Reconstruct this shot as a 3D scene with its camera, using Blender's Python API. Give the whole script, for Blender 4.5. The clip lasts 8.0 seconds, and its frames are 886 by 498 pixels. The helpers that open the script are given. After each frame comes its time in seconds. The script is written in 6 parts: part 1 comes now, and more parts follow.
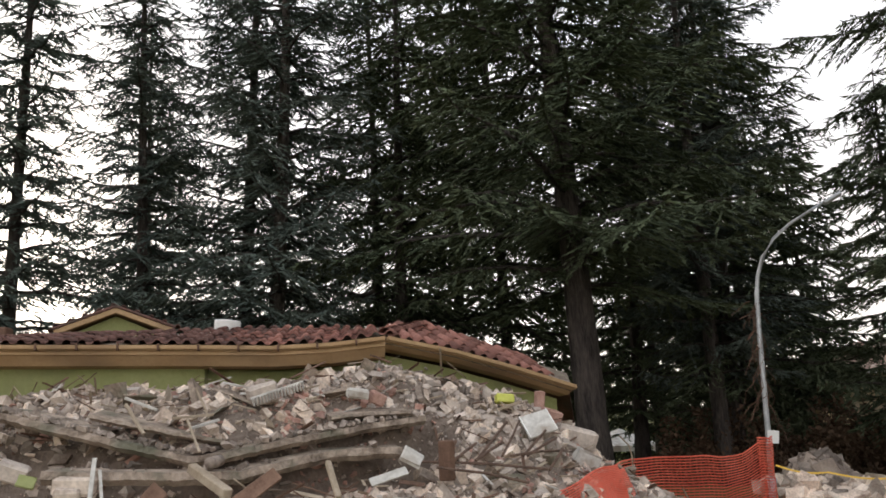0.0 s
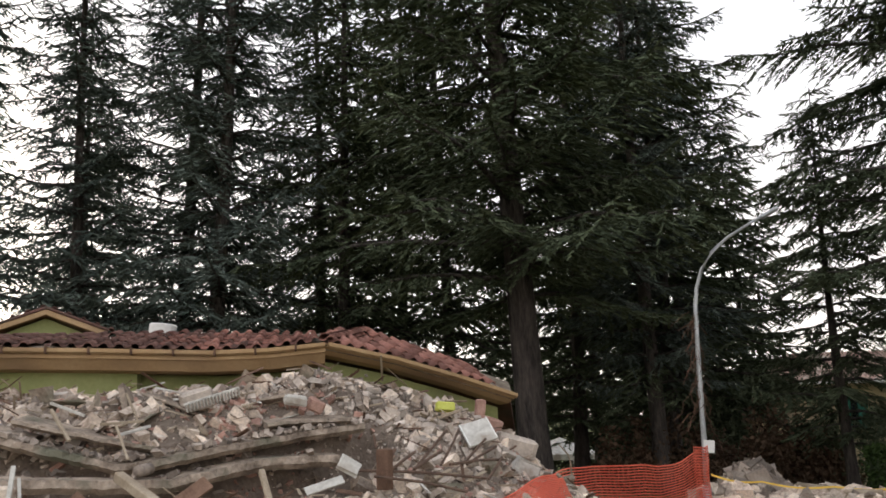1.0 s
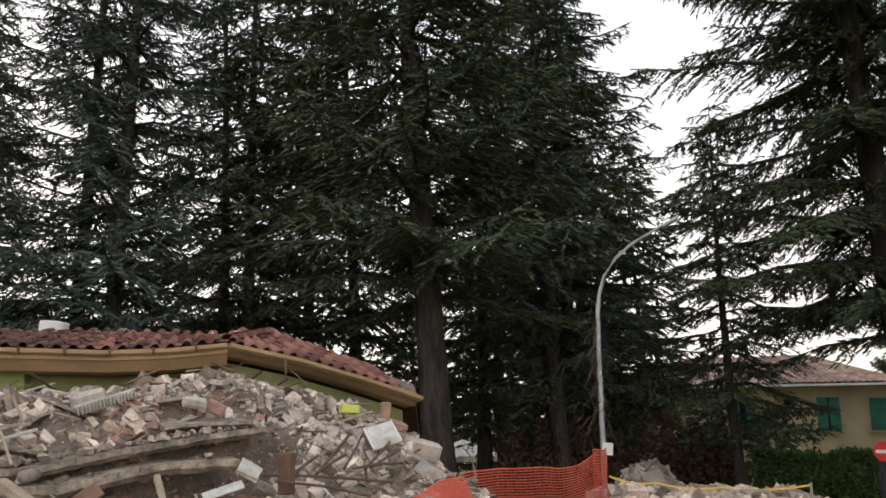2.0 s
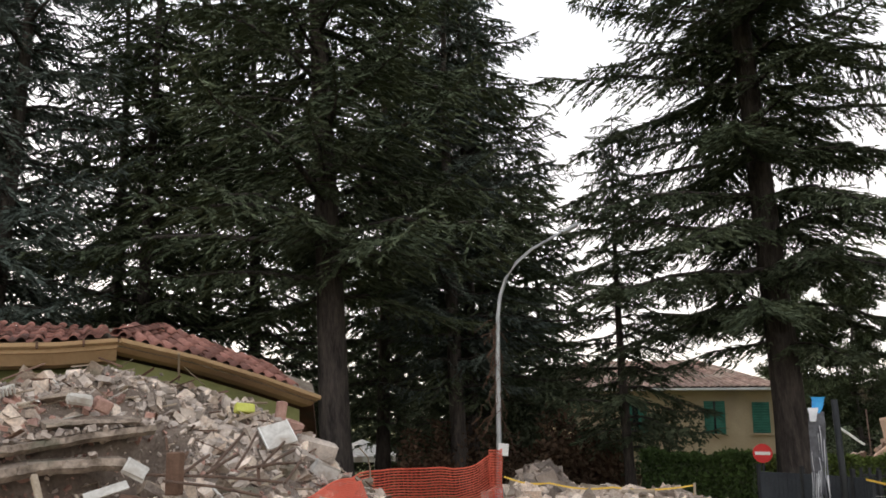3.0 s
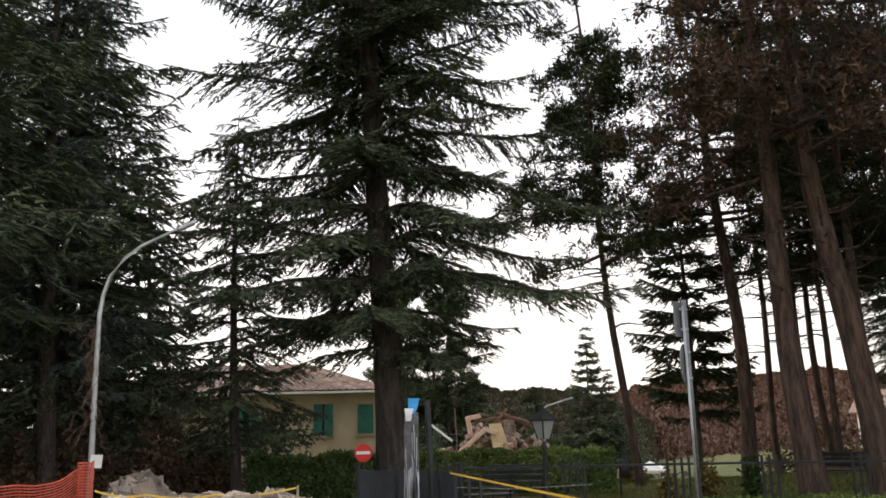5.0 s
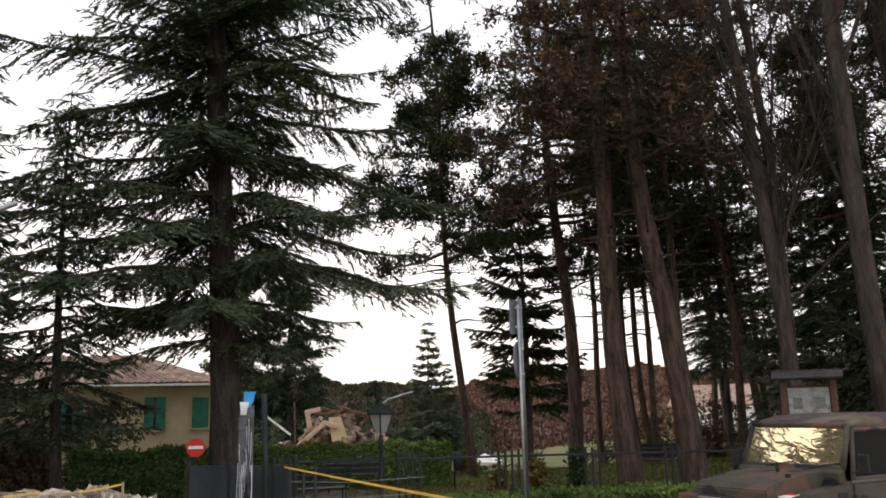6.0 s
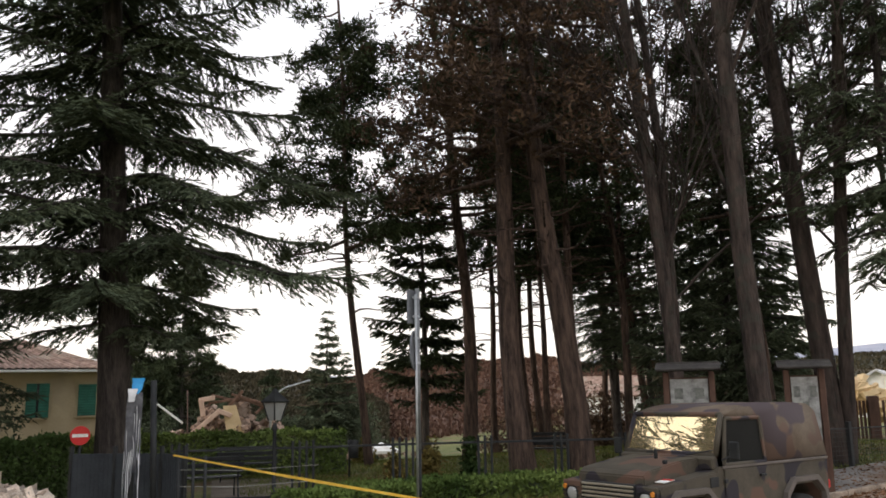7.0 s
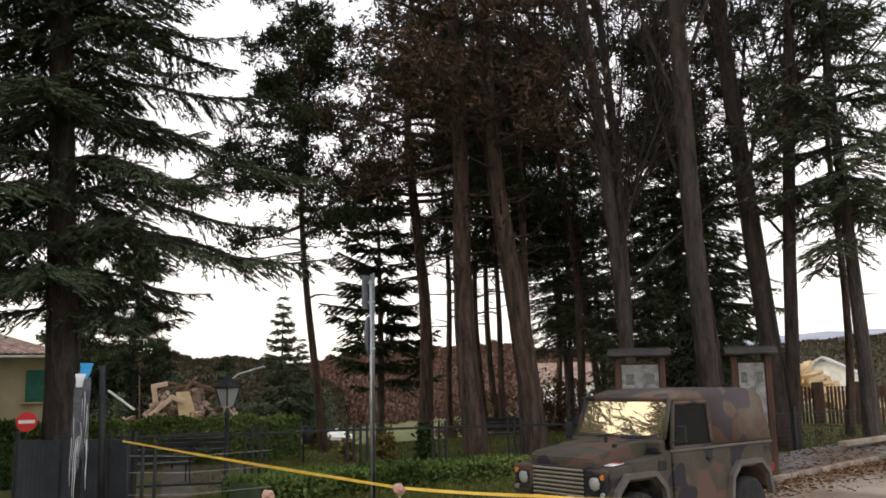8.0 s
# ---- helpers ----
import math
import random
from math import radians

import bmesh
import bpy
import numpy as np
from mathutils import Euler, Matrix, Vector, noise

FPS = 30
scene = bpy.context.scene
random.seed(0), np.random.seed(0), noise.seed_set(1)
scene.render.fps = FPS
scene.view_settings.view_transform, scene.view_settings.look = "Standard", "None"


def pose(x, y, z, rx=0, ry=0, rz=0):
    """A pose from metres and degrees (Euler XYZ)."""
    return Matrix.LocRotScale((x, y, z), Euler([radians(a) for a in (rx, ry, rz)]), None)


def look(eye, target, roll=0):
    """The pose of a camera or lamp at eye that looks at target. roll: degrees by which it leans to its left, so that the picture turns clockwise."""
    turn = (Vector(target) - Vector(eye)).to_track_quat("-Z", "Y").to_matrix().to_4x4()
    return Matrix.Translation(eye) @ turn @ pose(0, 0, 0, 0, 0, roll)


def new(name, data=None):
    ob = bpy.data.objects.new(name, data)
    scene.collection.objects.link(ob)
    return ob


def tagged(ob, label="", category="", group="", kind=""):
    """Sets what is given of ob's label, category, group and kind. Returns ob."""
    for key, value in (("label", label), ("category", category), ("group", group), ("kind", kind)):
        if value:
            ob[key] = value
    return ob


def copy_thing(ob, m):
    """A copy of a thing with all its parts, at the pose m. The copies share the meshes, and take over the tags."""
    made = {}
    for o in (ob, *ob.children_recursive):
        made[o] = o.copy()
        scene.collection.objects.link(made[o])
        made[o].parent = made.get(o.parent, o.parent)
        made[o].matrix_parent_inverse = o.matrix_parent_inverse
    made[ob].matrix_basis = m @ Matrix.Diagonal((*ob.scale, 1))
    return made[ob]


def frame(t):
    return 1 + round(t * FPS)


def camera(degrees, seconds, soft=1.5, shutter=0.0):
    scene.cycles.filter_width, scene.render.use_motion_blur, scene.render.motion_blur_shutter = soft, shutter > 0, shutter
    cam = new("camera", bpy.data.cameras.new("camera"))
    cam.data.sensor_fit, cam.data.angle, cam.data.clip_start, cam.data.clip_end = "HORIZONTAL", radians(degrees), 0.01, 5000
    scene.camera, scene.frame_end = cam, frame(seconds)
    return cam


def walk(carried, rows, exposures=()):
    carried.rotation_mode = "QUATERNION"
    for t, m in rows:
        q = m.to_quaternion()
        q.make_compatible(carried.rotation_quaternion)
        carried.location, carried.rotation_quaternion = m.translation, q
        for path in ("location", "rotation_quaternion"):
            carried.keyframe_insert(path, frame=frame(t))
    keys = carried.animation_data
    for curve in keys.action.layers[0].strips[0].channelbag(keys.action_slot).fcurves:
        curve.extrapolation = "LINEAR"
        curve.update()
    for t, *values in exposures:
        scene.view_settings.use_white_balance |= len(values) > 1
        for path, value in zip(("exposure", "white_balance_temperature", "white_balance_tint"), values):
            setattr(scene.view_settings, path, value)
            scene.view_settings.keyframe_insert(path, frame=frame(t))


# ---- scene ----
cam = camera(55.68, 8.0, soft=1.7)
PATH = [
    (0, look((-0.120, -0.115, 2.042), (-2.192, 19.417, 5.808), -0.70)),
    (0.5, look((-0.101, -0.056, 2.043), (-1.725, 19.503, 5.893), -0.50)),
    (1, look((-0.093, -0.014, 2.044), (-0.874, 19.581, 5.975), -0.30)),
    (1.5, look((-0.116, 0.026, 2.059), (0.241, 19.627, 6.019), -0.30)),
    (3, look((-0.053, 0.017, 2.062), (3.564, 19.284, 6.028), 0.30)),
    (3.5, look((-0.037, -0.002, 2.045), (5.154, 18.898, 6.026), 0.34)),
    (4, look((0.009, 0.033, 2.059), (7.390, 18.190, 6.037), -0.33)),
    (4.5, look((0.081, 0.140, 2.059), (9.776, 17.167, 6.069), -1.03)),
    (5, look((0.116, 0.179, 2.060), (11.762, 15.942, 6.046), -1.41)),
    (6.5, look((0.089, 0.003, 2.066), (15.351, 12.414, 5.675), -1.18)),
    (7, look((0.075, -0.038, 2.047), (15.961, 11.608, 5.513), -1.03)),
    (7.5, look((0.071, -0.066, 2.038), (16.368, 11.050, 5.328), -0.97)),
    (8, look((0.106, -0.070, 2.026), (16.605, 10.788, 5.168), -1.01)),
]
walk(cam, PATH, ((0.0, 0.6), (2.0, 0.62), (3.0, 0.72), (3.6, 0.71), (4.5, 0.6), (5.0, 0.71), (6.3, 0.64), (8.0, 0.6)))

# ---- light: pale evening overcast, the sun low and veiled beyond the cedars
SUN_EL, SUN_AZ = 17.0, 318.0
world = bpy.data.worlds.new("sky")
scene.world = world
world.use_nodes = True
wn = world.node_tree.nodes
wl = world.node_tree.links
sky = wn.new("ShaderNodeTexSky")
sky.sky_type = "NISHITA"
sky.sun_disc = False
sky.sun_elevation, sky.sun_rotation = radians(SUN_EL), radians(SUN_AZ)
sky.dust_density, sky.air_density, sky.ozone_density = 1.2, 1.0, 1.0
hsv = wn.new("ShaderNodeHueSaturation")
hsv.inputs["Saturation"].default_value = 0.55
wl.new(sky.outputs[0], hsv.inputs["Color"])
veil = wn.new("ShaderNodeMix")
veil.data_type = "RGBA"
veil.inputs[0].default_value = 0.52
up = wn.new("ShaderNodeSeparateXYZ")
wl.new(wn.new("ShaderNodeTexCoord").outputs["Generated"], up.inputs[0])
haze = wn.new("ShaderNodeValToRGB")
haze.color_ramp.elements[0].position, haze.color_ramp.elements[1].position = 0.2, 0.6
haze.color_ramp.elements[0].color, haze.color_ramp.elements[1].color = (0.98, 0.86, 0.79, 1), (0.84, 0.87, 0.92, 1)
wl.new(up.outputs[2], haze.inputs[0])
bright = wn.new("ShaderNodeVectorMath")
bright.operation = "SCALE"
bright.inputs["Scale"].default_value = 9.6
wl.new(haze.outputs[0], bright.inputs[0])
wl.new(bright.outputs[0], veil.inputs[7])
wl.new(hsv.outputs[0], veil.inputs[6])
wl.new(veil.outputs[2], wn["Background"].inputs[0])
wn["Background"].inputs[1].default_value = 0.15
sun = new("sun", bpy.data.lights.new("sun", "SUN"))
sun.data.energy, sun.data.angle, sun.data.color = 0.6, radians(20), (1.0, 0.86, 0.68)
sun.matrix_world = look((0, 0, 0), (-math.sin(radians(SUN_AZ)) * math.cos(radians(SUN_EL)),
                                    -math.cos(radians(SUN_AZ)) * math.cos(radians(SUN_EL)), -math.sin(radians(SUN_EL))))


# ---- materials
def mat(name, c1, c2, scale=4.0, rough=0.85, metal=0.0, bump=0.3, fine=40.0, vary=0.0, islands=False, stain=None, spec=0.3, dist=0.02, upright=1.0):
    """Two colours mixed by noise at two scales, with grain in the relief; vary shifts value by object or by island."""
    m = bpy.data.materials.new(name)
    m.use_nodes = True
    n, l = m.node_tree.nodes, m.node_tree.links
    p = n["Principled BSDF"]
    p.inputs["Roughness"].default_value, p.inputs["Metallic"].default_value = rough, metal
    p.inputs["Specular IOR Level"].default_value = spec
    tc = n.new("ShaderNodeTexCoord")
    big, small = n.new("ShaderNodeTexNoise"), n.new("ShaderNodeTexNoise")
    for t, s in ((big, scale), (small, fine)):
        t.inputs["Scale"].default_value, t.inputs["Detail"].default_value = s, 4
        if upright != 1.0:
            mp = n.new("ShaderNodeMapping")
            mp.inputs["Scale"].default_value = (1, 1, upright)
            l.new(tc.outputs["Object"], mp.inputs[0])
            l.new(mp.outputs[0], t.inputs["Vector"])
        else:
            l.new(tc.outputs["Object"], t.inputs["Vector"])
    mixf = n.new("ShaderNodeMath")
    mixf.operation = "MULTIPLY_ADD"
    l.new(small.outputs[0], mixf.inputs[0])
    mixf.inputs[1].default_value = 0.45
    l.new(big.outputs[0], mixf.inputs[2])
    ramp = n.new("ShaderNodeValToRGB")
    ramp.color_ramp.elements[0].position, ramp.color_ramp.elements[1].position = 0.5, 0.95
    ramp.color_ramp.elements[0].color, ramp.color_ramp.elements[1].color = (*c1, 1), (*c2, 1)
    l.new(mixf.outputs[0], ramp.inputs[0])
    out = ramp.outputs[0]
    if stain:
        st = n.new("ShaderNodeTexNoise")
        st.inputs["Scale"].default_value, st.inputs["Detail"].default_value = scale * 0.45, 8
        l.new(tc.outputs["Object"], st.inputs["Vector"])
        sr = n.new("ShaderNodeValToRGB")
        sr.color_ramp.elements[0].position, sr.color_ramp.elements[1].position = 0.52, 0.66
        l.new(st.outputs[0], sr.inputs[0])
        mx = n.new("ShaderNodeMix")
        mx.data_type = "RGBA"
        l.new(sr.outputs[0], mx.inputs[0])
        l.new(out, mx.inputs[6])
        mx.inputs[7].default_value = (*stain, 1)
        out = mx.outputs[2]
    if vary:
        src = n.new("ShaderNodeNewGeometry").outputs["Random Per Island"] if islands else n.new("ShaderNodeObjectInfo").outputs["Random"]
        mr = n.new("ShaderNodeMapRange")
        mr.inputs["To Min"].default_value, mr.inputs["To Max"].default_value = 1 - vary, 1 + vary
        l.new(src, mr.inputs[0])
        hs = n.new("ShaderNodeHueSaturation")
        l.new(mr.outputs[0], hs.inputs["Value"])
        l.new(out, hs.inputs["Color"])
        out = hs.outputs[0]
    l.new(out, p.inputs["Base Color"])
    if bump:
        b = n.new("ShaderNodeBump")
        b.inputs["Strength"].default_value, b.inputs["Distance"].default_value = bump, dist
        l.new(mixf.outputs[0], b.inputs["Height"])
        l.new(b.outputs[0], p.inputs["Normal"])
    return m


def leafy(name, c1, c2):
    """Needles: two greens by island, a little light let through."""
    m = mat(name, c1, c2, scale=0.6, fine=6, rough=0.9, bump=0, vary=0.35, islands=True, spec=0.06)
    return m


M_FIR = leafy("fir_needles", (0.054, 0.068, 0.042), (0.125, 0.148, 0.088))
M_CEDAR = leafy("cedar_needles", (0.06, 0.08, 0.072), (0.15, 0.175, 0.145))
M_PINE = leafy("pine_needles", (0.03, 0.042, 0.022), (0.075, 0.09, 0.045))
M_RUST = leafy("brown_needles", (0.065, 0.044, 0.03), (0.14, 0.09, 0.06))
M_BARK = mat("bark", (0.03, 0.025, 0.023), (0.1, 0.083, 0.073), scale=7, fine=28, rough=0.95, bump=1.0, dist=0.08, upright=0.2)
M_BARKR = mat("reddish_bark", (0.022, 0.015, 0.012), (0.13, 0.085, 0.065), scale=9, fine=30, rough=0.95, bump=1.0, dist=0.09, upright=0.18)
M_BARKG = mat("grey_bark", (0.02, 0.015, 0.013), (0.085, 0.062, 0.052), scale=9, fine=30, rough=0.95, bump=0.9, dist=0.06, upright=0.2, stain=(0.045, 0.042, 0.034))
M_HEDGE = leafy("hedge_leaves", (0.02, 0.036, 0.013), (0.062, 0.095, 0.028))
M_GRASS = mat("grass", (0.06, 0.078, 0.018), (0.15, 0.145, 0.042), scale=0.7, fine=14, rough=0.95, bump=0.8, stain=(0.15, 0.1, 0.055), dist=0.05)
M_EARTH = mat("earth", (0.1, 0.078, 0.058), (0.22, 0.18, 0.14), scale=1.2, fine=22, rough=0.95, bump=0.8, dist=0.05)
M_RUBBLE = mat("rubble_stone", (0.24, 0.175, 0.135), (0.78, 0.66, 0.55), scale=3, fine=30, rough=0.95, bump=0.6, vary=0.55, islands=True)
M_RUBBLEG = mat("grey_rubble", (0.28, 0.228, 0.192), (0.64, 0.55, 0.475), scale=3, fine=30, rough=0.95, bump=0.6, vary=0.45, islands=True)
M_STONED = mat("dark_grey_stone", (0.15, 0.118, 0.098), (0.4, 0.33, 0.275), scale=3, fine=30, rough=0.95, bump=0.6, vary=0.5, islands=True)
M_BRICK = mat("broken_brick", (0.3, 0.16, 0.12), (0.52, 0.33, 0.27), scale=5, fine=40, rough=0.95, bump=0.5, vary=0.3, islands=True)
M_DUST = mat("rubble_dust", (0.1, 0.076, 0.06), (0.28, 0.222, 0.18), scale=2.5, fine=25, rough=1.0, bump=0.9, dist=0.06)
M_CONC = mat("old_concrete", (0.12, 0.09, 0.068), (0.46, 0.365, 0.285), scale=4, fine=22, rough=0.95, bump=1.0, stain=(0.15, 0.14, 0.1), dist=0.05)
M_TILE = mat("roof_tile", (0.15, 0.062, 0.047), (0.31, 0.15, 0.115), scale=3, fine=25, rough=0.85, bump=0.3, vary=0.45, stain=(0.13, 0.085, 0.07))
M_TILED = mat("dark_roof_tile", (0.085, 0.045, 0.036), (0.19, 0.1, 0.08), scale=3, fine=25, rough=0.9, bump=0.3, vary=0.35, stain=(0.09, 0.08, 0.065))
M_OCHRE = mat("ochre_paint", (0.4, 0.255, 0.13), (0.54, 0.37, 0.21), scale=1.2, fine=18, rough=0.8, bump=0.15, stain=(0.3, 0.2, 0.12))
M_GREENP = mat("pale_green_paint", (0.23, 0.25, 0.095), (0.33, 0.345, 0.15), scale=1.3, fine=20, rough=0.85, bump=0.2, stain=(0.2, 0.2, 0.1))
M_WHITE = mat("white_paint", (0.68, 0.66, 0.62), (0.82, 0.81, 0.78), scale=2, fine=20, rough=0.6, bump=0.1, stain=(0.6, 0.56, 0.5))
M_DIRTYW = mat("dirty_white", (0.4, 0.37, 0.33), (0.68, 0.65, 0.6), scale=6, fine=30, rough=0.8, bump=0.3, stain=(0.34, 0.29, 0.24))
M_WOOD = mat("raw_wood", (0.25, 0.19, 0.13), (0.45, 0.37, 0.28), scale=5, fine=45, rough=0.85, bump=0.4)
M_WOODD = mat("dark_wood", (0.09, 0.05, 0.032), (0.19, 0.11, 0.075), scale=5, fine=45, rough=0.8, bump=0.4)
M_WOODR = mat("red_brown_wood", (0.13, 0.07, 0.046), (0.26, 0.155, 0.105), scale=5, fine=45, rough=0.7, bump=0.3)
M_GALV = mat("galvanised_steel", (0.34, 0.35, 0.36), (0.55, 0.56, 0.57), scale=3, fine=30, rough=0.5, metal=0.75, bump=0.1)
M_RUSTY = mat("rusty_iron", (0.09, 0.06, 0.048), (0.2, 0.13, 0.095), scale=8, fine=60, rough=0.85, metal=0.3, bump=0.3)
M_BLACK = mat("black_iron", (0.015, 0.016, 0.017), (0.035, 0.036, 0.037), scale=5, fine=40, rough=0.6, metal=0.2, bump=0.1)
M_NET = mat("orange_plastic", (0.62, 0.105, 0.06), (0.8, 0.19, 0.12), scale=2, fine=20, rough=0.55, bump=0.0)
M_TAPE = mat("yellow_tape", (0.75, 0.45, 0.06), (0.88, 0.58, 0.1), scale=5, fine=20, rough=0.5, bump=0.0)


# ---- mesh helpers
def mesh_ob(name, verts, faces, material, parent=None, label="", smooth=False):
    me = bpy.data.meshes.new(name)
    me.from_pydata([tuple(v) for v in verts] if not isinstance(verts, np.ndarray) else verts.tolist(), [], faces if isinstance(faces, list) else faces.tolist())
    for m in (material if isinstance(material, (list, tuple)) else [material]):
        me.materials.append(m)
    if smooth:
        me.shade_smooth()
    ob = new(name, me)
    if parent:
        ob.parent = parent
    if label:
        ob["label"] = label
    return ob


def part(name, bm, material, parent=None, label="", smooth=False):
    me = bpy.data.meshes.new(name)
    bm.to_mesh(me)
    bm.free()
    me.materials.append(material)
    if smooth:
        me.shade_smooth()
    ob = new(name, me)
    if parent:
        ob.parent = parent
    if label:
        ob["label"] = label
    return ob


def empty(name, m, label="", category="", group="", kind=""):
    ob = new(name)
    ob.matrix_world = m
    return tagged(ob, label, category, group, kind)


def add_box(bm, size, m=Matrix(), bevel=0.0):
    r = bmesh.ops.create_cube(bm, size=1, matrix=m @ Matrix.Diagonal((*size, 1)))
    if bevel:
        es = list({e for v in r["verts"] for e in v.link_edges})
        bmesh.ops.bevel(bm, geom=es, offset=bevel, segments=1, affect="EDGES")
    return r


def box_bm(size, m=Matrix(), bevel=0.0):
    bm = bmesh.new()
    add_box(bm, size, m, bevel)
    return bm


def tube_arrays(pts, radii, sides=6, base=0):
    """Rings along a line of points; returns vertices and quads."""
    pts = np.asarray(pts, float)
    n = len(pts)
    d = np.gradient(pts, axis=0)
    d /= np.linalg.norm(d, axis=1)[:, None] + 1e-9
    ref = np.where(abs(d[:, 2:3]) > 0.9, np.array([[1.0, 0, 0]]), np.array([[0, 0, 1.0]]))
    u = np.cross(d, ref)
    u /= np.linalg.norm(u, axis=1)[:, None] + 1e-9
    w = np.cross(d, u)
    an = np.arange(sides) * 2 * math.pi / sides
    r = np.broadcast_to(np.asarray(radii, float), (n,))[:, None, None]
    v = pts[:, None] + r * (np.cos(an)[None, :, None] * u[:, None] + np.sin(an)[None, :, None] * w[:, None])
    i = np.arange(n - 1)[:, None] * sides
    j = np.arange(sides)[None]
    k = (j + 1) % sides
    q = np.stack([i + j, i + k, i + sides + k, i + sides + j], -1).reshape(-1, 4) + base
    return v.reshape(-1, 3), q


def tube(name, pts, radii, material, parent=None, label="", sides=8):
    v, q = tube_arrays(pts, radii, sides)
    faces = q.tolist() + [list(range(sides))[::-1], [len(v) - sides + i for i in range(sides)]]
    return mesh_ob(name, v, faces, material, parent, label, smooth=sides > 6)


def gather(chunks):
    """Joins (vertices, quads) pairs."""
    vs, fs, b = [], [], 0
    for v, q in chunks:
        vs.append(v)
        fs.append(q + b)
        b += len(v)
    return np.concatenate(vs), np.concatenate(fs)


# ---- trees
def leaf_quads(pos, along, length, width, rng):
    """Small pointed sprays that lie along the given ways, each tilted its own way."""
    n = len(pos)
    along = along / (np.linalg.norm(along, axis=1)[:, None] + 1e-9)
    side = np.cross(along, np.array([0, 0, 1.0]) + rng.normal(0, 0.45, (n, 3)))
    side /= np.linalg.norm(side, axis=1)[:, None] + 1e-9
    ln = (length * rng.uniform(0.6, 1.35, n))[:, None]
    wd = (width * rng.uniform(0.6, 1.4, n))[:, None]
    v = np.stack([pos, pos + along * ln * 0.7 + side * wd, pos + along * ln, pos + along * ln * 0.62 - side * wd], 1).reshape(-1, 3)
    return v, np.arange(4 * n).reshape(n, 4)


def needle_tris(pos, along, length, width, rng):
    """Slim pointed sprays of needles, each a long triangle."""
    n = len(pos)
    along = along / (np.linalg.norm(along, axis=1)[:, None] + 1e-9)
    side = np.cross(along, np.array([0, 0, 1.0]) + rng.normal(0, 0.6, (n, 3)))
    side /= np.linalg.norm(side, axis=1)[:, None] + 1e-9
    ln = (length * rng.uniform(0.6, 1.4, n))[:, None]
    wd = (width * rng.uniform(0.6, 1.4, n))[:, None]
    v = np.stack([pos - side * wd, pos + side * wd, pos + along * ln], 1).reshape(-1, 3)
    return v, np.arange(3 * n).reshape(n, 3)


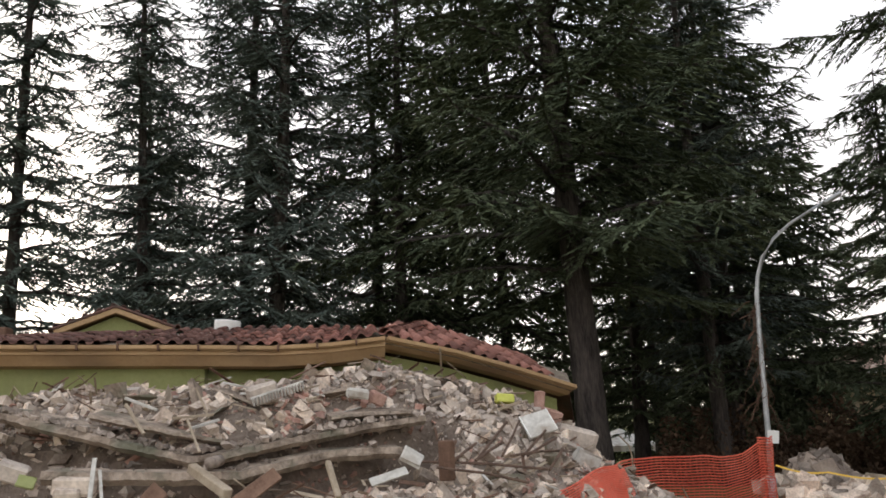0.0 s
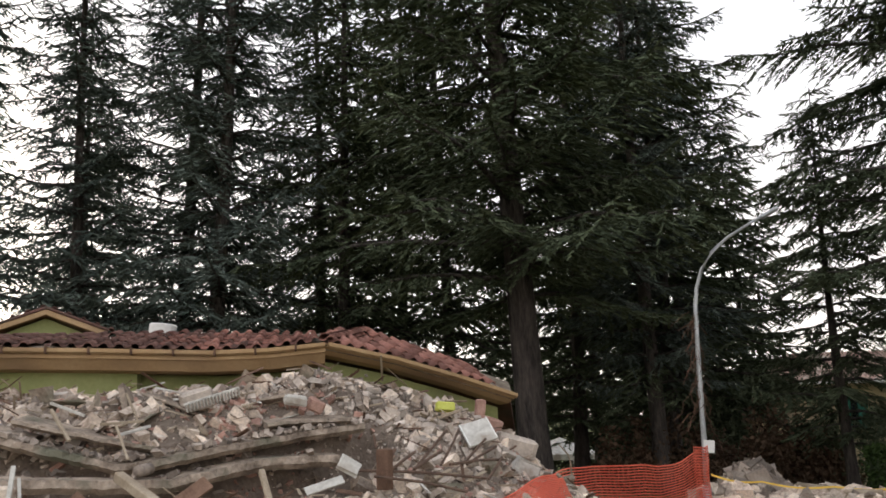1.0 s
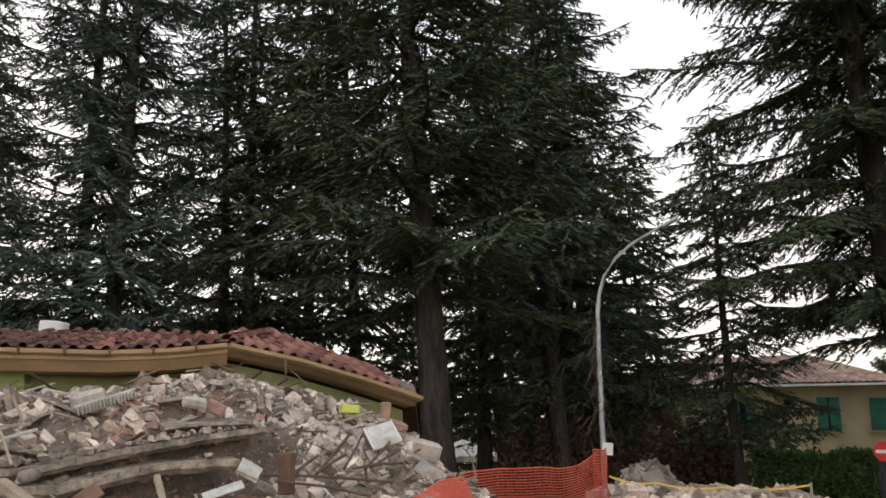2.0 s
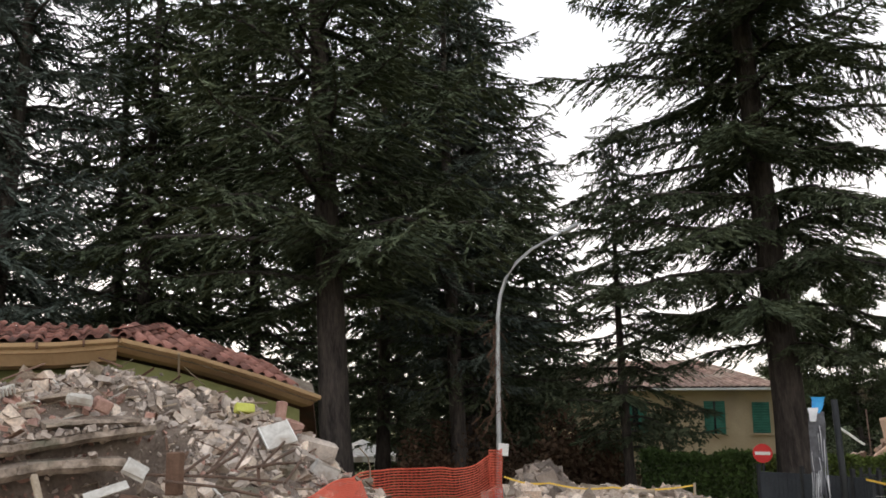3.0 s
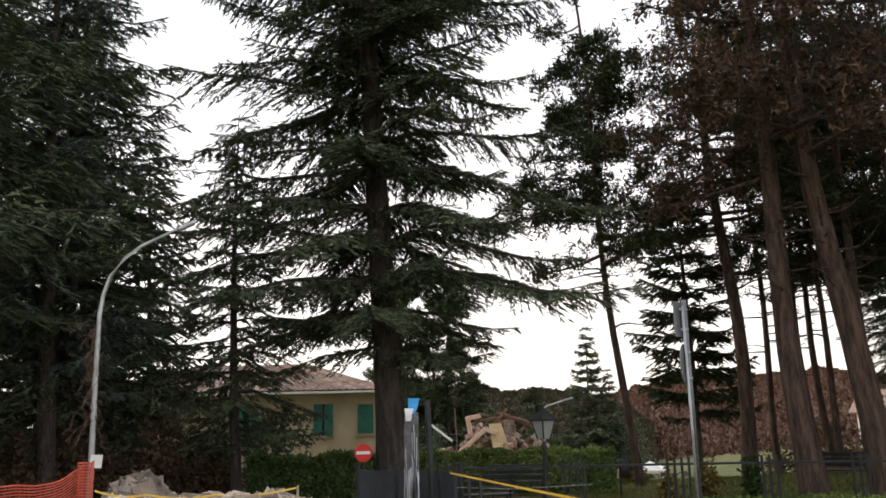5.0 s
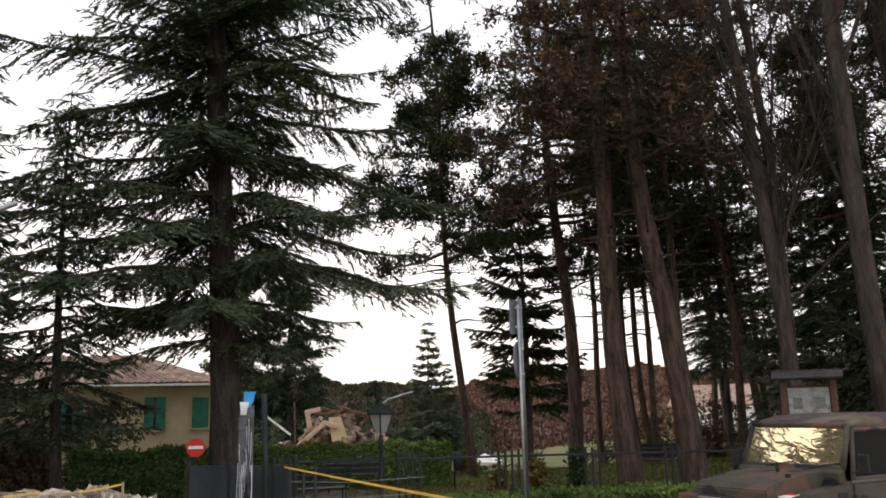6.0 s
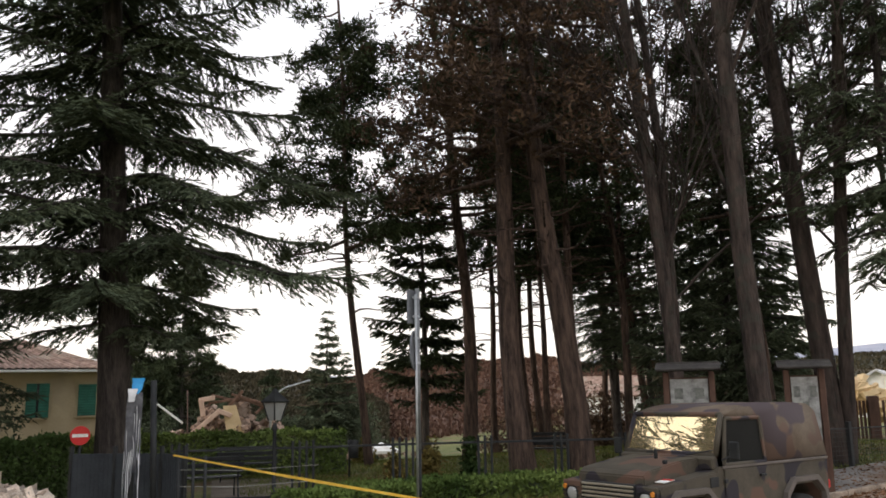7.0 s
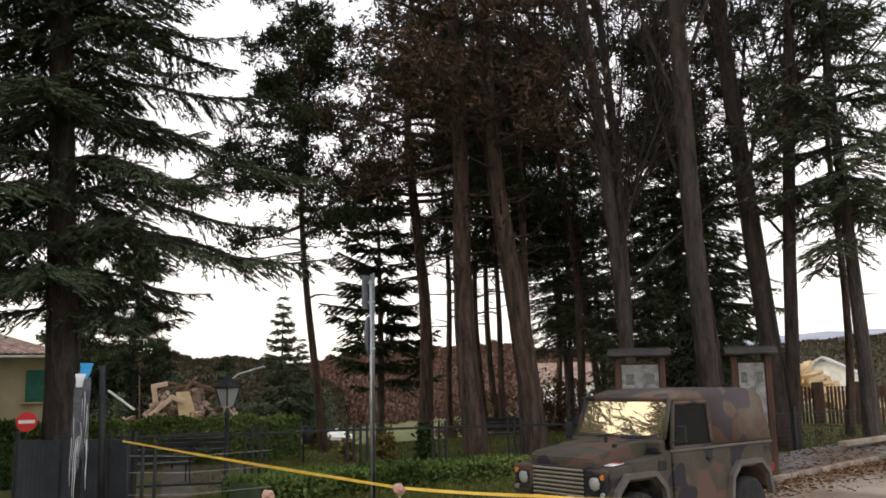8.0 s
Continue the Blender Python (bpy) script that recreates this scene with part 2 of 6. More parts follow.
def conifer_mesh(seed, h, r, base, trunk_r, per_m=7.0, droop=0.25, rise=0.1, spray=0.24, wide=0.045, dens=1.0, taper=1.0, shape=0.75, sway=0.15, bare=0.0, tier=0.0):
    """Trunk with limbs, and crown of sprays, as arrays. base: height of the lowest limbs; bare: share of each limb free of needles."""
    rng = np.random.default_rng(seed)
    wood, leaf = [], []
    zs = np.linspace(0, h, 14)
    px = sway * np.sin(zs / h * 3 + seed)
    py = sway * np.cos(zs / h * 2.3 + seed)
    tr = trunk_r * (1 - (zs / h) ** taper * 0.93)
    tr[0] *= 1.25
    wood.append(tube_arrays(np.stack([px - px[0], py - py[0], zs], 1), tr, 10))
    n = int((h - base) * per_m)
    az = rng.uniform(0, 6.28)
    for i in range(n):
        u = (i + rng.uniform(0, 0.9)) / n
        z = base + (h - base) * u
        if tier:
            z = base + round((z - base) / tier) * tier + rng.normal(0, 0.07)
        az += 2.4 + rng.normal(0, 0.35)
        L = r * (1 - u) ** shape * rng.uniform(0.6, 1.15) + 0.25
        if u < 0.06:
            L *= rng.uniform(0.55, 1.0)
        c = np.array([np.cos(az), np.sin(az), 0])
        s = np.linspace(0, 1, 6)
        kx, ky = np.interp(z, zs, px) - px[0], np.interp(z, zs, py) - py[0]
        up = rise + rng.normal(0, 0.07) + 0.14 * u
        dr = droop * rng.uniform(0.5, 1.5)
        side = np.array([-c[1], c[0], 0])
        bend = rng.normal(0, 0.08) * L
        pts = np.array([kx, ky, z]) + s[:, None] * L * c + (s ** 2)[:, None] * side * bend
        pts[:, 2] += L * (up * s - dr * s ** 2 + 0.18 * s ** 4 + 0.022 * np.sin(s * 8 + az))
        wood.append(tube_arrays(pts, np.linspace(0.016 * L + 0.012, 0.006, 6), 3))
        nb = max(4, int(L * 6.5 * dens))
        sb = rng.uniform(max(0.04, bare), 1.0, nb * 2)
        sg = np.where(np.arange(nb * 2) % 2, 1.0, -1.0)
        start = np.stack([np.interp(sb, s, pts[:, k]) for k in range(3)], 1)
        bl = np.minimum((0.42 * (1.02 - sb) * L * np.minimum(1, sb * 3 + 0.25) + 0.16) * rng.uniform(0.55, 1.2, nb * 2), 1.05)
        ang = sg * rng.uniform(0.75, 1.15, nb * 2)
        bd = np.cos(ang)[:, None] * c + np.sin(ang)[:, None] * side
        bd[:, 2] += rng.normal(-0.18 - droop * 0.5, 0.14, nb * 2)
        cnt = np.maximum(2, (bl / 0.052).astype(int))
        idx = np.repeat(np.arange(nb * 2), cnt)
        f = (np.arange(len(idx)) - np.repeat(np.cumsum(cnt) - cnt, cnt) + rng.uniform(0, 1, len(idx))) / cnt[idx]
        pos = start[idx] + bd[idx] * (bl[idx] * f)[:, None]
        pos[:, 2] -= 0.12 * bl[idx] * f ** 2
        wob = np.where(rng.uniform(size=len(idx)) < 0.5, 1, -1) * rng.uniform(0.0, 0.8, len(idx))
        al = bd[idx] * np.cos(wob)[:, None] + np.cross(bd[idx], [0, 0, 1.0]) * np.sin(wob)[:, None]
        al[:, 2] += rng.normal(-0.1, 0.16, len(idx))
        leaf.append(needle_tris(pos, al, spray, wide * 0.5, rng))
        ns = max(6, int(L / 0.04))
        sl = np.linspace(0.12, 1.0, ns)
        ax = np.stack([np.interp(sl, s, pts[:, k]) for k in range(3)], 1)
        fw = np.tile(c, (ns, 1)) + np.where(np.arange(ns) % 2, 1, -1)[:, None] * side * rng.uniform(0.1, 0.6, (ns, 1))
        fw[:, 2] += (np.gradient(pts[:, 2]).mean() * 5 / L) + rng.normal(0, 0.15, ns)
        leaf.append(needle_tris(ax, fw, spray, wide * 0.5, rng))
    return gather(wood), gather(leaf)


def pine_mesh(seed, h, base, r, trunk_r, limbs=40, tuft=26, spray=0.2, wide=0.016, lean=0.3, dead=10):
    """A tall bare trunk; knotted limbs with round tufts of needles near the top, and dead stubs below."""
    rng = np.random.default_rng(seed)
    wood, leaf = [], []
    zs = np.linspace(0, h, 12)
    a0 = rng.uniform(0, 6.28)
    px = lean * np.cos(a0) * (zs / h) + 0.15 * np.sin(zs * 0.5 + seed)
    py = lean * np.sin(a0) * (zs / h) + 0.15 * np.cos(zs * 0.43 + seed)
    px, py = px - px[0], py - py[0]
    tr = trunk_r * (1 - 0.75 * zs / h)
    tr[0] *= 1.2
    wood.append(tube_arrays(np.stack([px, py, zs], 1), tr, 10))
    for i in range(limbs + dead):
        live = i < limbs
        u = rng.uniform(0, 1)
        z = base + (h - base) * u if live else rng.uniform(0.6 * base, base)
        az = rng.uniform(0, 6.28)
        c = np.array([np.cos(az), np.sin(az), 0])
        L = (r * (1 - 0.65 * u) * rng.uniform(0.6, 1.15)) if live else rng.uniform(0.4, 1.6)
        s = np.linspace(0, 1, 6)
        pts = np.array([np.interp(z, zs, px), np.interp(z, zs, py), z]) + s[:, None] * L * c
        pts[:, 2] += L * (0.25 * s + 0.1 * np.sin(s * 5 + i)) * rng.uniform(-0.3, 1)
        wood.append(tube_arrays(pts, np.linspace(0.02 * L + 0.012, 0.008, 6), 4))
        if not live:
            continue
        nt = int(9 * L) + 3
        st = rng.uniform(0.25, 1.0, nt) ** 0.7
        for k in range(nt):
            p = np.array([np.interp(st[k], s, pts[:, q]) for q in range(3)])
            off = rng.normal(0, 0.28 * L * (1.15 - st[k]) + 0.12, 3) * (1, 1, 0.5)
            wood.append(tube_arrays(np.stack([p, p + off]), [0.009, 0.005], 3))
            d = rng.normal(0, 1, (tuft, 3))
            d[:, 2] = d[:, 2] * 0.7 + 0.45
            at = p + off + rng.normal(0, 0.1, (tuft, 3))
            leaf.append(needle_tris(at, d, spray, wide * 2, rng))
    return gather(wood), gather(leaf)


def bare_mesh(seed, h, trunk_r, first=2.5, spread=0.42, depth=4):
    """A leafless tree: forked limbs down to fine twigs."""
    rng = np.random.default_rng(seed)
    wood, fine = [], []

    def grow(p, d, L, r, k):
        n = 5 if k < 2 else 3
        s = np.linspace(0, 1, n)
        bend = rng.normal(0, 0.12, 3) * L
        pts = p + s[:, None] * d * L + (s ** 2)[:, None] * bend
        (wood if k < 2 else fine).append(tube_arrays(pts, np.linspace(r, max(r * 0.5, 0.004), n), 8 if k == 0 else (5 if k < 2 else 3)))
        if k >= depth:
            return
        for i in range((15, 6, 6, 4)[min(k, 3)]):
            f = rng.uniform(first / h if k == 0 else 0.25, 1.0)
            q = np.array([np.interp(f, s, pts[:, j]) for j in range(3)])
            e = d * rng.uniform(0.55, 1.0) + rng.normal(0, spread, 3)
            e[2] = abs(e[2]) * 0.6 + (0.5 if k == 0 else 0.18)
            e /= np.linalg.norm(e)
            grow(q, e, L * rng.uniform(0.28, 0.5) * (0.8 if k == 0 else 1.1), max(r * (0.22 if k == 0 else 0.42), 0.006), k + 1)

    grow(np.zeros(3), np.array([0.02, 0.02, 1.0]), h, trunk_r, 0)
    return gather(wood), gather(fine)


def tree(name, m, wood, leaf, bark, needles, label, category="tree", group=""):
    t = empty(name, m, label, category, group)
    mesh_ob("trunk", wood[0], wood[1], bark, t, smooth=True)
    if leaf is not None:
        mesh_ob("branchwork" if name == "bare_tree" else "crown", leaf[0], leaf[1], needles, t)
    return t


# ---- ground: level by the road, falling away behind the park
def ground_z(x, y):
    """Level by the road; falls towards the north-east, rises gently along the road to the east."""
    d = math.hypot(x, y)
    s = min(max((d - 27) / 22, 0), 1)
    e = min(max((math.degrees(math.atan2(x, y)) - 50) / 22, 0), 1) if d < 400 else 0
    return -2.3 * s * s * (3 - 2 * s) * (1 - 0.5 * e) + 0.026 * min(max(0, d - 13), 40) * e


gv, gf = [], []
rad = [0.0, 1, 2, 3, 4.5, 6, 8, 10, 12, 14, 16, 18, 20, 22, 24, 26, 28, 30, 33, 36, 40, 45, 52, 60, 75, 95, 130, 180, 260, 400, 700, 1200, 2500]
for r_ in rad:
    for k in range(72):
        a_ = k * math.tau / 72
        x_, y_ = r_ * math.cos(a_), r_ * math.sin(a_)
        gv.append((x_, y_, ground_z(x_, y_) + (0.05 * noise.noise((x_ * 0.4, y_ * 0.4, 0)) - 0.05 if r_ > 1 else 0)))
for i in range(len(rad) - 1):
    for k in range(72):
        a_, b_ = i * 72 + k, i * 72 + (k + 1) % 72
        gf.append((a_, b_, b_ + 72, a_ + 72))
tagged(mesh_ob("ground", gv, gf, M_GRASS, smooth=True), "autumn grass and bare earth ground", "ground", kind="structure")


def hill(name, bearing0, bearing1, dist, heights, material, woods, label, seed, rough=1.0):
    """A wooded rise far off: a ridged sheet between two bearings."""
    v, q, n = [], [], 90
    for i in range(n + 1):
        f = i / n
        b = radians(bearing0 + (bearing1 - bearing0) * f)
        top = float(np.interp(f, np.linspace(0, 1, len(heights)), heights)) + rough * (noise.noise((f * 9, seed, 0)) + 0.6 * noise.noise((f * 55, seed, 3)))
        for j in range(9):
            g = j / 8
            d = dist * (1 - 0.6 * (1 - g) ** 1.5) + rough * 4 * noise.noise((f * 30, g * 6, seed))
            z = -4.2 + (top + 4.2) * math.sin(g * math.pi / 2) ** 1.2 + rough * 0.5 * noise.noise((f * 70, g * 17, seed + 5))
            v.append((d * math.sin(b), d * math.cos(b), z))
    for i in range(n):
        for j in range(8):
            a = i * 9 + j
            q.append((a, a + 9, a + 10, a + 1))
    base = tagged(mesh_ob(name, v, q, material), label, "hill", kind="structure")
    if woods is None:
        return base
    rng = np.random.default_rng(seed)
    va = np.array([tuple(p) for p in v])
    k = rng.integers(0, len(va) - 11, 40000)
    u = rng.uniform(0, 1, (40000, 2))
    pos = va[k] + (va[k + 9] - va[k]) * u[:, :1] + (va[k + 1] - va[k]) * u[:, 1:]
    ok = (np.linalg.norm(va[k + 1] - va[k], axis=1) < dist * 0.2) & (k % 9 >= 1)
    way = rng.normal(0, 0.5, (40000, 3)) + (0, 0, 1)
    lv, lq = leaf_quads(pos[ok], way[ok], dist * 0.004, dist * 0.001, rng)
    tagged(mesh_ob(name.replace("hill", "woods"), lv, lq, woods), "far trees on the hillside", "trees", kind="stuff")
    return base


M_WOODSB = leafy("brown_far_trees", (0.085, 0.047, 0.032), (0.12, 0.07, 0.05))
M_WOODSG = leafy("dark_far_trees", (0.03, 0.031, 0.018), (0.075, 0.06, 0.036))
M_HILLB = mat("brown_woods", (0.085, 0.047, 0.032), (0.135, 0.076, 0.054), scale=0.12, fine=1.2, rough=1, bump=0.6, stain=(0.13, 0.085, 0.03), dist=1.5)
M_HILLG = mat("dark_woods", (0.028, 0.028, 0.016), (0.07, 0.057, 0.036), scale=0.2, fine=1.6, rough=1, bump=0.6, stain=(0.075, 0.05, 0.028), dist=1.0)
# distance haze is painted into the far ridge as a pale blue base colour
M_HILL_HAZE = mat("hazed_far_hills", (0.3, 0.31, 0.38), (0.4, 0.4, 0.46), scale=0.01, fine=0.1, rough=1, bump=0)
hill("hill_dark", 26, 50, 110, (4.2, 5.2, 5.8, 5.6, 5.0, 1.0), M_HILLG, M_WOODSG, "hillside of dark mixed woods", 3, 0.8)
hill("hill_brown", 44, 76, 170, (3.5, 7.0, 8.6, 8.8, 8.0, 7.0, 5), M_HILLB, M_WOODSB, "hillside of reddish-brown autumn woods", 7, 1.2)
hill("hill_dark_east", 62, 120, 150, (4, 6.5, 8.0, 8.6, 8.6, 8), M_HILLG, M_WOODSG, "low dark wooded ridge", 13, 1.0)
hill("mountain_far", 20, 130, 1500, (20, 36, 50, 66, 82, 95, 100), M_HILL_HAZE, None, "far mountain ridge in pale blue haze colour", 11, 5)

# ---- trees behind the house: tall dark cedars and firs
def put_tree(kind, x, y, turn, label, group="", lean=2.0, scale=1.0):
    name, wood, leaf, bark, needles = KINDS[kind]
    # the stand leans a little to the north-west
    m = Matrix.Translation((x, y, ground_z(x, y) - 0.1)) @ Matrix.Rotation(radians(-lean), 4, (x, y, 0)) @ pose(0, 0, 0, 0, 0, turn)
    if kind in FIRST:
        t = copy_thing(FIRST[kind], m)
        t["label"] = label
        t.scale = (scale,) * 3
        return t
    t = tree(name, m, wood, leaf, bark, needles, label, "tree", group)
    t.scale = (scale,) * 3
    FIRST[kind] = t
    return t


FIRST = {}
KINDS = {
    "cedar_a": ("cedar_tree", *conifer_mesh(11, 19, 3.0, 1.8, 0.21, per_m=9, droop=0.22, rise=0.12, spray=0.18, wide=0.041, dens=1.7, sway=0.2, shape=0.6, tier=0.62), M_BARK, M_CEDAR),
    "cedar_b": ("cedar_tree", *conifer_mesh(12, 20, 3.5, 3.0, 0.25, per_m=8.0, droop=0.3, rise=0.2, spray=0.18, wide=0.041, dens=1.5, sway=0.25, shape=0.6, tier=0.7), M_BARK, M_CEDAR),
    "dark_fir": ("fir_tree", *conifer_mesh(13, 20, 4.4, 2.0, 0.24, per_m=7.2, droop=0.4, rise=0.1, spray=0.2, wide=0.05, dens=1.0, shape=0.55, tier=0.65), M_BARK, M_FIR),
    "far_fir": ("fir_tree", *conifer_mesh(19, 13, 2.7, 1.4, 0.16, per_m=7, droop=0.4, rise=0.1, spray=0.3, wide=0.1, dens=0.75, shape=0.55, tier=0.5), M_BARK, M_FIR),
    "giant": ("fir_tree", *conifer_mesh(14, 23, 6.0, 5.0, 0.4, per_m=7.5, droop=0.35, rise=0.12, spray=0.2, wide=0.052, dens=1.25, taper=1.1, shape=0.6, tier=0.6), M_BARK, M_FIR),
    "lone_fir": ("fir_tree", *conifer_mesh(15, 29, 6.1, 4.0, 0.42, per_m=7.0, droop=0.32, rise=0.03, spray=0.18, wide=0.05, dens=2.2, shape=0.45, taper=1.0, tier=0.95), M_BARK, M_FIR),
    "high_fir": ("fir_tree", *conifer_mesh(18, 18, 3.2, 5.2, 0.2, per_m=7, droop=0.35, rise=0.05, spray=0.17, wide=0.046, dens=1.85, shape=0.4, tier=0.5), M_BARK, M_FIR),
    "small_fir": ("fir_tree", *conifer_mesh(16, 12, 2.7, 1.5, 0.17, per_m=7.5, droop=0.35, rise=0.05, spray=0.19, wide=0.05, dens=1.6, shape=0.6), M_BARK, M_FIR),
    "young_spruce": ("spruce_tree", *conifer_mesh(17, 9.5, 2.1, 0.8, 0.13, per_m=10, droop=0.12, rise=0.06, spray=0.3, wide=0.1, dens=1.5, shape=1.0, tier=0.55), M_BARK, M_FIR),
    "pine_a": ("pine_tree", *pine_mesh(21, 18, 7.6, 3.2, 0.24, limbs=62, tuft=20), M_BARKR, M_PINE),
    "pine_b": ("pine_tree", *pine_mesh(22, 17, 7.0, 3.2, 0.135, limbs=50, tuft=26, lean=0.15), M_BARKR, M_PINE),
    "pine_brown": ("pine_tree", *pine_mesh(23, 19, 7.4, 4.6, 0.3, limbs=32, tuft=9, dead=26), M_BARKR, M_RUST),
    "bushy_pine": ("pine_tree", *pine_mesh(24, 11, 1.6, 2.6, 0.16, limbs=72, tuft=26, spray=0.28), M_BARK, M_PINE),
    "pole_pine": ("pine_tree", *pine_mesh(27, 17, 7.2, 2.7, 0.14, limbs=34, tuft=18, lean=0.2, dead=16), M_BARKR, M_PINE),
    "layered_pine": ("pine_tree", *conifer_mesh(26, 10.5, 2.1, 2.2, 0.16, per_m=9, droop=0.15, rise=0.12, spray=0.24, wide=0.08, dens=1.6, shape=0.45, tier=0.7), M_BARK, M_PINE),
    "bare_a": ("bare_tree", *bare_mesh(31, 16, 0.2, first=3.5), M_BARKG, M_BARKG),
    "bare_b": ("bare_tree", *bare_mesh(32, 15, 0.15, first=3), M_BARKG, M_BARKG),
}
BEHIND = "dark conifers behind the house"
for kind, x, y, turn, lean in (
        ("cedar_a", -12.73, 19.12, 20, 2.5), ("cedar_a", -10.17, 21.13, 140, 1.4), ("cedar_b", -7.78, 21.67, 60, 1.4), ("cedar_b", -6.61, 20.38, 0, 1.0),
        ("dark_fir", -5.2, 27.6, 0, 1.5), ("dark_fir", -3.85, 24.4, 100, 2), ("dark_fir", -2.4, 28.2, 200, 1), ("dark_fir", -0.8, 26.6, 300, 2),
        ("dark_fir", 3.2, 27.5, 40, 1.5), ("dark_fir", 4.6, 33.0, 210, 1), ("cedar_b", 5.0, 23.9, 150, 1.0), ("dark_fir", 7.0, 28.4, 250, 2), ("dark_fir", 5.7, 25.6, 330, 1.5),
        ("far_fir", 1.4, 43.0, 10, 1), ("far_fir", 5.0, 45.0, 75, 1), ("far_fir", 8.3, 42.0, 190, 1), ("far_fir", 11.5, 44.0, 280, 1), ("far_fir", 9.6, 30.5, 250, 1), ("cedar_a", -14.5, 30.0, 250, 1)):
    put_tree(kind, x, y, turn, "tall dark green conifer with hanging branches" if kind in ("dark_fir", "far_fir") else "tall grey-green cedar with layered open branches", BEHIND, lean)
put_tree("giant", 1.28, 19.9, 0, "massive dark fir with a thick bare lower trunk", BEHIND, 3.5)
put_tree("small_fir", 9.25, 21.95, 0, "small dark fir with branches down to the ground", lean=0.8, scale=0.92)
put_tree("lone_fir", 12.05, 18.6, 0, "large dark green fir with wide drooping branches", lean=2.2)
PARK = "trees of the park"
SLIM, TALL, THICK = "slender pine with a bare leaning trunk", "tall pine with a bare reddish trunk", "thick-trunked pine with browned needles"
TWIGS, FORKED, AMONG = "tall leafless tree with many fine twigs", "leafless tree with forked dark stems", "dark fir among the park's pines"
BUSHY = "bushy dark pine behind the ruin"
for kind, x, y, turn, lean, scale, label in (
        ("pine_b", 20.34, 17.81, 30, 3.2, 1, SLIM), ("pine_a", 23.1, 15.9, 80, 2.1, 1, TALL), ("pine_brown", 18.49, 11.08, 0, 2.9, 1, THICK),
        ("pine_brown", 19.19, 9.84, 130, 4.6, 1.05, THICK), ("pole_pine", 27.76, 17.93, 160, 1.6, 1, SLIM), ("pole_pine", 29.38, 17.23, 270, 0.8, 1, SLIM),
        ("pine_b", 26.21, 14.71, 200, 3.8, 0.9, TALL), ("pole_pine", 21.48, 10.85, 200, 2.8, 1, SLIM), ("pole_pine", 24.73, 11.0, 100, 4.0, 1, SLIM),
        ("pole_pine", 27.72, 11.65, 330, 3.1, 1, SLIM), ("pine_a", 28.5, 14.59, 310, 2, 0.85, TALL), ("pole_pine", 33.07, 15.89, 100, 2, 1, SLIM),
        ("pole_pine", 28.98, 16.47, 220, 2.5, 1, SLIM), ("bare_a", 18.8, 7.03, 0, 1.7, 1, TWIGS), ("bare_b", 18.72, 7.25, 30, -5.0, 1, FORKED),
        ("bare_a", 18.86, 5.28, 120, 2.1, 1.25, TWIGS), ("bare_a", 22.62, 4.62, 60, 3.0, 1.4, FORKED), ("bare_b", 22.7, 4.45, 170, -1.5, 1.3, FORKED),
        ("pole_pine", 26.83, 3.76, 10, -1.2, 0.9, SLIM), ("high_fir", 22.7, 2.66, 120, 0.4, 1, "large green fir at the edge of the park"),
        ("pine_b", 24.3, 6.6, 60, 2, 0.95, TALL),
        ("far_fir", 30.7, 8.75, 190, 1, 1, AMONG), ("high_fir", 29.8, 13.74, 260, 1, 0.66, AMONG), ("high_fir", 28.1, 11.6, 70, 1, 0.6, AMONG),
        ("small_fir", 25.6, 9.6, 40, 1, 0.8, "dark young fir among the park's pines"), ("small_fir", 26.7, 8.3, 240, 1, 1, "dark young fir among the park's pines"),
        ("small_fir", 25.8, 7.2, 90, 1, 0.85, "dark young fir among the park's pines"),
        ("high_fir", 32.4, 15.0, 110, 1, 0.7, AMONG), ("high_fir", 32.8, 11.6, 300, 1, 0.72, AMONG), 
        ("layered_pine", 24.6, 18.9, 0, 1.0, 1, "young pine with level layered branches"),
        ("bushy_pine", 39.51, 52.69, 90, 1, 1.35, BUSHY), ("bushy_pine", 42.88, 53.85, 190, 1, 0.72, BUSHY), ("bushy_pine", 36.46, 55.69, 290, 1, 1.45, BUSHY), ("bushy_pine", 45.36, 49.95, 20, 1, 0.6, BUSHY),
        ("young_spruce", 43.09, 41.7, 0, 0.5, 1.1, "young spruce with a pointed open crown"), ("young_spruce", 45.68, 41.96, 130, 0.5, 0.8, "young spruce with a pointed open crown")):
    put_tree(kind, x, y, turn, label, PARK, lean, scale)


# low dark growth under the trees behind the house
def thicket(name, spots, n, material, label, seed):
    """Many small leaves round a row of shrub centres: (x, y, radius, height)."""
    rng = np.random.default_rng(seed)
    pos = []
    for x, y, r, h in spots:
        k = int(2.4 * n * r * h)
        a, u = rng.uniform(0, 6.28, k), rng.uniform(0, 1, k) ** 0.5
        z = rng.uniform(0, 1, k)
        lump = 0.75 + 0.35 * np.sin(a * 3 + x) * np.cos(z * 5 + y)
        rr = r * u * np.sqrt(np.maximum(1 - (z * 0.95) ** 2, 0.02)) * lump
        pos.append(np.stack([x + rr * np.cos(a), y + rr * np.sin(a), ground_z(x, y) + z * h * lump], 1))
    pos = np.concatenate(pos)
    v, q = leaf_quads(pos, rng.normal(0, 1, pos.shape), 0.15, 0.045, rng)
    return tagged(mesh_ob(name, v, q, material), label, "bushes", kind="stuff")


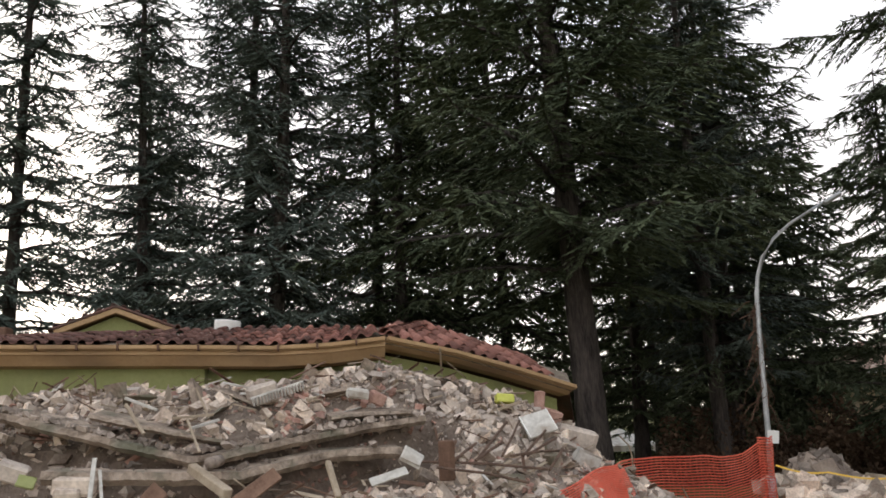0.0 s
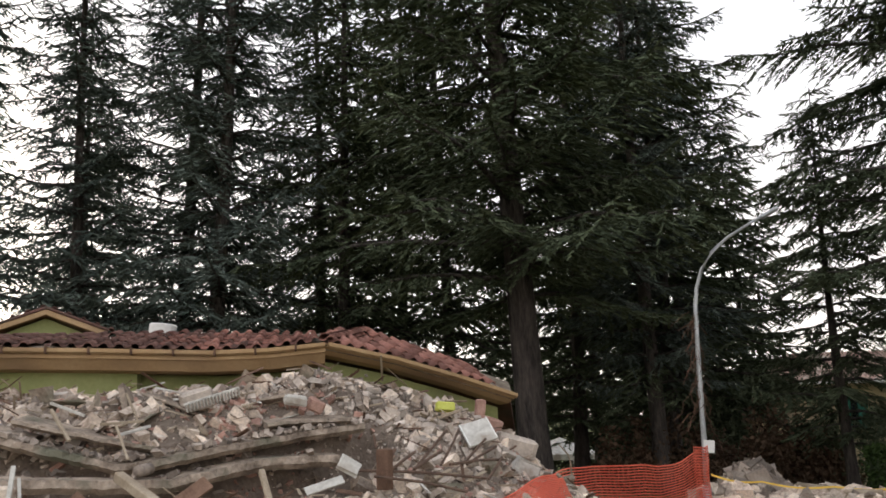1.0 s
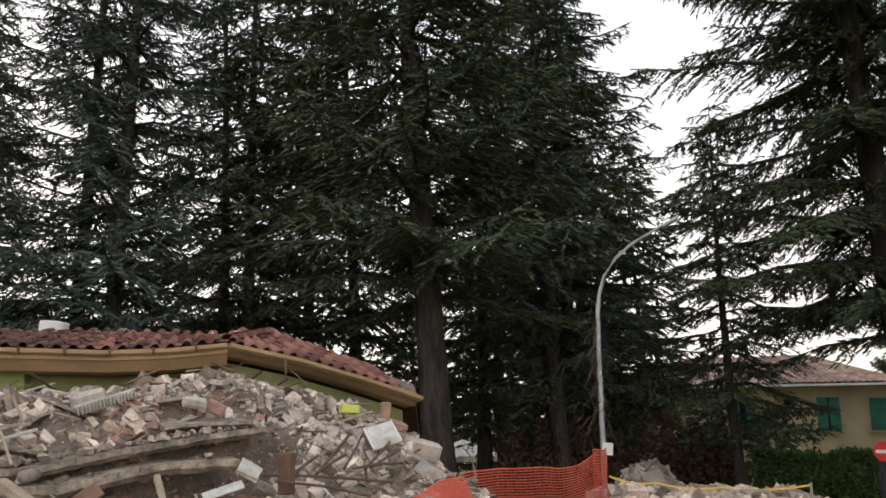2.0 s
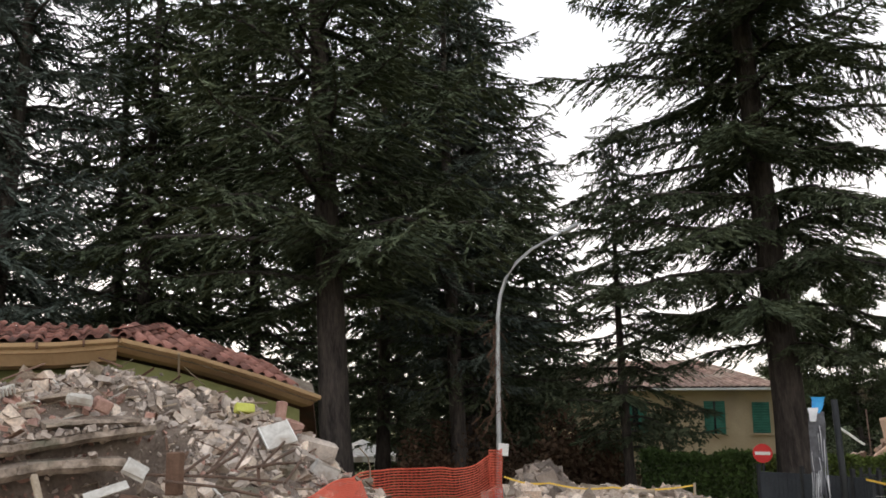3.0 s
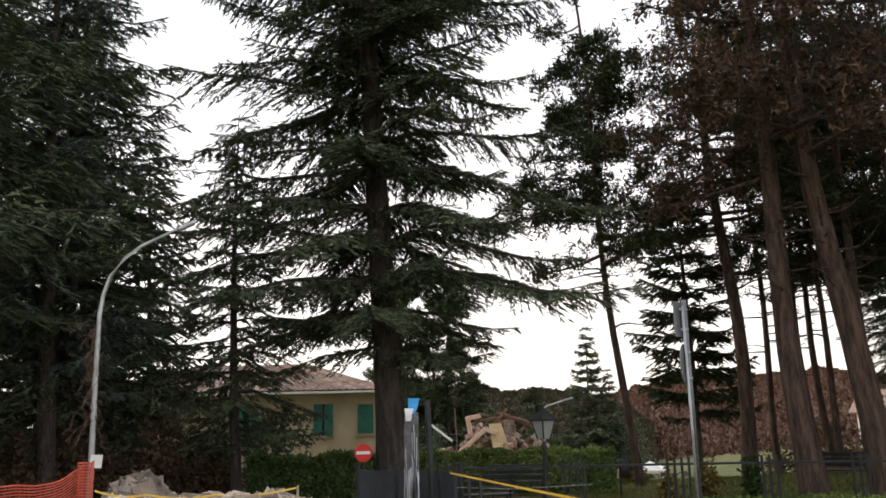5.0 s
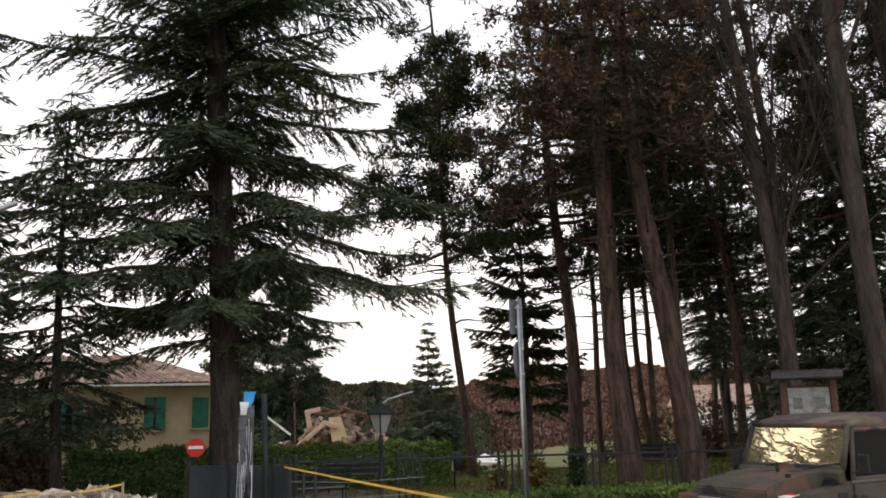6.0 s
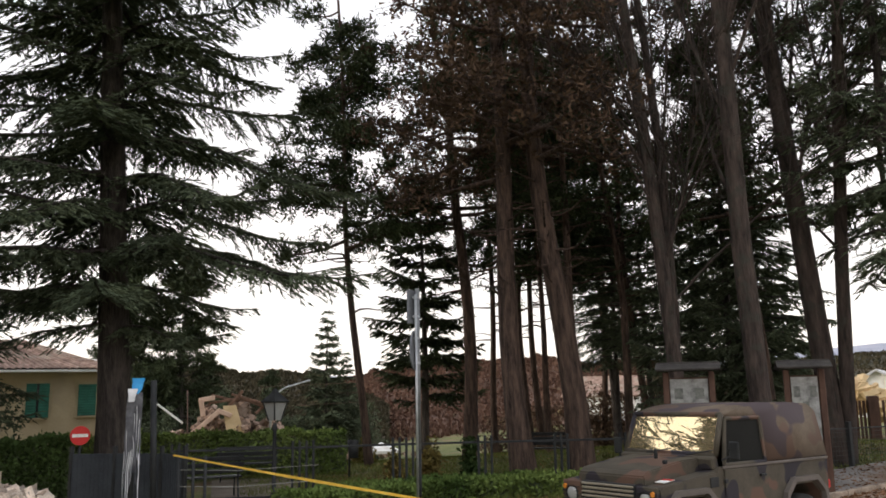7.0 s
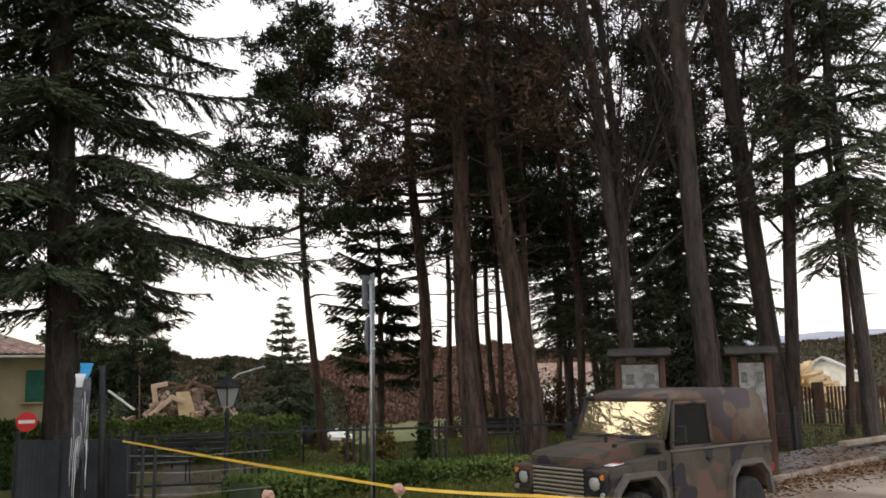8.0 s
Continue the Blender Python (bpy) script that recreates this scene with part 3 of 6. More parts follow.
rng_ = random.Random(3)
thicket("undergrowth", [(x, 27 + rng_.uniform(-2, 5), rng_.uniform(1.3, 2.2), rng_.uniform(1.9, 4.4)) for x in np.arange(-17, 12, 0.9) if not 1.6 < x < 4.4], 230, M_FIR, "dark undergrowth beneath the conifers", 5)
thicket("undergrowth", [(x, 50 + rng_.uniform(-1, 1), 2.4, rng_.uniform(7.0, 9.0)) for x in np.arange(0, 17, 1.6)], 60, M_FIR, "dark evergreen growth far behind the conifers", 15)
thicket("undergrowth", [(x, 23.5 + rng_.uniform(-0.6, 1.2), rng_.uniform(0.7, 1.3), rng_.uniform(1.2, 2.4)) for x in np.arange(3.6, 9.4, 0.8)], 480, M_RUST, "brown leafless shrubs beside the house", 6)
thicket("undergrowth", [(34 + rng_.uniform(-2, 3), y, rng_.uniform(1.0, 1.8), rng_.uniform(1.6, 3.2)) for y in np.arange(11, 22, 1.1)], 260, M_RUST, "brown bushes at the far edge of the park", 8)
thicket("undergrowth", [(31 + k * 1.5 + rng_.uniform(-1, 1), 53.5 - k * 1.35 + rng_.uniform(-1, 1), rng_.uniform(1.6, 2.6), rng_.uniform(3.0, 5.5)) for k in range(10)], 200, M_FIR, "dark evergreen growth behind the ruin", 11)


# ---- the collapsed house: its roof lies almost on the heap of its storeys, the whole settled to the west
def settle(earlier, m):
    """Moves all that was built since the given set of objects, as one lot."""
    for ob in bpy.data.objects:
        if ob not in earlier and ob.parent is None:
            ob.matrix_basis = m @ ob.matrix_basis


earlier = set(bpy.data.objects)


def tile_mesh():
    """One interlocking clay tile: a barrel beside a shallow pan."""
    v, f = [], []
    prof = [(-0.125, 0.012), (-0.105, 0.004), (-0.04, 0.0), (-0.01, 0.018), (0.02, 0.055), (0.06, 0.068), (0.1, 0.055), (0.128, 0.016)]
    for y, lift in ((-0.02, 0.026), (0.2, 0.014), (0.42, 0.0)):
        for x, z in prof:
            v.append((x * 0.84, y, z * 0.9 + lift))
    k = len(prof)
    for j in range(2):
        for i in range(k - 1):
            a = j * k + i
            f.append((a, a + 1, a + k + 1, a + k))
    v += [(x * 0.84, -0.02, z * 0.9 + 0.008) for x, z in prof]
    for i in range(k - 1):
        f.append((3 * k + i, 3 * k + i + 1, i + 1, i))
    me = bpy.data.meshes.new("tile")
    me.from_pydata(v, [], f)
    me.shade_smooth()
    return me


def slab_between(name, corners, thick, material, parent=None, label=""):
    """A plate with four upper corners and a thickness straight down."""
    v = [Vector(c) for c in corners] + [Vector(c) - Vector((0, 0, thick)) for c in corners]
    f = [(0, 1, 2, 3), (7, 6, 5, 4), (0, 4, 5, 1), (1, 5, 6, 2), (2, 6, 7, 3), (3, 7, 4, 0)]
    ob = mesh_ob(name, v, f, material, parent, label)
    return ob


def sweep(name, line, profile, material, parent=None, label="", side=None):
    """A moulding: an open profile of (outward, up) carried along a line, outward to the line's right side unless given."""
    line = [Vector(p) for p in line]
    v, f, k = [], [], len(profile)
    for i, p in enumerate(line):
        d = (line[min(i + 1, len(line) - 1)] - line[max(i - 1, 0)])
        d.z = 0
        d.normalize()
        o = side or Vector((d.y, -d.x, 0))
        for a, b in profile:
            v.append(p + o * a + Vector((0, 0, b)))
    for i in range(len(line) - 1):
        for j in range(k):
            a, b = i * k + j, i * k + (j + 1) % k
            f.append((a, b, b + k, a + k))
    f.append(tuple(range(k))[::-1])
    f.append(tuple(len(v) - k + i for i in range(k)))
    return mesh_ob(name, v, f, material, parent, label)


CORNER = Vector((-2.14, 11.82, 3.77))
house = empty("collapsed_house", Matrix(), "collapsed pale green house, tiled roof resting on rubble", "house")
# the long eave is level, with a lift towards the corner; the short one has dropped at its far end
long_eave = [(-12.6, 9.75, 3.98), (-9.5, 10.3, 3.94), (-7.4, 10.72, 3.88), (-5.2, 11.17, 3.78), (-3.7, 11.48, 3.7), (-2.9, 11.65, 3.71), tuple(CORNER)]
short_eave = [tuple(CORNER), (-1.2, 12.38, 3.55), (-0.3, 12.95, 3.27), (0.58, 13.5, 2.96)]
ridge_l, ridge_c, ridge_r = Vector((-12.6, 11.7, 4.2)), Vector((-1.8, 13.5, 4.07)), Vector((0.55, 14.6, 3.2))
for i in range(len(long_eave) - 1):
    a, b = Vector(long_eave[i]), Vector(long_eave[i + 1])
    fa, fb = (a.x + 12.6) / 10.45, (b.x + 12.6) / 10.45
    slab_between("roof_deck", (a, b, ridge_l.lerp(ridge_c, fb), ridge_l.lerp(ridge_c, fa)), 0.1, M_CONC, house)
for i in range(len(short_eave) - 1):
    a, b = Vector(short_eave[i]), Vector(short_eave[i + 1])
    slab_between("roof_deck", (a, b, ridge_c.lerp(ridge_r, (i + 1) / 3), ridge_c.lerp(ridge_r, i / 3)), 0.1, M_CONC, house)
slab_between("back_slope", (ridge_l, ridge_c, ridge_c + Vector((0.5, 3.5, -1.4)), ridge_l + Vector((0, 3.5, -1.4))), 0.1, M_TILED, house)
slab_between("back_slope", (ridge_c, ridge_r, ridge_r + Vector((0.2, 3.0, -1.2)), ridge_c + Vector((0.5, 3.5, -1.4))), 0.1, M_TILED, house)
cornice = [(0.0, 0.0), (0.05, -0.02), (0.05, -0.09), (0.0, -0.1), (-0.14, -0.24), (-0.4, -0.27), (-0.45, 0.0)]
sweep("cornice", [Vector(p) - Vector((0, 0, 0.04)) for p in long_eave], cornice, M_OCHRE, house, "ochre painted cornice")
sweep("cornice", [Vector(p) - Vector((0, 0, 0.04)) for p in short_eave], [(a, b * 0.45) for a, b in cornice], M_OCHRE, house, "ochre painted cornice")
gutter = [(0.05, 0.0), (0.06, -0.05), (0.1, -0.075), (0.15, -0.05), (0.16, 0.0), (0.145, 0.0), (0.135, -0.04), (0.1, -0.058), (0.075, -0.04), (0.065, 0.0)]
sweep("gutter", long_eave, gutter, M_OCHRE, house, "ochre painted half-round gutter")
sweep("gutter", short_eave, gutter, M_OCHRE, house, "ochre painted half-round gutter")
for i in range(19):
    f = i / 19 * 10.4
    x = -12.4 + f
    y = float(np.interp(x, [p[0] for p in long_eave], [p[1] for p in long_eave]))
    z = float(np.interp(x, [p[0] for p in long_eave], [p[2] for p in long_eave]))
    part("bracket", box_bm((0.03, 0.16, 0.1), pose(x + 0.02, y - 0.1, z - 0.03, 0, 0, 12), 0.006), M_WOODD, house)
wall_in = Vector((-0.08, 0.38, 0))
sweep("wall", [Vector(p) + wall_in for p in long_eave[:4] + [(-4.75, 11.26, 3.75)]], [(0, -0.3), (0, -0.72), (-0.3, -0.72), (-0.3, -0.3)], M_GREENP, house, "pale green rendered wall strip")
sweep("wall", [Vector(p) + Vector((-0.25, 0.35, 0)) for p in short_eave], [(0, -0.2), (0, -0.62), (-0.3, -0.62), (-0.3, -0.2)], M_GREENP, house, "pale green rendered wall strip")
sweep("wall", [Vector(p) + wall_in for p in long_eave[3:]], [(-0.3, -0.3), (-0.3, -0.6), (-0.6, -0.6), (-0.6, -0.3)], M_GREENP, house, "pale green rendered wall strip")
sweep("ring_beam", [(-9.5, 10.3, 3.0), (-7.4, 10.72, 2.98), (-5.85, 10.75, 2.96), (-4.35, 11.1, 2.93)], [(0.02, 0), (0.02, -0.09), (-0.3, -0.09), (-0.3, 0)], M_CONC, house, "broken grey concrete beam")
sweep("ring_beam", [(-6.3, 10.3, 2.95), (-5.2, 10.55, 2.9), (-4.0, 10.85, 2.86)], [(0.02, 0), (0.02, -0.16), (-0.3, -0.16), (-0.3, 0)], M_CONC, house, "broken grey concrete beam")
TILE = tile_mesh()
TILE_D = TILE.copy()
TILE.materials.append(M_TILE)
TILE_D.materials.append(M_TILED)


def lay_tiles(line, up_l, up_r, courses, keep, rng, dark_to, side):
    """Tiles in columns up a slope, from the eave line to the ridge between two upper points."""
    pts = [Vector(p) for p in line]
    seg = [(pts[i + 1] - pts[i]).length for i in range(len(pts) - 1)]
    total = sum(seg)
    n = int(total / 0.205)
    for c in range(n):
        d = (c + 0.5) * total / n
        i = 0
        while i < len(seg) - 1 and d > seg[i]:
            d -= seg[i]
            i += 1
        p = pts[i].lerp(pts[i + 1], min(d / seg[i], 1))
        a = (pts[i + 1] - pts[i]).normalized()
        q = up_l.lerp(up_r, (c + 0.5) / n)
        b = q - p
        L = b.length
        b = (b - a * b.dot(a)).normalized()
        nn = a.cross(b)
        for r in range(courses):
            if not keep(c, r, n, rng):
                continue
            pos = p + b * (r * L / courses - 0.07) + nn * (0.02 + rng.uniform(0, 0.012))
            hip = CORNER.x + (pos.y - CORNER.y) * (ridge_c.x - CORNER.x) / (ridge_c.y - CORNER.y)
            if (pos.x - hip) * side < -0.06:
                continue
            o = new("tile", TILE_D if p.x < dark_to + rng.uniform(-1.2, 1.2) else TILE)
            m3 = Matrix((a, b, nn)).transposed().to_4x4()
            o.matrix_world = Matrix.Translation(pos) @ m3 @ pose(0, 0, 0, rng.uniform(-2, 2), rng.uniform(-4, 4), rng.uniform(-3.5, 3.5))
            o.parent = house


lay_tiles(long_eave + [(-1.4, 11.95, 3.79)], ridge_l, ridge_c + Vector((0.6, 0.1, 0)), 5, lambda c, r, n, g: g.random() > 0.02, random.Random(4), -4.0, -1)
lay_tiles(short_eave, ridge_c, ridge_r, 4, lambda c, r, n, g: c < n - 2 or (r < 1 and g.random() > 0.6), random.Random(5), -9, 1)
for i in range(9):
    f = (i + 0.3) / 9
    p, q = CORNER + Vector((0, 0, 0.07)), ridge_c + Vector((0, 0, 0.05))
    v, fc = [], []
    d = (q - p)
    for j, t in enumerate((f - 0.03, f + 0.1)):
        c = p + d * t
        for k in range(7):
            an = math.pi * k / 6
            v.append((c.x + 0.1 * math.cos(an), c.y, c.z + 0.07 * math.sin(an) - 0.02 * j))
    for k in range(6):
        fc.append((k, k + 1, k + 8, k + 7))
    mesh_ob("ridge_tile", v, fc, M_TILE, house, smooth=True)
# the porch gable that stands up behind
gable = empty("gable_porch", pose(-8.0, 15.0, 2.6, 0, 0, 27), "small pale green gable with ochre eaves behind the roof", "gable")
bm = bmesh.new()
vs = [bm.verts.new(p) for p in ((-0.82, 0, 0), (0.82, 0, 0), (0.82, 0, 1.85), (0, 0, 2.2), (-0.82, 0, 1.85))]
fc = bm.faces.new(vs)
r_ = bmesh.ops.extrude_face_region(bm, geom=[fc])
bmesh.ops.translate(bm, verts=[g for g in r_["geom"] if isinstance(g, bmesh.types.BMVert)], vec=(0, 1.6, 0))
bmesh.ops.recalc_face_normals(bm, faces=bm.faces)
part("wall", bm, M_GREENP, gable)
for s in (-1, 1):
    part("eave_board", box_bm((1.16, 1.9, 0.1), pose(s * 0.53, 0.75, 2.09, 0, s * 21, 0), 0.01), M_OCHRE, gable, "ochre painted eave board")
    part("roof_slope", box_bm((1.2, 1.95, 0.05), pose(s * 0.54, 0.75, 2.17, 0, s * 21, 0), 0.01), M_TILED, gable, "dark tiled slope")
for s in (-1, 1):
    for i in range(5):
        o = new("tile", TILE_D)
        o.parent = gable
        o.matrix_local = pose(s * (0.08 + i * 0.25), -0.2, 2.36 - (0.08 + i * 0.25) * 0.384, 0, s * 21, 0)
# white plastic tank and pipe on the roof
tank = empty("water_tank", pose(-5.1, 13.2, 4.0, 0, 6, 20), "white ribbed plastic drum lying on the roof tiles", "tank")
v, q = tube_arrays([(0, 0, z) for z in np.linspace(0, 0.34, 15)], [0.21 + 0.012 * (i % 2) for i in range(15)], 20)
mesh_ob("drum", v, q.tolist() + [list(range(280, 300))], M_WHITE, tank, smooth=True)
part("lid", box_bm((0.22, 0.16, 0.14), pose(0.26, -0.1, 0.08, 10, 30, 20), 0.02), M_BLACK, tank, "torn black plastic lid")
tagged(tube("roof_pipe", [(-6.6, 12.3, 4.02), (-5.9, 12.45, 4.05), (-5.2, 12.6, 4.08)], 0.035, M_WHITE), "white plastic pipe lying across the roof tiles", "pipe")
chim = empty("chimney", pose(-8.75, 12.6, 3.85), "broken brick chimney stump at the roof ridge", "chimney")
part("shaft", box_bm((0.26, 0.3, 0.7), pose(0, 0, 0.2, 0, 4, 10), 0.02), M_WOODD, chim)
part("pot", box_bm((0.12, 0.12, 0.45), pose(0.3, 0, 0.15, 6, 0, 25), 0.03), M_BRICK, chim)

# ---- the heap of rubble
HK_X = (-13.0, -1.2, 0.0, 0.6, 1.2, 2.2, 3.6)
HK = (1.0, 1.0, 0.88, 0.7, 0.54, 0.34, 0.0)
# the broken edge of the upper floor runs askew; the heap steps up behind it
EDGE_X = (-13.0, -7.0, -4.8, -3.7, -2.9, -2.1, -1.4, -0.4, 3.0)
EDGE_Y = (8.6, 8.55, 8.35, 8.5, 9.25, 9.87, 10.4, 10.5, 10.5)
STEP = (-5.5, -3.6, -2.2, -1.1, -0.2, 0.3, 0.5, 1.1, 1.7, 3.2, 4.6)
STEP_Z = (0.0, 0.8, 1.5, 1.74, 1.45, 1.5, 2.4, 2.84, 3.06, 3.0, 2.2)
SLOPE_Z = (0.0, 0.8, 1.5, 1.8, 2.05, 2.3, 2.5, 2.76, 2.95, 2.95, 2.2)


def heap_z(x, y):
    dy = y - float(np.interp(x, EDGE_X, EDGE_Y))
    f = min(max((x + 1.6) / 0.5, 0), 1)
    z = (1 - f) * float(np.interp(dy, STEP, STEP_Z)) + f * float(np.interp(dy, STEP, SLOPE_Z))
    z += 0.3 * math.exp(-((x + 2.1) / 0.8) ** 2 - ((y - 11.3) / 0.5) ** 2) + 0.1 * math.exp(-((x + 0.7) / 0.9) ** 2 - ((y - 12.1) / 0.5) ** 2)
    return z * float(np.interp(x, HK_X, HK)) + 0.09 * noise.noise((x * 1.3, y * 1.3, 1)) + 0.05 * noise.noise((x * 4, y * 4, 5))


hv, hf, nx, ny = [], [], 150, 100
for i in range(nx + 1):
    for j in range(ny + 1):
        x, y = -13 + 16.6 * i / nx, 3.1 + 10.6 * j / ny
        hv.append((x, y, heap_z(x, y)))
for i in range(nx):
    for j in range(ny):
        a = i * (ny + 1) + j
        hf.append((a, a + ny + 1, a + ny + 2, a + 1))
tagged(mesh_ob("rubble_heap", hv, hf, M_DUST, smooth=False), "heap of dust, mortar and crushed masonry", "rubble", kind="stuff")
CUBE = np.array([(-1, -1, -1), (1, -1, -1), (1, 1, -1), (-1, 1, -1), (-1, -1, 1), (1, -1, 1), (1, 1, 1), (-1, 1, 1)], float) * 0.5
CUBEF = np.array([(3, 2, 1, 0), (4, 5, 6, 7), (0, 1, 5, 4), (1, 2, 6, 5), (2, 3, 7, 6), (3, 0, 4, 7)])


def chunks(centres, sizes, rng, jag=0.28):
    """Broken pieces: knocked-about boxes, each with its own turn."""
    n = len(centres)
    v = CUBE[None] * (1 + rng.normal(0, jag, (n, 8, 3)))
    v = v * sizes[:, None]
    q = rng.normal(size=(n, 4))
    q[:, 1:3] *= 0.5
    q /= np.linalg.norm(q, axis=1)[:, None]
    w, x, y, z = q.T
    R = np.stack([np.stack([1 - 2 * (y * y + z * z), 2 * (x * y - z * w), 2 * (x * z + y * w)], -1),
                  np.stack([2 * (x * y + z * w), 1 - 2 * (x * x + z * z), 2 * (y * z - x * w)], -1),
                  np.stack([2 * (x * z - y * w), 2 * (y * z + x * w), 1 - 2 * (x * x + y * y)], -1)], 1)
    v = np.einsum("nij,nkj->nki", R, v) + centres[:, None]
    return v.reshape(-1, 3), (CUBEF[None] + 8 * np.arange(n)[:, None, None]).reshape(-1, 4)


def scatter(name, n, material, label, seed, where, lo, hi, power, flat=0.6, lift=0.3):
    rng = np.random.default_rng(seed)
    pts, sz = [], []
    while len(pts) < n:
        x, y = rng.uniform(-9.5, 3.0), rng.uniform(5.4, 13.0)
        if rng.uniform() > where(x, y):
            continue
        s = lo + (hi - lo) * rng.uniform() ** power
        sz.append(s * rng.uniform((0.7, 0.5, 0.4 * flat), (1.4, 1.0, flat + 0.2)))
        pts.append((x, y, heap_z(x, y) + s * lift * rng.uniform(-0.2, 1.0)))
    v, q = chunks(np.array(pts), np.array(sz), rng)
    return tagged(mesh_ob(name, v, q, material), label, "rubble", kind="stuff")


def patch(cx, cy, rx, ry):
    return lambda x, y: math.exp(-((x - cx) / rx) ** 2 - ((y - cy) / ry) ** 2)


red = patch(-2.6, 10.0, 0.9, 0.8)
grey = patch(-1.6, 11.2, 2.6, 0.8)
front = patch(-2.2, 7.2, 4.5, 1.2)
scatter("rubble_stones", 17000, M_RUBBLE, "broken pale stones and mortar lumps of a collapsed wall", 1, lambda x, y: 0.35 + 0.65 * front(x, y), 0.018, 0.2, 5.0, 0.45)
scatter("rubble_lumps", 2400, M_RUBBLE, "large broken lumps of pale stone and mortar", 65, patch(-1.6, 7.7, 2.6, 1.2), 0.05, 0.2, 2.0, 0.5)
scatter("rubble_lumps", 700, M_BRICK, "broken lumps of red clay brick", 66, patch(-1.2, 7.6, 2.4, 1.2), 0.04, 0.14, 2.0, 0.5)
scatter("rubble_grey", 7000, M_RUBBLEG, "broken grey concrete and plaster lumps", 2, lambda x, y: 0.12 + 0.85 * grey(x, y) + 0.3 * patch(-6.5, 9.6, 2.2, 0.8)(x, y), 0.02, 0.17, 4.5, 0.45)
scatter("rubble_bricks", 3200, M_BRICK, "broken red clay bricks and tile shards", 3, lambda x, y: 0.05 + 0.9 * red(x, y) + 0.25 * front(x, y), 0.02, 0.12, 3.0, 0.45)
def laths(name, n, material, label, seed, longest):
    """Split boards and laths strewn over the heap, most of them lying."""
    rng = np.random.default_rng(seed)
    vs, fs = [], []
    while len(vs) < n:
        x, y = rng.uniform(-8.5, 2.0), rng.uniform(5.8, 12.2)
        if rng.uniform() > 0.25 + 0.75 * front(x, y):
            continue
        L, a = longest * rng.uniform(0.2, 1.0), rng.uniform(0, 6.28)
        c = np.array([math.cos(a), math.sin(a), rng.normal(0, 0.3)])
        s = np.array([-c[1], c[0], rng.normal(0, 0.4)])
        w, h = rng.uniform(0.01, 0.045), rng.uniform(0.006, 0.016)
        p = np.array([x, y, heap_z(x, y) + 0.05 + 0.1 * rng.uniform() + abs(c[2]) * L * 0.4])
        vs.append(p + CUBE[:, :1] * c * L * (1 + rng.normal(0, 0.06, (8, 1))) + CUBE[:, 1:2] * s * w + CUBE[:, 2:] * np.array([0, 0, h]))
        fs.append(CUBEF + 8 * len(fs))
    return tagged(mesh_ob(name, np.concatenate(vs), np.concatenate(fs), material), label, "rubble", kind="stuff")


scatter("rubble_plates", 420, M_CONC, "flat broken plates of screed and plaster in the rubble", 64, lambda x, y: 0.35 + 0.6 * front(x, y), 0.1, 0.38, 2.0, 0.1, 0.25)
laths("rubble_laths", 520, M_WOOD, "splintered pale laths and battens strewn over the rubble", 61, 0.42)
laths("rubble_boards", 420, M_WOODD, "dark broken boards strewn over the rubble", 62, 0.5)
laths("rubble_strips", 120, M_DIRTYW, "whitish broken strips of trim in the rubble", 63, 0.34)
scatter("rubble_splinters", 1400, M_WOOD, "splintered pieces of pale timber in the rubble", 6, lambda x, y: 0.2 + 0.5 * front(x, y), 0.03, 0.12, 1.5, 0.12)

# broken storey slabs, bent in the middle


def bent_slab(name, line, depth, thick, label, seed, material=M_CONC, lift=0.02):
    """A floor plate seen on its broken edge, with a ragged lip."""
    rng = random.Random(seed)
    pts = []
    for i in range(len(line) - 1):
        a, b = Vector(line[i]), Vector(line[i + 1])
        k = max(2, int((b - a).length / 0.06))
        pts += [a.lerp(b, j / k) for j in range(k)]
    pts.append(Vector(line[-1]))
    rows = []
    r0 = s0 = 0.0
    for i, p in enumerate(pts):
        d = pts[min(i + 1, len(pts) - 1)] - pts[max(i - 1, 0)]
        b = Vector((-d.y, d.x, 0)).normalized()
        if i % rng.choice((3, 4, 6)) == 0:
            r0, s0 = rng.uniform(-0.02, 0.02), rng.uniform(-0.006, 0.006)
        r, s = r0 + rng.uniform(-0.012, 0.012), s0 + rng.uniform(-0.006, 0.006)
        e = rng.choice((0, 0, 0.02, 0.05))
        rows.append([p + b * (r + e) + Vector((0, 0, s)), p + b * (0.12 + r), p + b * depth + Vector((0, 0, lift)),
                     p + b * depth + Vector((0, 0, lift - thick)), p + b * (0.05 + r) + Vector((0, 0, -thick + s)), p + b * (r - 0.02) + Vector((0, 0, -thick * 0.55 + s))])
    v = [q for r in rows for q in r]
    f = []
    for i in range(len(rows) - 1):
        for j in range(6):
            a, b = i * 6 + j, i * 6 + (j + 1) % 6
            f.append((a, b, b + 6, a + 6))
    f += [tuple(range(6)), tuple(len(v) - 6 + i for i in range(6))[::-1]]
    return tagged(mesh_ob(name, v, f, material), label, "concrete slab")


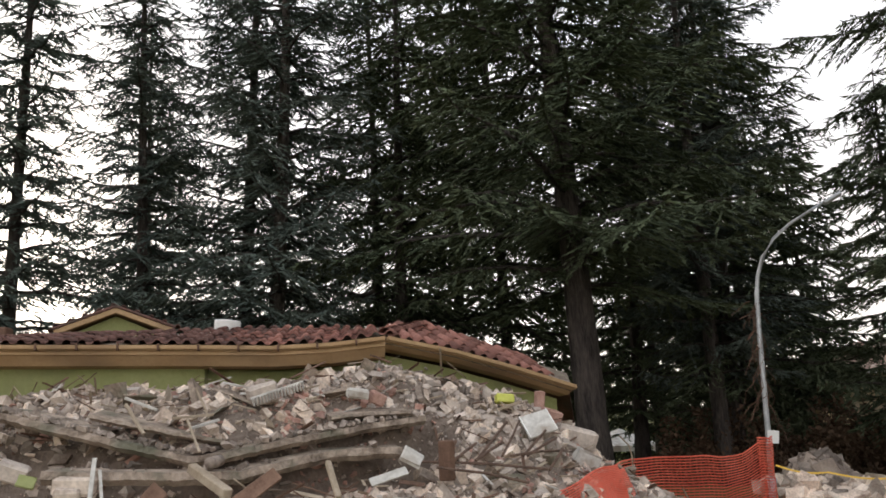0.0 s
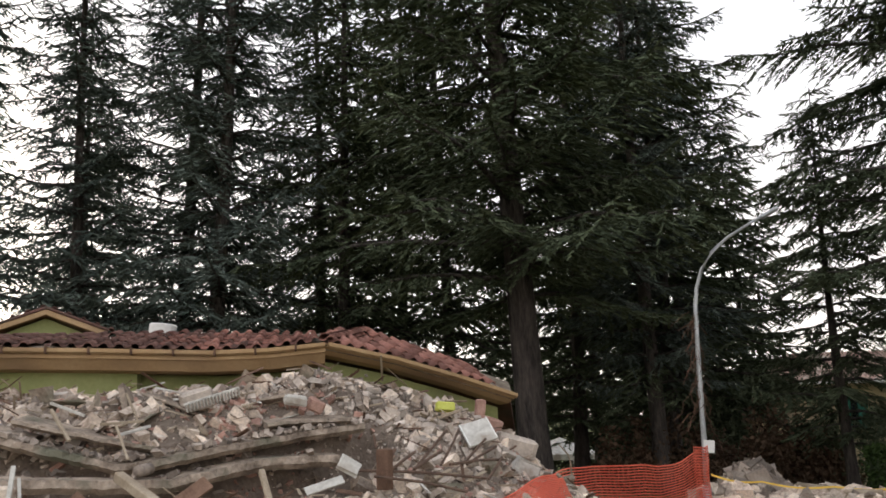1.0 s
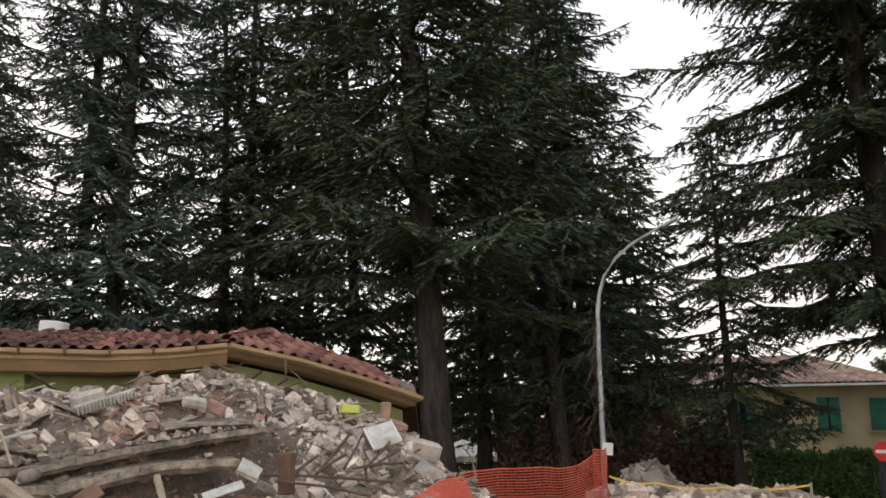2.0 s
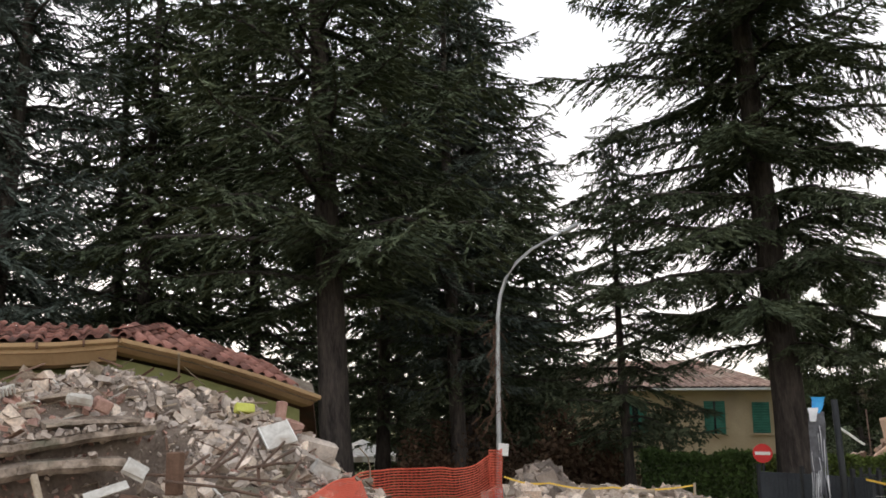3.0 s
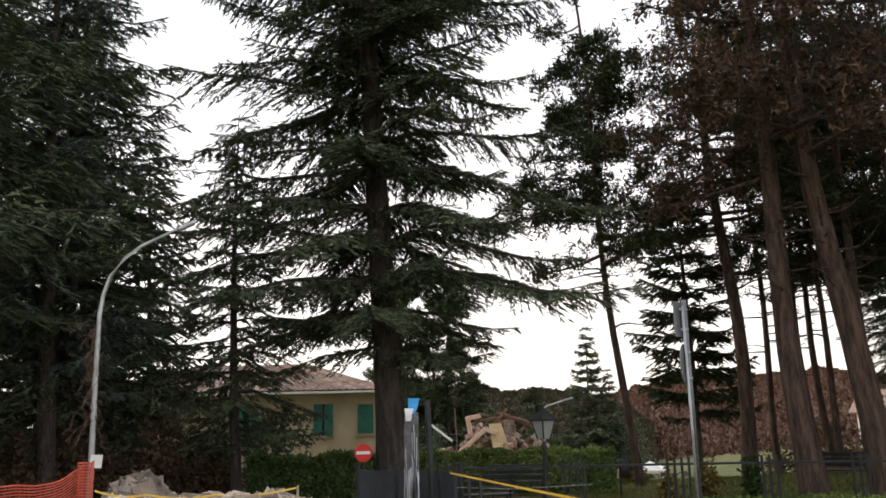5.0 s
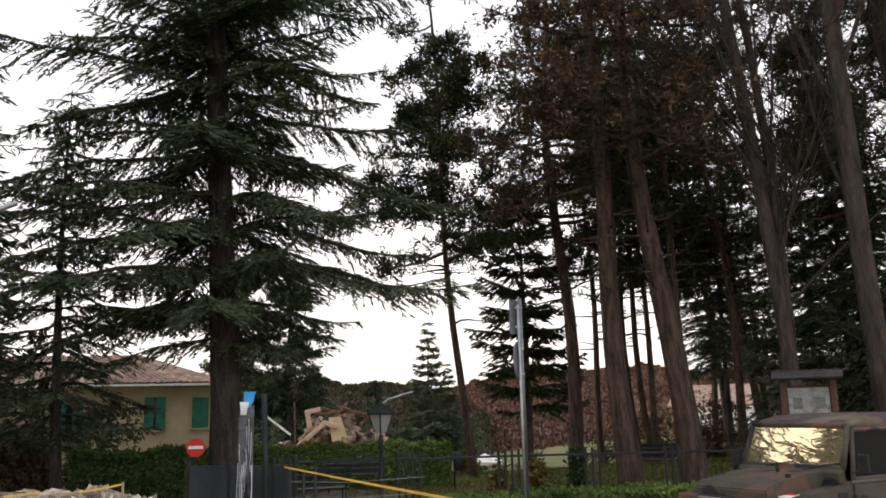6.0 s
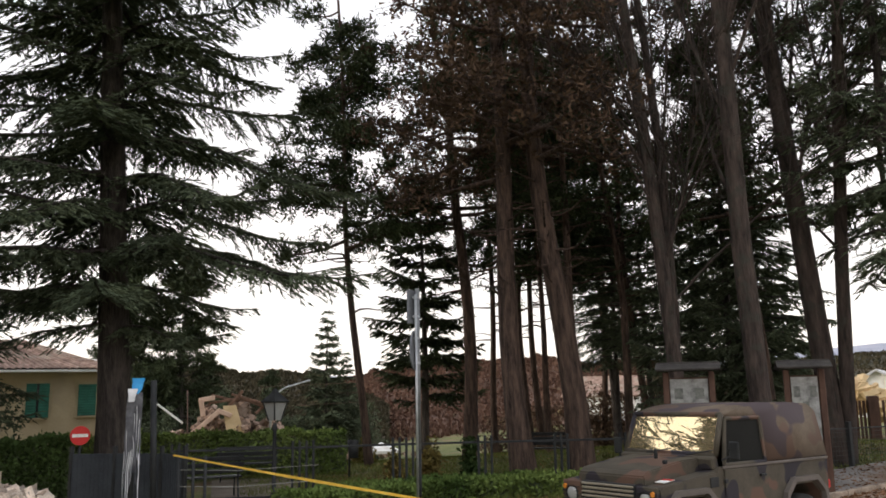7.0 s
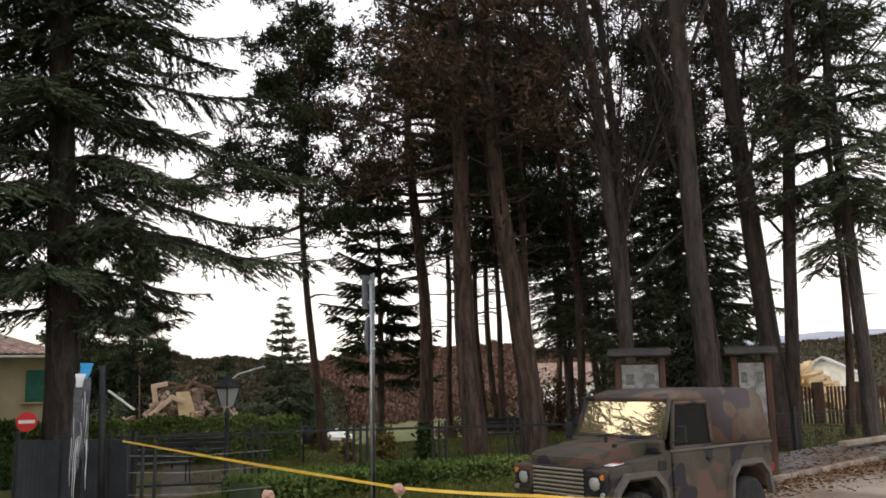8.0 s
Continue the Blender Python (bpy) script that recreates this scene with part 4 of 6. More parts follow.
bent_slab("floor_slab", [(-7.0, 8.6, 3.02), (-5.79, 8.4, 2.86), (-4.77, 8.33, 2.6), (-3.74, 8.52, 2.31), (-3.55, 8.6, 2.3), (-2.93, 9.25, 2.41), (-2.14, 9.87, 2.53), (-1.39, 10.41, 2.61)], 0.7, 0.115, "cracked concrete floor slab sagging over the rubble", 1)
bent_slab("floor_slab", [(-4.9, 7.7, 2.26), (-4.3, 7.85, 2.21), (-3.67, 8.22, 2.16), (-3.2, 8.6, 2.12), (-2.34, 9.52, 2.27), (-1.61, 9.87, 2.25)], 0.36, 0.14, "lower cracked concrete floor slab in the rubble", 2)
bent_slab("screed_layer", [(-4.93, 8.62, 2.82), (-4.06, 8.78, 2.58), (-3.5, 9.0, 2.45)], 0.5, 0.07, "broken screed layer on the floor slab", 3, lift=0.05)
bent_slab("screed_layer", [(-2.49, 9.89, 2.66), (-2.0, 10.1, 2.69), (-1.53, 10.39, 2.68)], 0.5, 0.07, "broken screed layer on the floor slab", 4, lift=0.05)


rng_ = np.random.default_rng(41)
cs, ss = [], []
for line, n in (([(-7.0, 8.6, 3.02), (-5.79, 8.4, 2.86), (-4.77, 8.33, 2.6), (-3.74, 8.52, 2.31), (-2.93, 9.25, 2.41), (-2.14, 9.87, 2.53), (-1.39, 10.41, 2.61)], 900),
                ([(-4.9, 7.7, 2.26), (-3.67, 8.22, 2.16), (-3.2, 8.6, 2.12), (-2.34, 9.52, 2.27), (-1.61, 9.87, 2.25)], 60)):
    line = np.array(line)
    for i in range(n):
        u = rng_.uniform(0, len(line) - 1.001)
        k = int(u)
        p = line[k] + (line[k + 1] - line[k]) * (u - k)
        back = abs(rng_.normal(0.08, 0.35)) + 0.03
        s = 0.012 + 0.085 * rng_.uniform() ** 4
        cs.append((p[0] - 0.45 * back, p[1] + 0.9 * back, p[2] + 0.02 + s * 0.25))
        ss.append(s * rng_.uniform((0.8, 0.6, 0.4), (1.6, 1.1, 0.8)))
v, q = chunks(np.array(cs), np.array(ss), rng_)
tagged(mesh_ob("slab_debris", v, q, M_STONED), "small broken pieces strewn on the floor slabs", "rubble", kind="stuff")


def plank(name, p0, p1, width, thick, material, label, category="timber", roll=0.0):
    p0, p1 = Vector(p0), Vector(p1)
    d = p1 - p0
    m = Matrix.Translation((p0 + p1) / 2) @ d.to_track_quat("X", "Z").to_matrix().to_4x4() @ pose(0, 0, 0, roll)
    ob = part(name, box_bm((d.length, width, thick), bevel=min(width, thick) * 0.12), material)
    ob.matrix_world = m
    return tagged(ob, label, category)


plank("plank", (-2.62, 6.75, 1.9), (-2.3, 7.13, 2.17), 0.13, 0.035, M_WOODR, "broad reddish-brown board leaning in the rubble", roll=55)
plank("plank", (-3.3, 6.4, 1.9), (-3.17, 6.65, 2.12), 0.15, 0.03, M_WOODR, "broken reddish-brown board leaning in the rubble", roll=60)
plank("beam", (-3.13, 7.2, 2.25), (-2.65, 6.85, 2.03), 0.09, 0.09, M_WOOD, "weathered timber beam lying in the rubble")
plank("batten", (-1.87, 7.26, 2.24), (-1.7, 6.95, 1.95), 0.05, 0.05, M_WOOD, "splintered pale batten standing in the rubble")
plank("white_board", (-1.6, 7.82, 2.0), (-1.27, 8.0, 2.09), 0.09, 0.02, M_DIRTYW, "white painted board on the rubble", roll=50)
plank("batten", (-4.49, 8.6, 2.9), (-4.13, 8.3, 2.57), 0.035, 0.03, M_WOOD, "splintered pale batten lying in the rubble")
plank("batten", (-4.5, 8.6, 2.97), (-4.15, 8.66, 2.82), 0.04, 0.03, M_DIRTYW, "white painted batten lying in the rubble")
plank("batten", (-3.7, 8.5, 2.6), (-3.55, 8.93, 2.68), 0.04, 0.03, M_DIRTYW, "white painted batten lying in the rubble")
plank("batten", (-3.85, 9.01, 3.05), (-3.64, 8.86, 2.72), 0.02, 0.02, M_WOOD, "thin splintered lath standing in the rubble")
plank("batten", (-3.79, 8.63, 2.7), (-3.45, 8.15, 2.36), 0.025, 0.02, M_WOOD, "thin splintered lath standing in the rubble")
plank("batten", (-3.95, 8.6, 2.72), (-3.6, 8.9, 2.74), 0.03, 0.03, M_WOOD, "thin splintered lath lying in the rubble")
plank("batten", (-3.5, 6.1, 2.05), (-3.6, 6.35, 2.4), 0.035, 0.03, M_DIRTYW, "white splintered lath standing in the rubble")
plank("batten", (-3.42, 6.15, 2.05), (-3.58, 6.4, 2.3), 0.025, 0.03, M_DIRTYW, "white splintered lath standing in the rubble")
plank("post_stump", (-0.985, 8.95, 1.9), (-0.98, 8.96, 2.33), 0.15, 0.13, M_WOODD, "dark square timber stump upright in the rubble")
plank("batten", (-0.62, 11.4, 2.6), (-0.2, 11.3, 2.72), 0.05, 0.04, M_WOOD, "splintered pale batten lying in the rubble")
rods = (((-0.35, 9.99, 2.48), (-0.72, 9.37, 2.05)), ((-0.21, 10.4, 2.48), (-0.41, 9.59, 2.1)), ((0.11, 10.7, 2.34), (-0.18, 10.0, 2.07)),
        ((0.32, 10.4, 2.09), (-0.31, 9.59, 2.1)), ((-1.07, 8.73, 2.06), (-0.11, 9.0, 1.84)), ((0.24, 10.7, 2.24), (-0.13, 10.0, 2.07)),
        ((-0.7, 9.57, 2.26), (-0.95, 9.1, 2.08)), ((-0.4, 9.79, 2.25), (-0.7, 9.35, 2.08)), ((0.3, 10.3, 2.12), (0.12, 9.9, 1.9)), ((-1.3, 8.9, 2.12), (0.1, 9.3, 1.95)))
for a, b in rods:
    mid = (Vector(a) + Vector(b)) / 2 + Vector((0.02, 0, 0.02))
    tagged(tube("steel_bar", [a, mid, b], 0.017, M_RUSTY, sides=6), "bent rusty reinforcing bar sticking out of the rubble", "steel bar", "bars in the rubble")


def block(name, at, size, turn, material, label, category="rubble", jag=0.06, seed=0):
    """A lump with knocked corners."""
    bm = box_bm(size, bevel=min(size) * 0.14)
    g = random.Random(seed)
    for v in bm.verts:
        v.co += Vector((g.uniform(-1, 1), g.uniform(-1, 1), g.uniform(-1, 1))) * jag * min(size)
    ob = part(name, bm, material)
    ob.matrix_world = pose(*at, *turn)
    return tagged(ob, label, category)


board = empty("white_door_leaf", pose(0.02, 11.05, 2.42, 42, -14, 14), "white cupboard door lying tilted on the rubble", "door")
part("panel", box_bm((0.4, 0.42, 0.03), bevel=0.006), M_DIRTYW, board)
for s in (-0.19, 0.19):
    part("edge_strip", box_bm((0.02, 0.42, 0.045), pose(s, 0, 0.004), 0.004), M_WHITE, board)
block("concrete_block", (0.5, 11.85, 2.2), (0.58, 0.36, 0.3), (8, 18, 10), M_RUBBLEG, "large broken grey concrete block", seed=2)
block("white_stone", (0.63, 11.28, 1.92), (0.34, 0.2, 0.18), (10, 25, 30), M_DIRTYW, "rounded whitish stone in the rubble", jag=0.2, seed=3)
block("green_block", (-0.43, 11.55, 2.78), (0.26, 0.16, 0.13), (-8, 5, 14), mat("lime_paint", (0.5, 0.52, 0.08), (0.62, 0.63, 0.16), bump=0.2), "yellow-green painted block on the rubble", seed=4)
block("wall_sheet", (-0.85, 11.3, 2.42), (1.2, 0.14, 0.36), (-28, 7, 13), M_RUBBLEG, "leaning slab of grey plastered wall", seed=5)
block("brick_stack", (0.05, 12.15, 2.72), (0.13, 0.15, 0.3), (4, 6, 20), M_BRICK, "stub of a broken pink brick pier", seed=6)
block("brick_stack", (0.2, 12.1, 2.5), (0.3, 0.2, 0.2), (14, 16, 40), M_BRICK, "lump of pink bricks in mortar", seed=16)
block("concrete_block", (-3.36, 9.9, 2.98), (0.38, 0.22, 0.24), (10, -12, 20), M_RUBBLEG, "large broken grey concrete block", seed=7)
block("hollow_brick", (-2.03, 10.5, 2.86), (0.2, 0.16, 0.15), (20, 24, 40), M_BRICK, "large pink hollow brick on the rubble", seed=8)
block("white_stone", (-2.26, 10.36, 2.93), (0.28, 0.16, 0.11), (5, 10, 20), M_DIRTYW, "rounded whitish stone in the rubble", jag=0.2, seed=9)
block("plaster_piece", (-2.3, 11.25, 3.32), (0.18, 0.1, 0.2), (20, 30, 10), M_CONC, "pointed piece of grey plaster under the eave", jag=0.3, seed=10)
block("plaster_piece", (-1.32, 8.7, 2.18), (0.22, 0.04, 0.17), (-35, 30, 12), M_DIRTYW, "pointed white plasterboard piece", jag=0.3, seed=11)
block("stone_block", (-3.98, 6.72, 2.16), (0.34, 0.2, 0.15), (0, 3, 14), M_RUBBLE, "squared beige building stone", seed=12)
block("stone_block", (-3.83, 6.33, 2.08), (0.2, 0.16, 0.18), (8, 4, 30), M_RUBBLE, "squared beige building stone", seed=13)
block("concrete_block", (-4.68, 6.9, 2.3), (0.27, 0.2, 0.16), (12, 20, 30), M_RUBBLEG, "broken grey concrete lump", seed=14)
block("plaster_piece", (-4.42, 6.7, 2.22), (0.15, 0.03, 0.12), (-40, 14, 20), M_GREENP, "piece of pale green painted plaster", jag=0.3, seed=15)
tagged(tube("pipe_end", [(-3.36, 8.2, 2.24), (-3.35, 8.45, 2.25)], 0.06, M_STONED, sides=14), "grey pipe end sticking out between the slabs", "pipe")
radiator = empty("radiator", Matrix.Translation((-3.13, 9.82, 2.96)) @ pose(0, 0, 0, 0, -16, 35), "white ribbed radiator half buried in rubble", "radiator")
for i in range(17):
    part("fin", box_bm((0.012, 0.05, 0.1), pose(-0.33 + i * 0.041, 0, 0, 10), 0.004), M_DIRTYW, radiator)
part("header_pipe", box_bm((0.7, 0.03, 0.03), pose(0, 0.02, 0.05), 0.006), M_DIRTYW, radiator)

# ---- orange safety net between the heap and the street lamp


def net(name, top, height, rows, cols, label, seed, sag=0.04, lean=(0, 0)):
    """Plastic straps: many level ones, thin uprights between them."""
    rng = random.Random(seed)
    P = []
    tops = [Vector(p) for p in top]
    L = [0]
    for i in range(len(tops) - 1):
        L.append(L[-1] + (tops[i + 1] - tops[i]).length)
    for i in range(cols + 1):
        d = L[-1] * i / cols
        p = Vector([float(np.interp(d, L, [t[k] for t in tops])) for k in range(3)])
        col = []
        for j in range(rows + 1):
            g = j / rows
            w = 0.07 * noise.noise((d * 1.6, g * 1.5, seed)) + 0.025 * noise.noise((d * 6, g * 5, seed))
            col.append(p + Vector((w + lean[0] * g, w + lean[1] * g, -height * g + sag * noise.noise((d * 1.2, g * 2, seed + 3)))))
        P.append(col)
    ch = []
    for j in range(rows + 1):
        ch.append(tube_arrays([P[i][j] for i in range(cols + 1)], 0.0095 if j else 0.013, 4))
    for i in range(0, cols + 1):
        ch.append(tube_arrays([P[i][j] for j in range(rows + 1)], 0.004, 3))
    v, q = gather(ch)
    return mesh_ob(name, v, q, M_NET)


nets = empty("safety_net", Matrix(), "orange plastic safety net sagging beside the rubble", "net")
n1 = net("net_sheet", [(0.55, 11.3, 1.58), (0.95, 12.0, 1.73), (1.35, 13.0, 1.8), (2.2, 13.8, 1.75), (3.0, 14.5, 1.66), (3.5, 15.0, 1.7), (3.82, 15.15, 1.86)], 1.7, 38, 44, "", 2)
n2 = net("net_fold", [(3.72, 15.0, 1.93), (3.85, 15.1, 1.92), (3.95, 15.2, 1.9), (4.05, 15.35, 1.93)], 1.9, 40, 16, "", 5, 0.02)
n3 = net("net_fold", [(0.05, 9.7, 1.5), (0.35, 10.4, 1.62), (0.7, 10.9, 1.74), (1.1, 11.4, 1.72)], 1.0, 40, 40, "", 8, 0.12, (0.3, -0.5))
n4 = net("net_fold", [(0.2, 9.9, 1.62), (0.55, 10.5, 1.78), (1.0, 11.1, 1.82)], 0.9, 40, 40, "", 12, 0.15, (0.25, -0.4))
for n_ in (n1, n2, n3, n4):
    n_.parent = nets
for i, (x, y, z, dx) in enumerate(((1.38, 12.95, 1.85, -0.1), (0.85, 11.9, 1.7, -0.12))):
    tagged(tube("wire_end", [(x, y, z - 0.6), (x, y, z), (x + dx * 0.3, y, z + 0.15), (x + dx * 1.6, y, z + 0.3)], 0.012, M_WOOD, sides=5), "bent pale wire sticking up beside the net", "wire")

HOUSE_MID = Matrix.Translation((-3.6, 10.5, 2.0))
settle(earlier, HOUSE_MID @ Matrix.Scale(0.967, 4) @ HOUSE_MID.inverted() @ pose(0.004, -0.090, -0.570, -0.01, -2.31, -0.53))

# ---- street lamp with dead creeper
lamp = empty("street_lamp", pose(3.93, 15.50, -0.39), "galvanised street lamp with a curved arm and dead creeper", "street lamp")
arm = [(0, 0, 0), (0, 0, 2), (-0.01, 0, 3.5), (0.0, 0, 4.4), (0.04, -0.01, 4.75), (0.15, -0.04, 5.1), (0.35, -0.1, 5.42), (0.62, -0.18, 5.66), (0.95, -0.28, 5.86), (1.22, -0.36, 6.02)]
tube("pole", arm, [0.058, 0.052, 0.046, 0.042, 0.038, 0.035, 0.032, 0.029, 0.027, 0.025], M_GALV, lamp, sides=12)
part("lamp_head", box_bm((0.36, 0.13, 0.08), pose(1.34, -0.4, 6.06, 0, -28, -17), 0.03), M_GALV, lamp, "grey lamp head")
part("notice", box_bm((0.19, 0.012, 0.22), pose(0.06, -0.08, 1.9, 0, 4, -14), 0.003), M_WHITE, lamp, "small white paper notice")
tube("pole_foot", [(0, 0, 0), (0, 0, 1.2)], 0.085, M_GALV, lamp, sides=12)
rng_ = np.random.default_rng(5)
vines = []
for i in range(46):
    z0 = rng_.uniform(2.6, 4.4)
    d = rng_.normal(0, 0.14, 3)
    s = np.linspace(0, 1, 6)[:, None]
    p = np.array([rng_.normal(-0.03, 0.04), rng_.normal(0, 0.04), z0]) + s * d * (1, 1, 0) * 1.2 + s * np.array([0, 0, -rng_.uniform(0.2, 0.9)]) + rng_.normal(0, 0.025, (6, 3))
    vines.append(tube_arrays(p, 0.006, 3))
v, q = gather(vines)
mesh_ob("creeper", v, q, M_WOODD, lamp, "dry brown creeper stems")


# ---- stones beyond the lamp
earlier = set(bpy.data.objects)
rng_ = np.random.default_rng(8)
cs, ss = [], []
for i in range(420):
    a, r = rng_.uniform(0, 6.28), abs(rng_.normal(0, 0.75))
    x, y = 5.2 + r * math.cos(a) * 1.15, 16.9 + r * math.sin(a) * 0.8
    z = 1.35 * math.exp(-((x - 5.25) / 0.85) ** 2 - ((y - 16.9) / 0.9) ** 2)
    s = rng_.uniform(0.08, 0.34) ** 1.0
    cs.append((x, y, z))
    ss.append(s * rng_.uniform((0.8, 0.7, 0.6), (1.3, 1.1, 1.0)))
v, q = chunks(np.array(cs), np.array(ss), rng_, 0.2)
tagged(mesh_ob("stone_pile", v, q, M_STONED), "pile of broken grey stones by the street lamp", "rubble", kind="stuff")
rng_ = np.random.default_rng(9)
cs, ss = [], []
for i in range(900):
    x, y = rng_.uniform(4.2, 8.2), rng_.uniform(14.3, 17.2)
    cs.append((x, y, 0.85 + 0.25 * noise.noise((x, y, 4)) - 0.35 * max(0, 15.2 - y) + rng_.normal(0, 0.05)))
    ss.append(rng_.uniform(0.08, 0.3) * rng_.uniform((0.8, 0.7, 0.4), (1.4, 1.1, 0.8)))
v, q = chunks(np.array(cs), np.array(ss), rng_, 0.25)
tagged(mesh_ob("rubble_bank", v, q, M_RUBBLE), "low bank of rubble and earth behind the tape", "rubble", kind="stuff")
bv, bf = [], []
for i in range(21):
    for j in range(15):
        x, y = 3.6 + 5.0 * i / 20, 13.0 + 5.0 * j / 14
        e = min(i, 20 - i, j, 14 - j) / 3
        bv.append((x, y, min(1, e) * (0.8 + 0.2 * noise.noise((x, y, 4)) - 0.3 * max(0, 15.2 - y)) - 0.06))
for i in range(20):
    for j in range(14):
        a = i * 15 + j
        bf.append((a, a + 15, a + 16, a + 1))
tagged(mesh_ob("earth_bank", bv, bf, M_EARTH, smooth=True), "bank of brown earth beside the road", "ground", kind="stuff")
tagged(tube("log", [(5.8, 16.1, 1.12), (6.4, 15.5, 1.05), (6.9, 15.2, 1.06)], 0.06, M_WOOD), "pale stripped log lying on the rubble", "log")
tagged(tube("tape_stake", [(7.75, 15.3, 0.3), (7.75, 15.3, 1.22)], 0.025, M_WOOD), "wooden stake holding the yellow tape", "stake")


def tape(name, pts, label, w=0.06, sag=0.06):
    """A flat plastic ribbon with a twist here and there."""
    pts = [Vector(p) for p in pts]
    L, v, f = [], [], []
    n = 60
    seg = len(pts) - 1
    for i in range(n + 1):
        t = i / n * seg
        k = min(int(t), seg - 1)
        p = pts[k].lerp(pts[k + 1], t - k)
        p.z -= sag * math.sin(math.pi * (t - k))
        tw = 0.9 * noise.noise((i * 0.12, len(pts), 0)) + 0.5
        u = Vector((0.35 * math.sin(tw), 0.35 * math.sin(tw), math.cos(tw))) * w / 2
        o = Vector((0.002, 0.002, 0))
        v += [p + u, p - u, p - u + o, p + u + o]
    for i in range(n):
        for j in range(4):
            a, b = 4 * i + j, 4 * i + (j + 1) % 4
            f.append((a, b, b + 4, a + 4))
    return tagged(mesh_ob(name, v, f, M_TAPE), label, "barrier tape")


tape("barrier_tape", [(4.1, 15.5, 1.35), (5.0, 15.6, 1.22), (6.2, 15.5, 1.14), (7.75, 15.3, 1.18)], "yellow barrier tape strung from the street lamp to a stake", 0.035)
tape("barrier_tape", [(7.75, 15.3, 1.2), (7.6, 15.2, 0.7)], "loose end of yellow barrier tape on a stake")

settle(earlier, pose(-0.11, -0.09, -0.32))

# ---- white gazebo far behind
tent = empty("gazebo", pose(3.65, 39.70, ground_z(3.65, 39.7) - 1.0, 0, 0, 20), "white fabric gazebo with a pointed roof", "tent")
mesh_ob("canopy", [(-1.4, -1.4, 2.85), (1.4, -1.4, 2.85), (1.4, 1.4, 2.85), (-1.4, 1.4, 2.85), (0, 0, 3.55), (-1.4, -1.4, 2.6), (1.4, -1.4, 2.6), (1.4, 1.4, 2.6), (-1.4, 1.4, 2.6)],
        [(0, 1, 4), (1, 2, 4), (2, 3, 4), (3, 0, 4), (0, 5, 6, 1), (1, 6, 7, 2), (2, 7, 8, 3), (3, 8, 5, 0)], M_DIRTYW, tent)
for sx in (-1.35, 1.35):
    for sy in (-1.35, 1.35):
        tube("leg", [(sx, sy, -0.1), (sx, sy, 2.8)], 0.03, M_GALV, tent, sides=6)

# ---- beyond the earth bank: the yellow house
M_STUCCO = mat("yellow_stucco", (0.34, 0.265, 0.165), (0.45, 0.36, 0.24), scale=0.8, fine=12, rough=0.95, bump=0.2, stain=(0.3, 0.24, 0.17))
M_SHUT = mat("green_shutter", (0.022, 0.1, 0.07), (0.036, 0.16, 0.115), scale=3, fine=30, rough=0.7, bump=0.1)
M_OLDTILE = mat("weathered_tile", (0.15, 0.09, 0.07), (0.38, 0.26, 0.205), scale=2.5, fine=9, rough=0.9, bump=0.3, vary=0.25, islands=True, stain=(0.3, 0.25, 0.2))
M_GLASSD = mat("dark_window", (0.012, 0.013, 0.015), (0.02, 0.022, 0.025), rough=0.15, bump=0, spec=0.5)
hx = empty("yellow_house", pose(22.16, 35.65, -2.96, 0, 0, 150), "two-storey yellow stucco house with green shutters", "house")
# local x runs along the facade to the west, local y into the camera's side
part("wall", box_bm((13.0, 8.0, 6.4), pose(6.5, -4.0, 3.2), 0.02), M_STUCCO, hx)
W, D, E_, Hh = 13.0, 8.0, 6.5, 1.55
ov = 0.55
mesh_ob("eave_board", [(-ov, ov, E_), (W + ov, ov, E_), (W + ov, -D - ov, E_), (-ov, -D - ov, E_), (-ov, ov, E_ - 0.1), (W + ov, ov, E_ - 0.1), (W + ov, -D - ov, E_ - 0.1), (-ov, -D - ov, E_ - 0.1)],
        [(0, 3, 2, 1), (4, 5, 6, 7), (0, 1, 5, 4), (1, 2, 6, 5), (2, 3, 7, 6), (3, 0, 4, 7)], M_WHITE, hx, "pale painted eaves board")
rv, rf = [], []


def rib_slope(a, b, c, d, n):
    """A tiled slope as rows of barrels from the eave a-b up to the ridge d-c."""
    a, b, c, d = map(Vector, (a, b, c, d))
    nrm = (b - a).cross(d - a).normalized()
    if nrm.z < 0:
        nrm = -nrm
    for i in range(n):
        p0, p1 = a.lerp(b, i / n), a.lerp(b, (i + 1) / n)
        q0, q1 = d.lerp(c, i / n), d.lerp(c, (i + 1) / n)
        k = len(rv)
        for f, h in ((0, 0), (0.3, 0.07), (0.7, 0.07), (1, 0)):
            rv.append(p0.lerp(p1, f) + nrm * h)
            rv.append(q0.lerp(q1, f) + nrm * h)
        for j in range(3):
            rf.append((k + 2 * j, k + 2 * j + 2, k + 2 * j + 3, k + 2 * j + 1))


R1, R2 = (3.6, -D / 2, E_ + Hh), (W - 3.6, -D / 2, E_ + Hh)
rib_slope((-ov, ov, E_ + 0.02), (W + ov, ov, E_ + 0.02), R2, R1, 50)
rib_slope((-ov, -D - ov, E_ + 0.02), (-ov, ov, E_ + 0.02), R1, R1, 34)
rib_slope((W + ov, ov, E_ + 0.02), (W + ov, -D - ov, E_ + 0.02), R2, R2, 34)
rib_slope((W + ov, -D - ov, E_ + 0.02), (-ov, -D - ov, E_ + 0.02), R1, R2, 50)
mesh_ob("roof", rv, rf, M_OLDTILE, hx, "weathered clay tile roof")


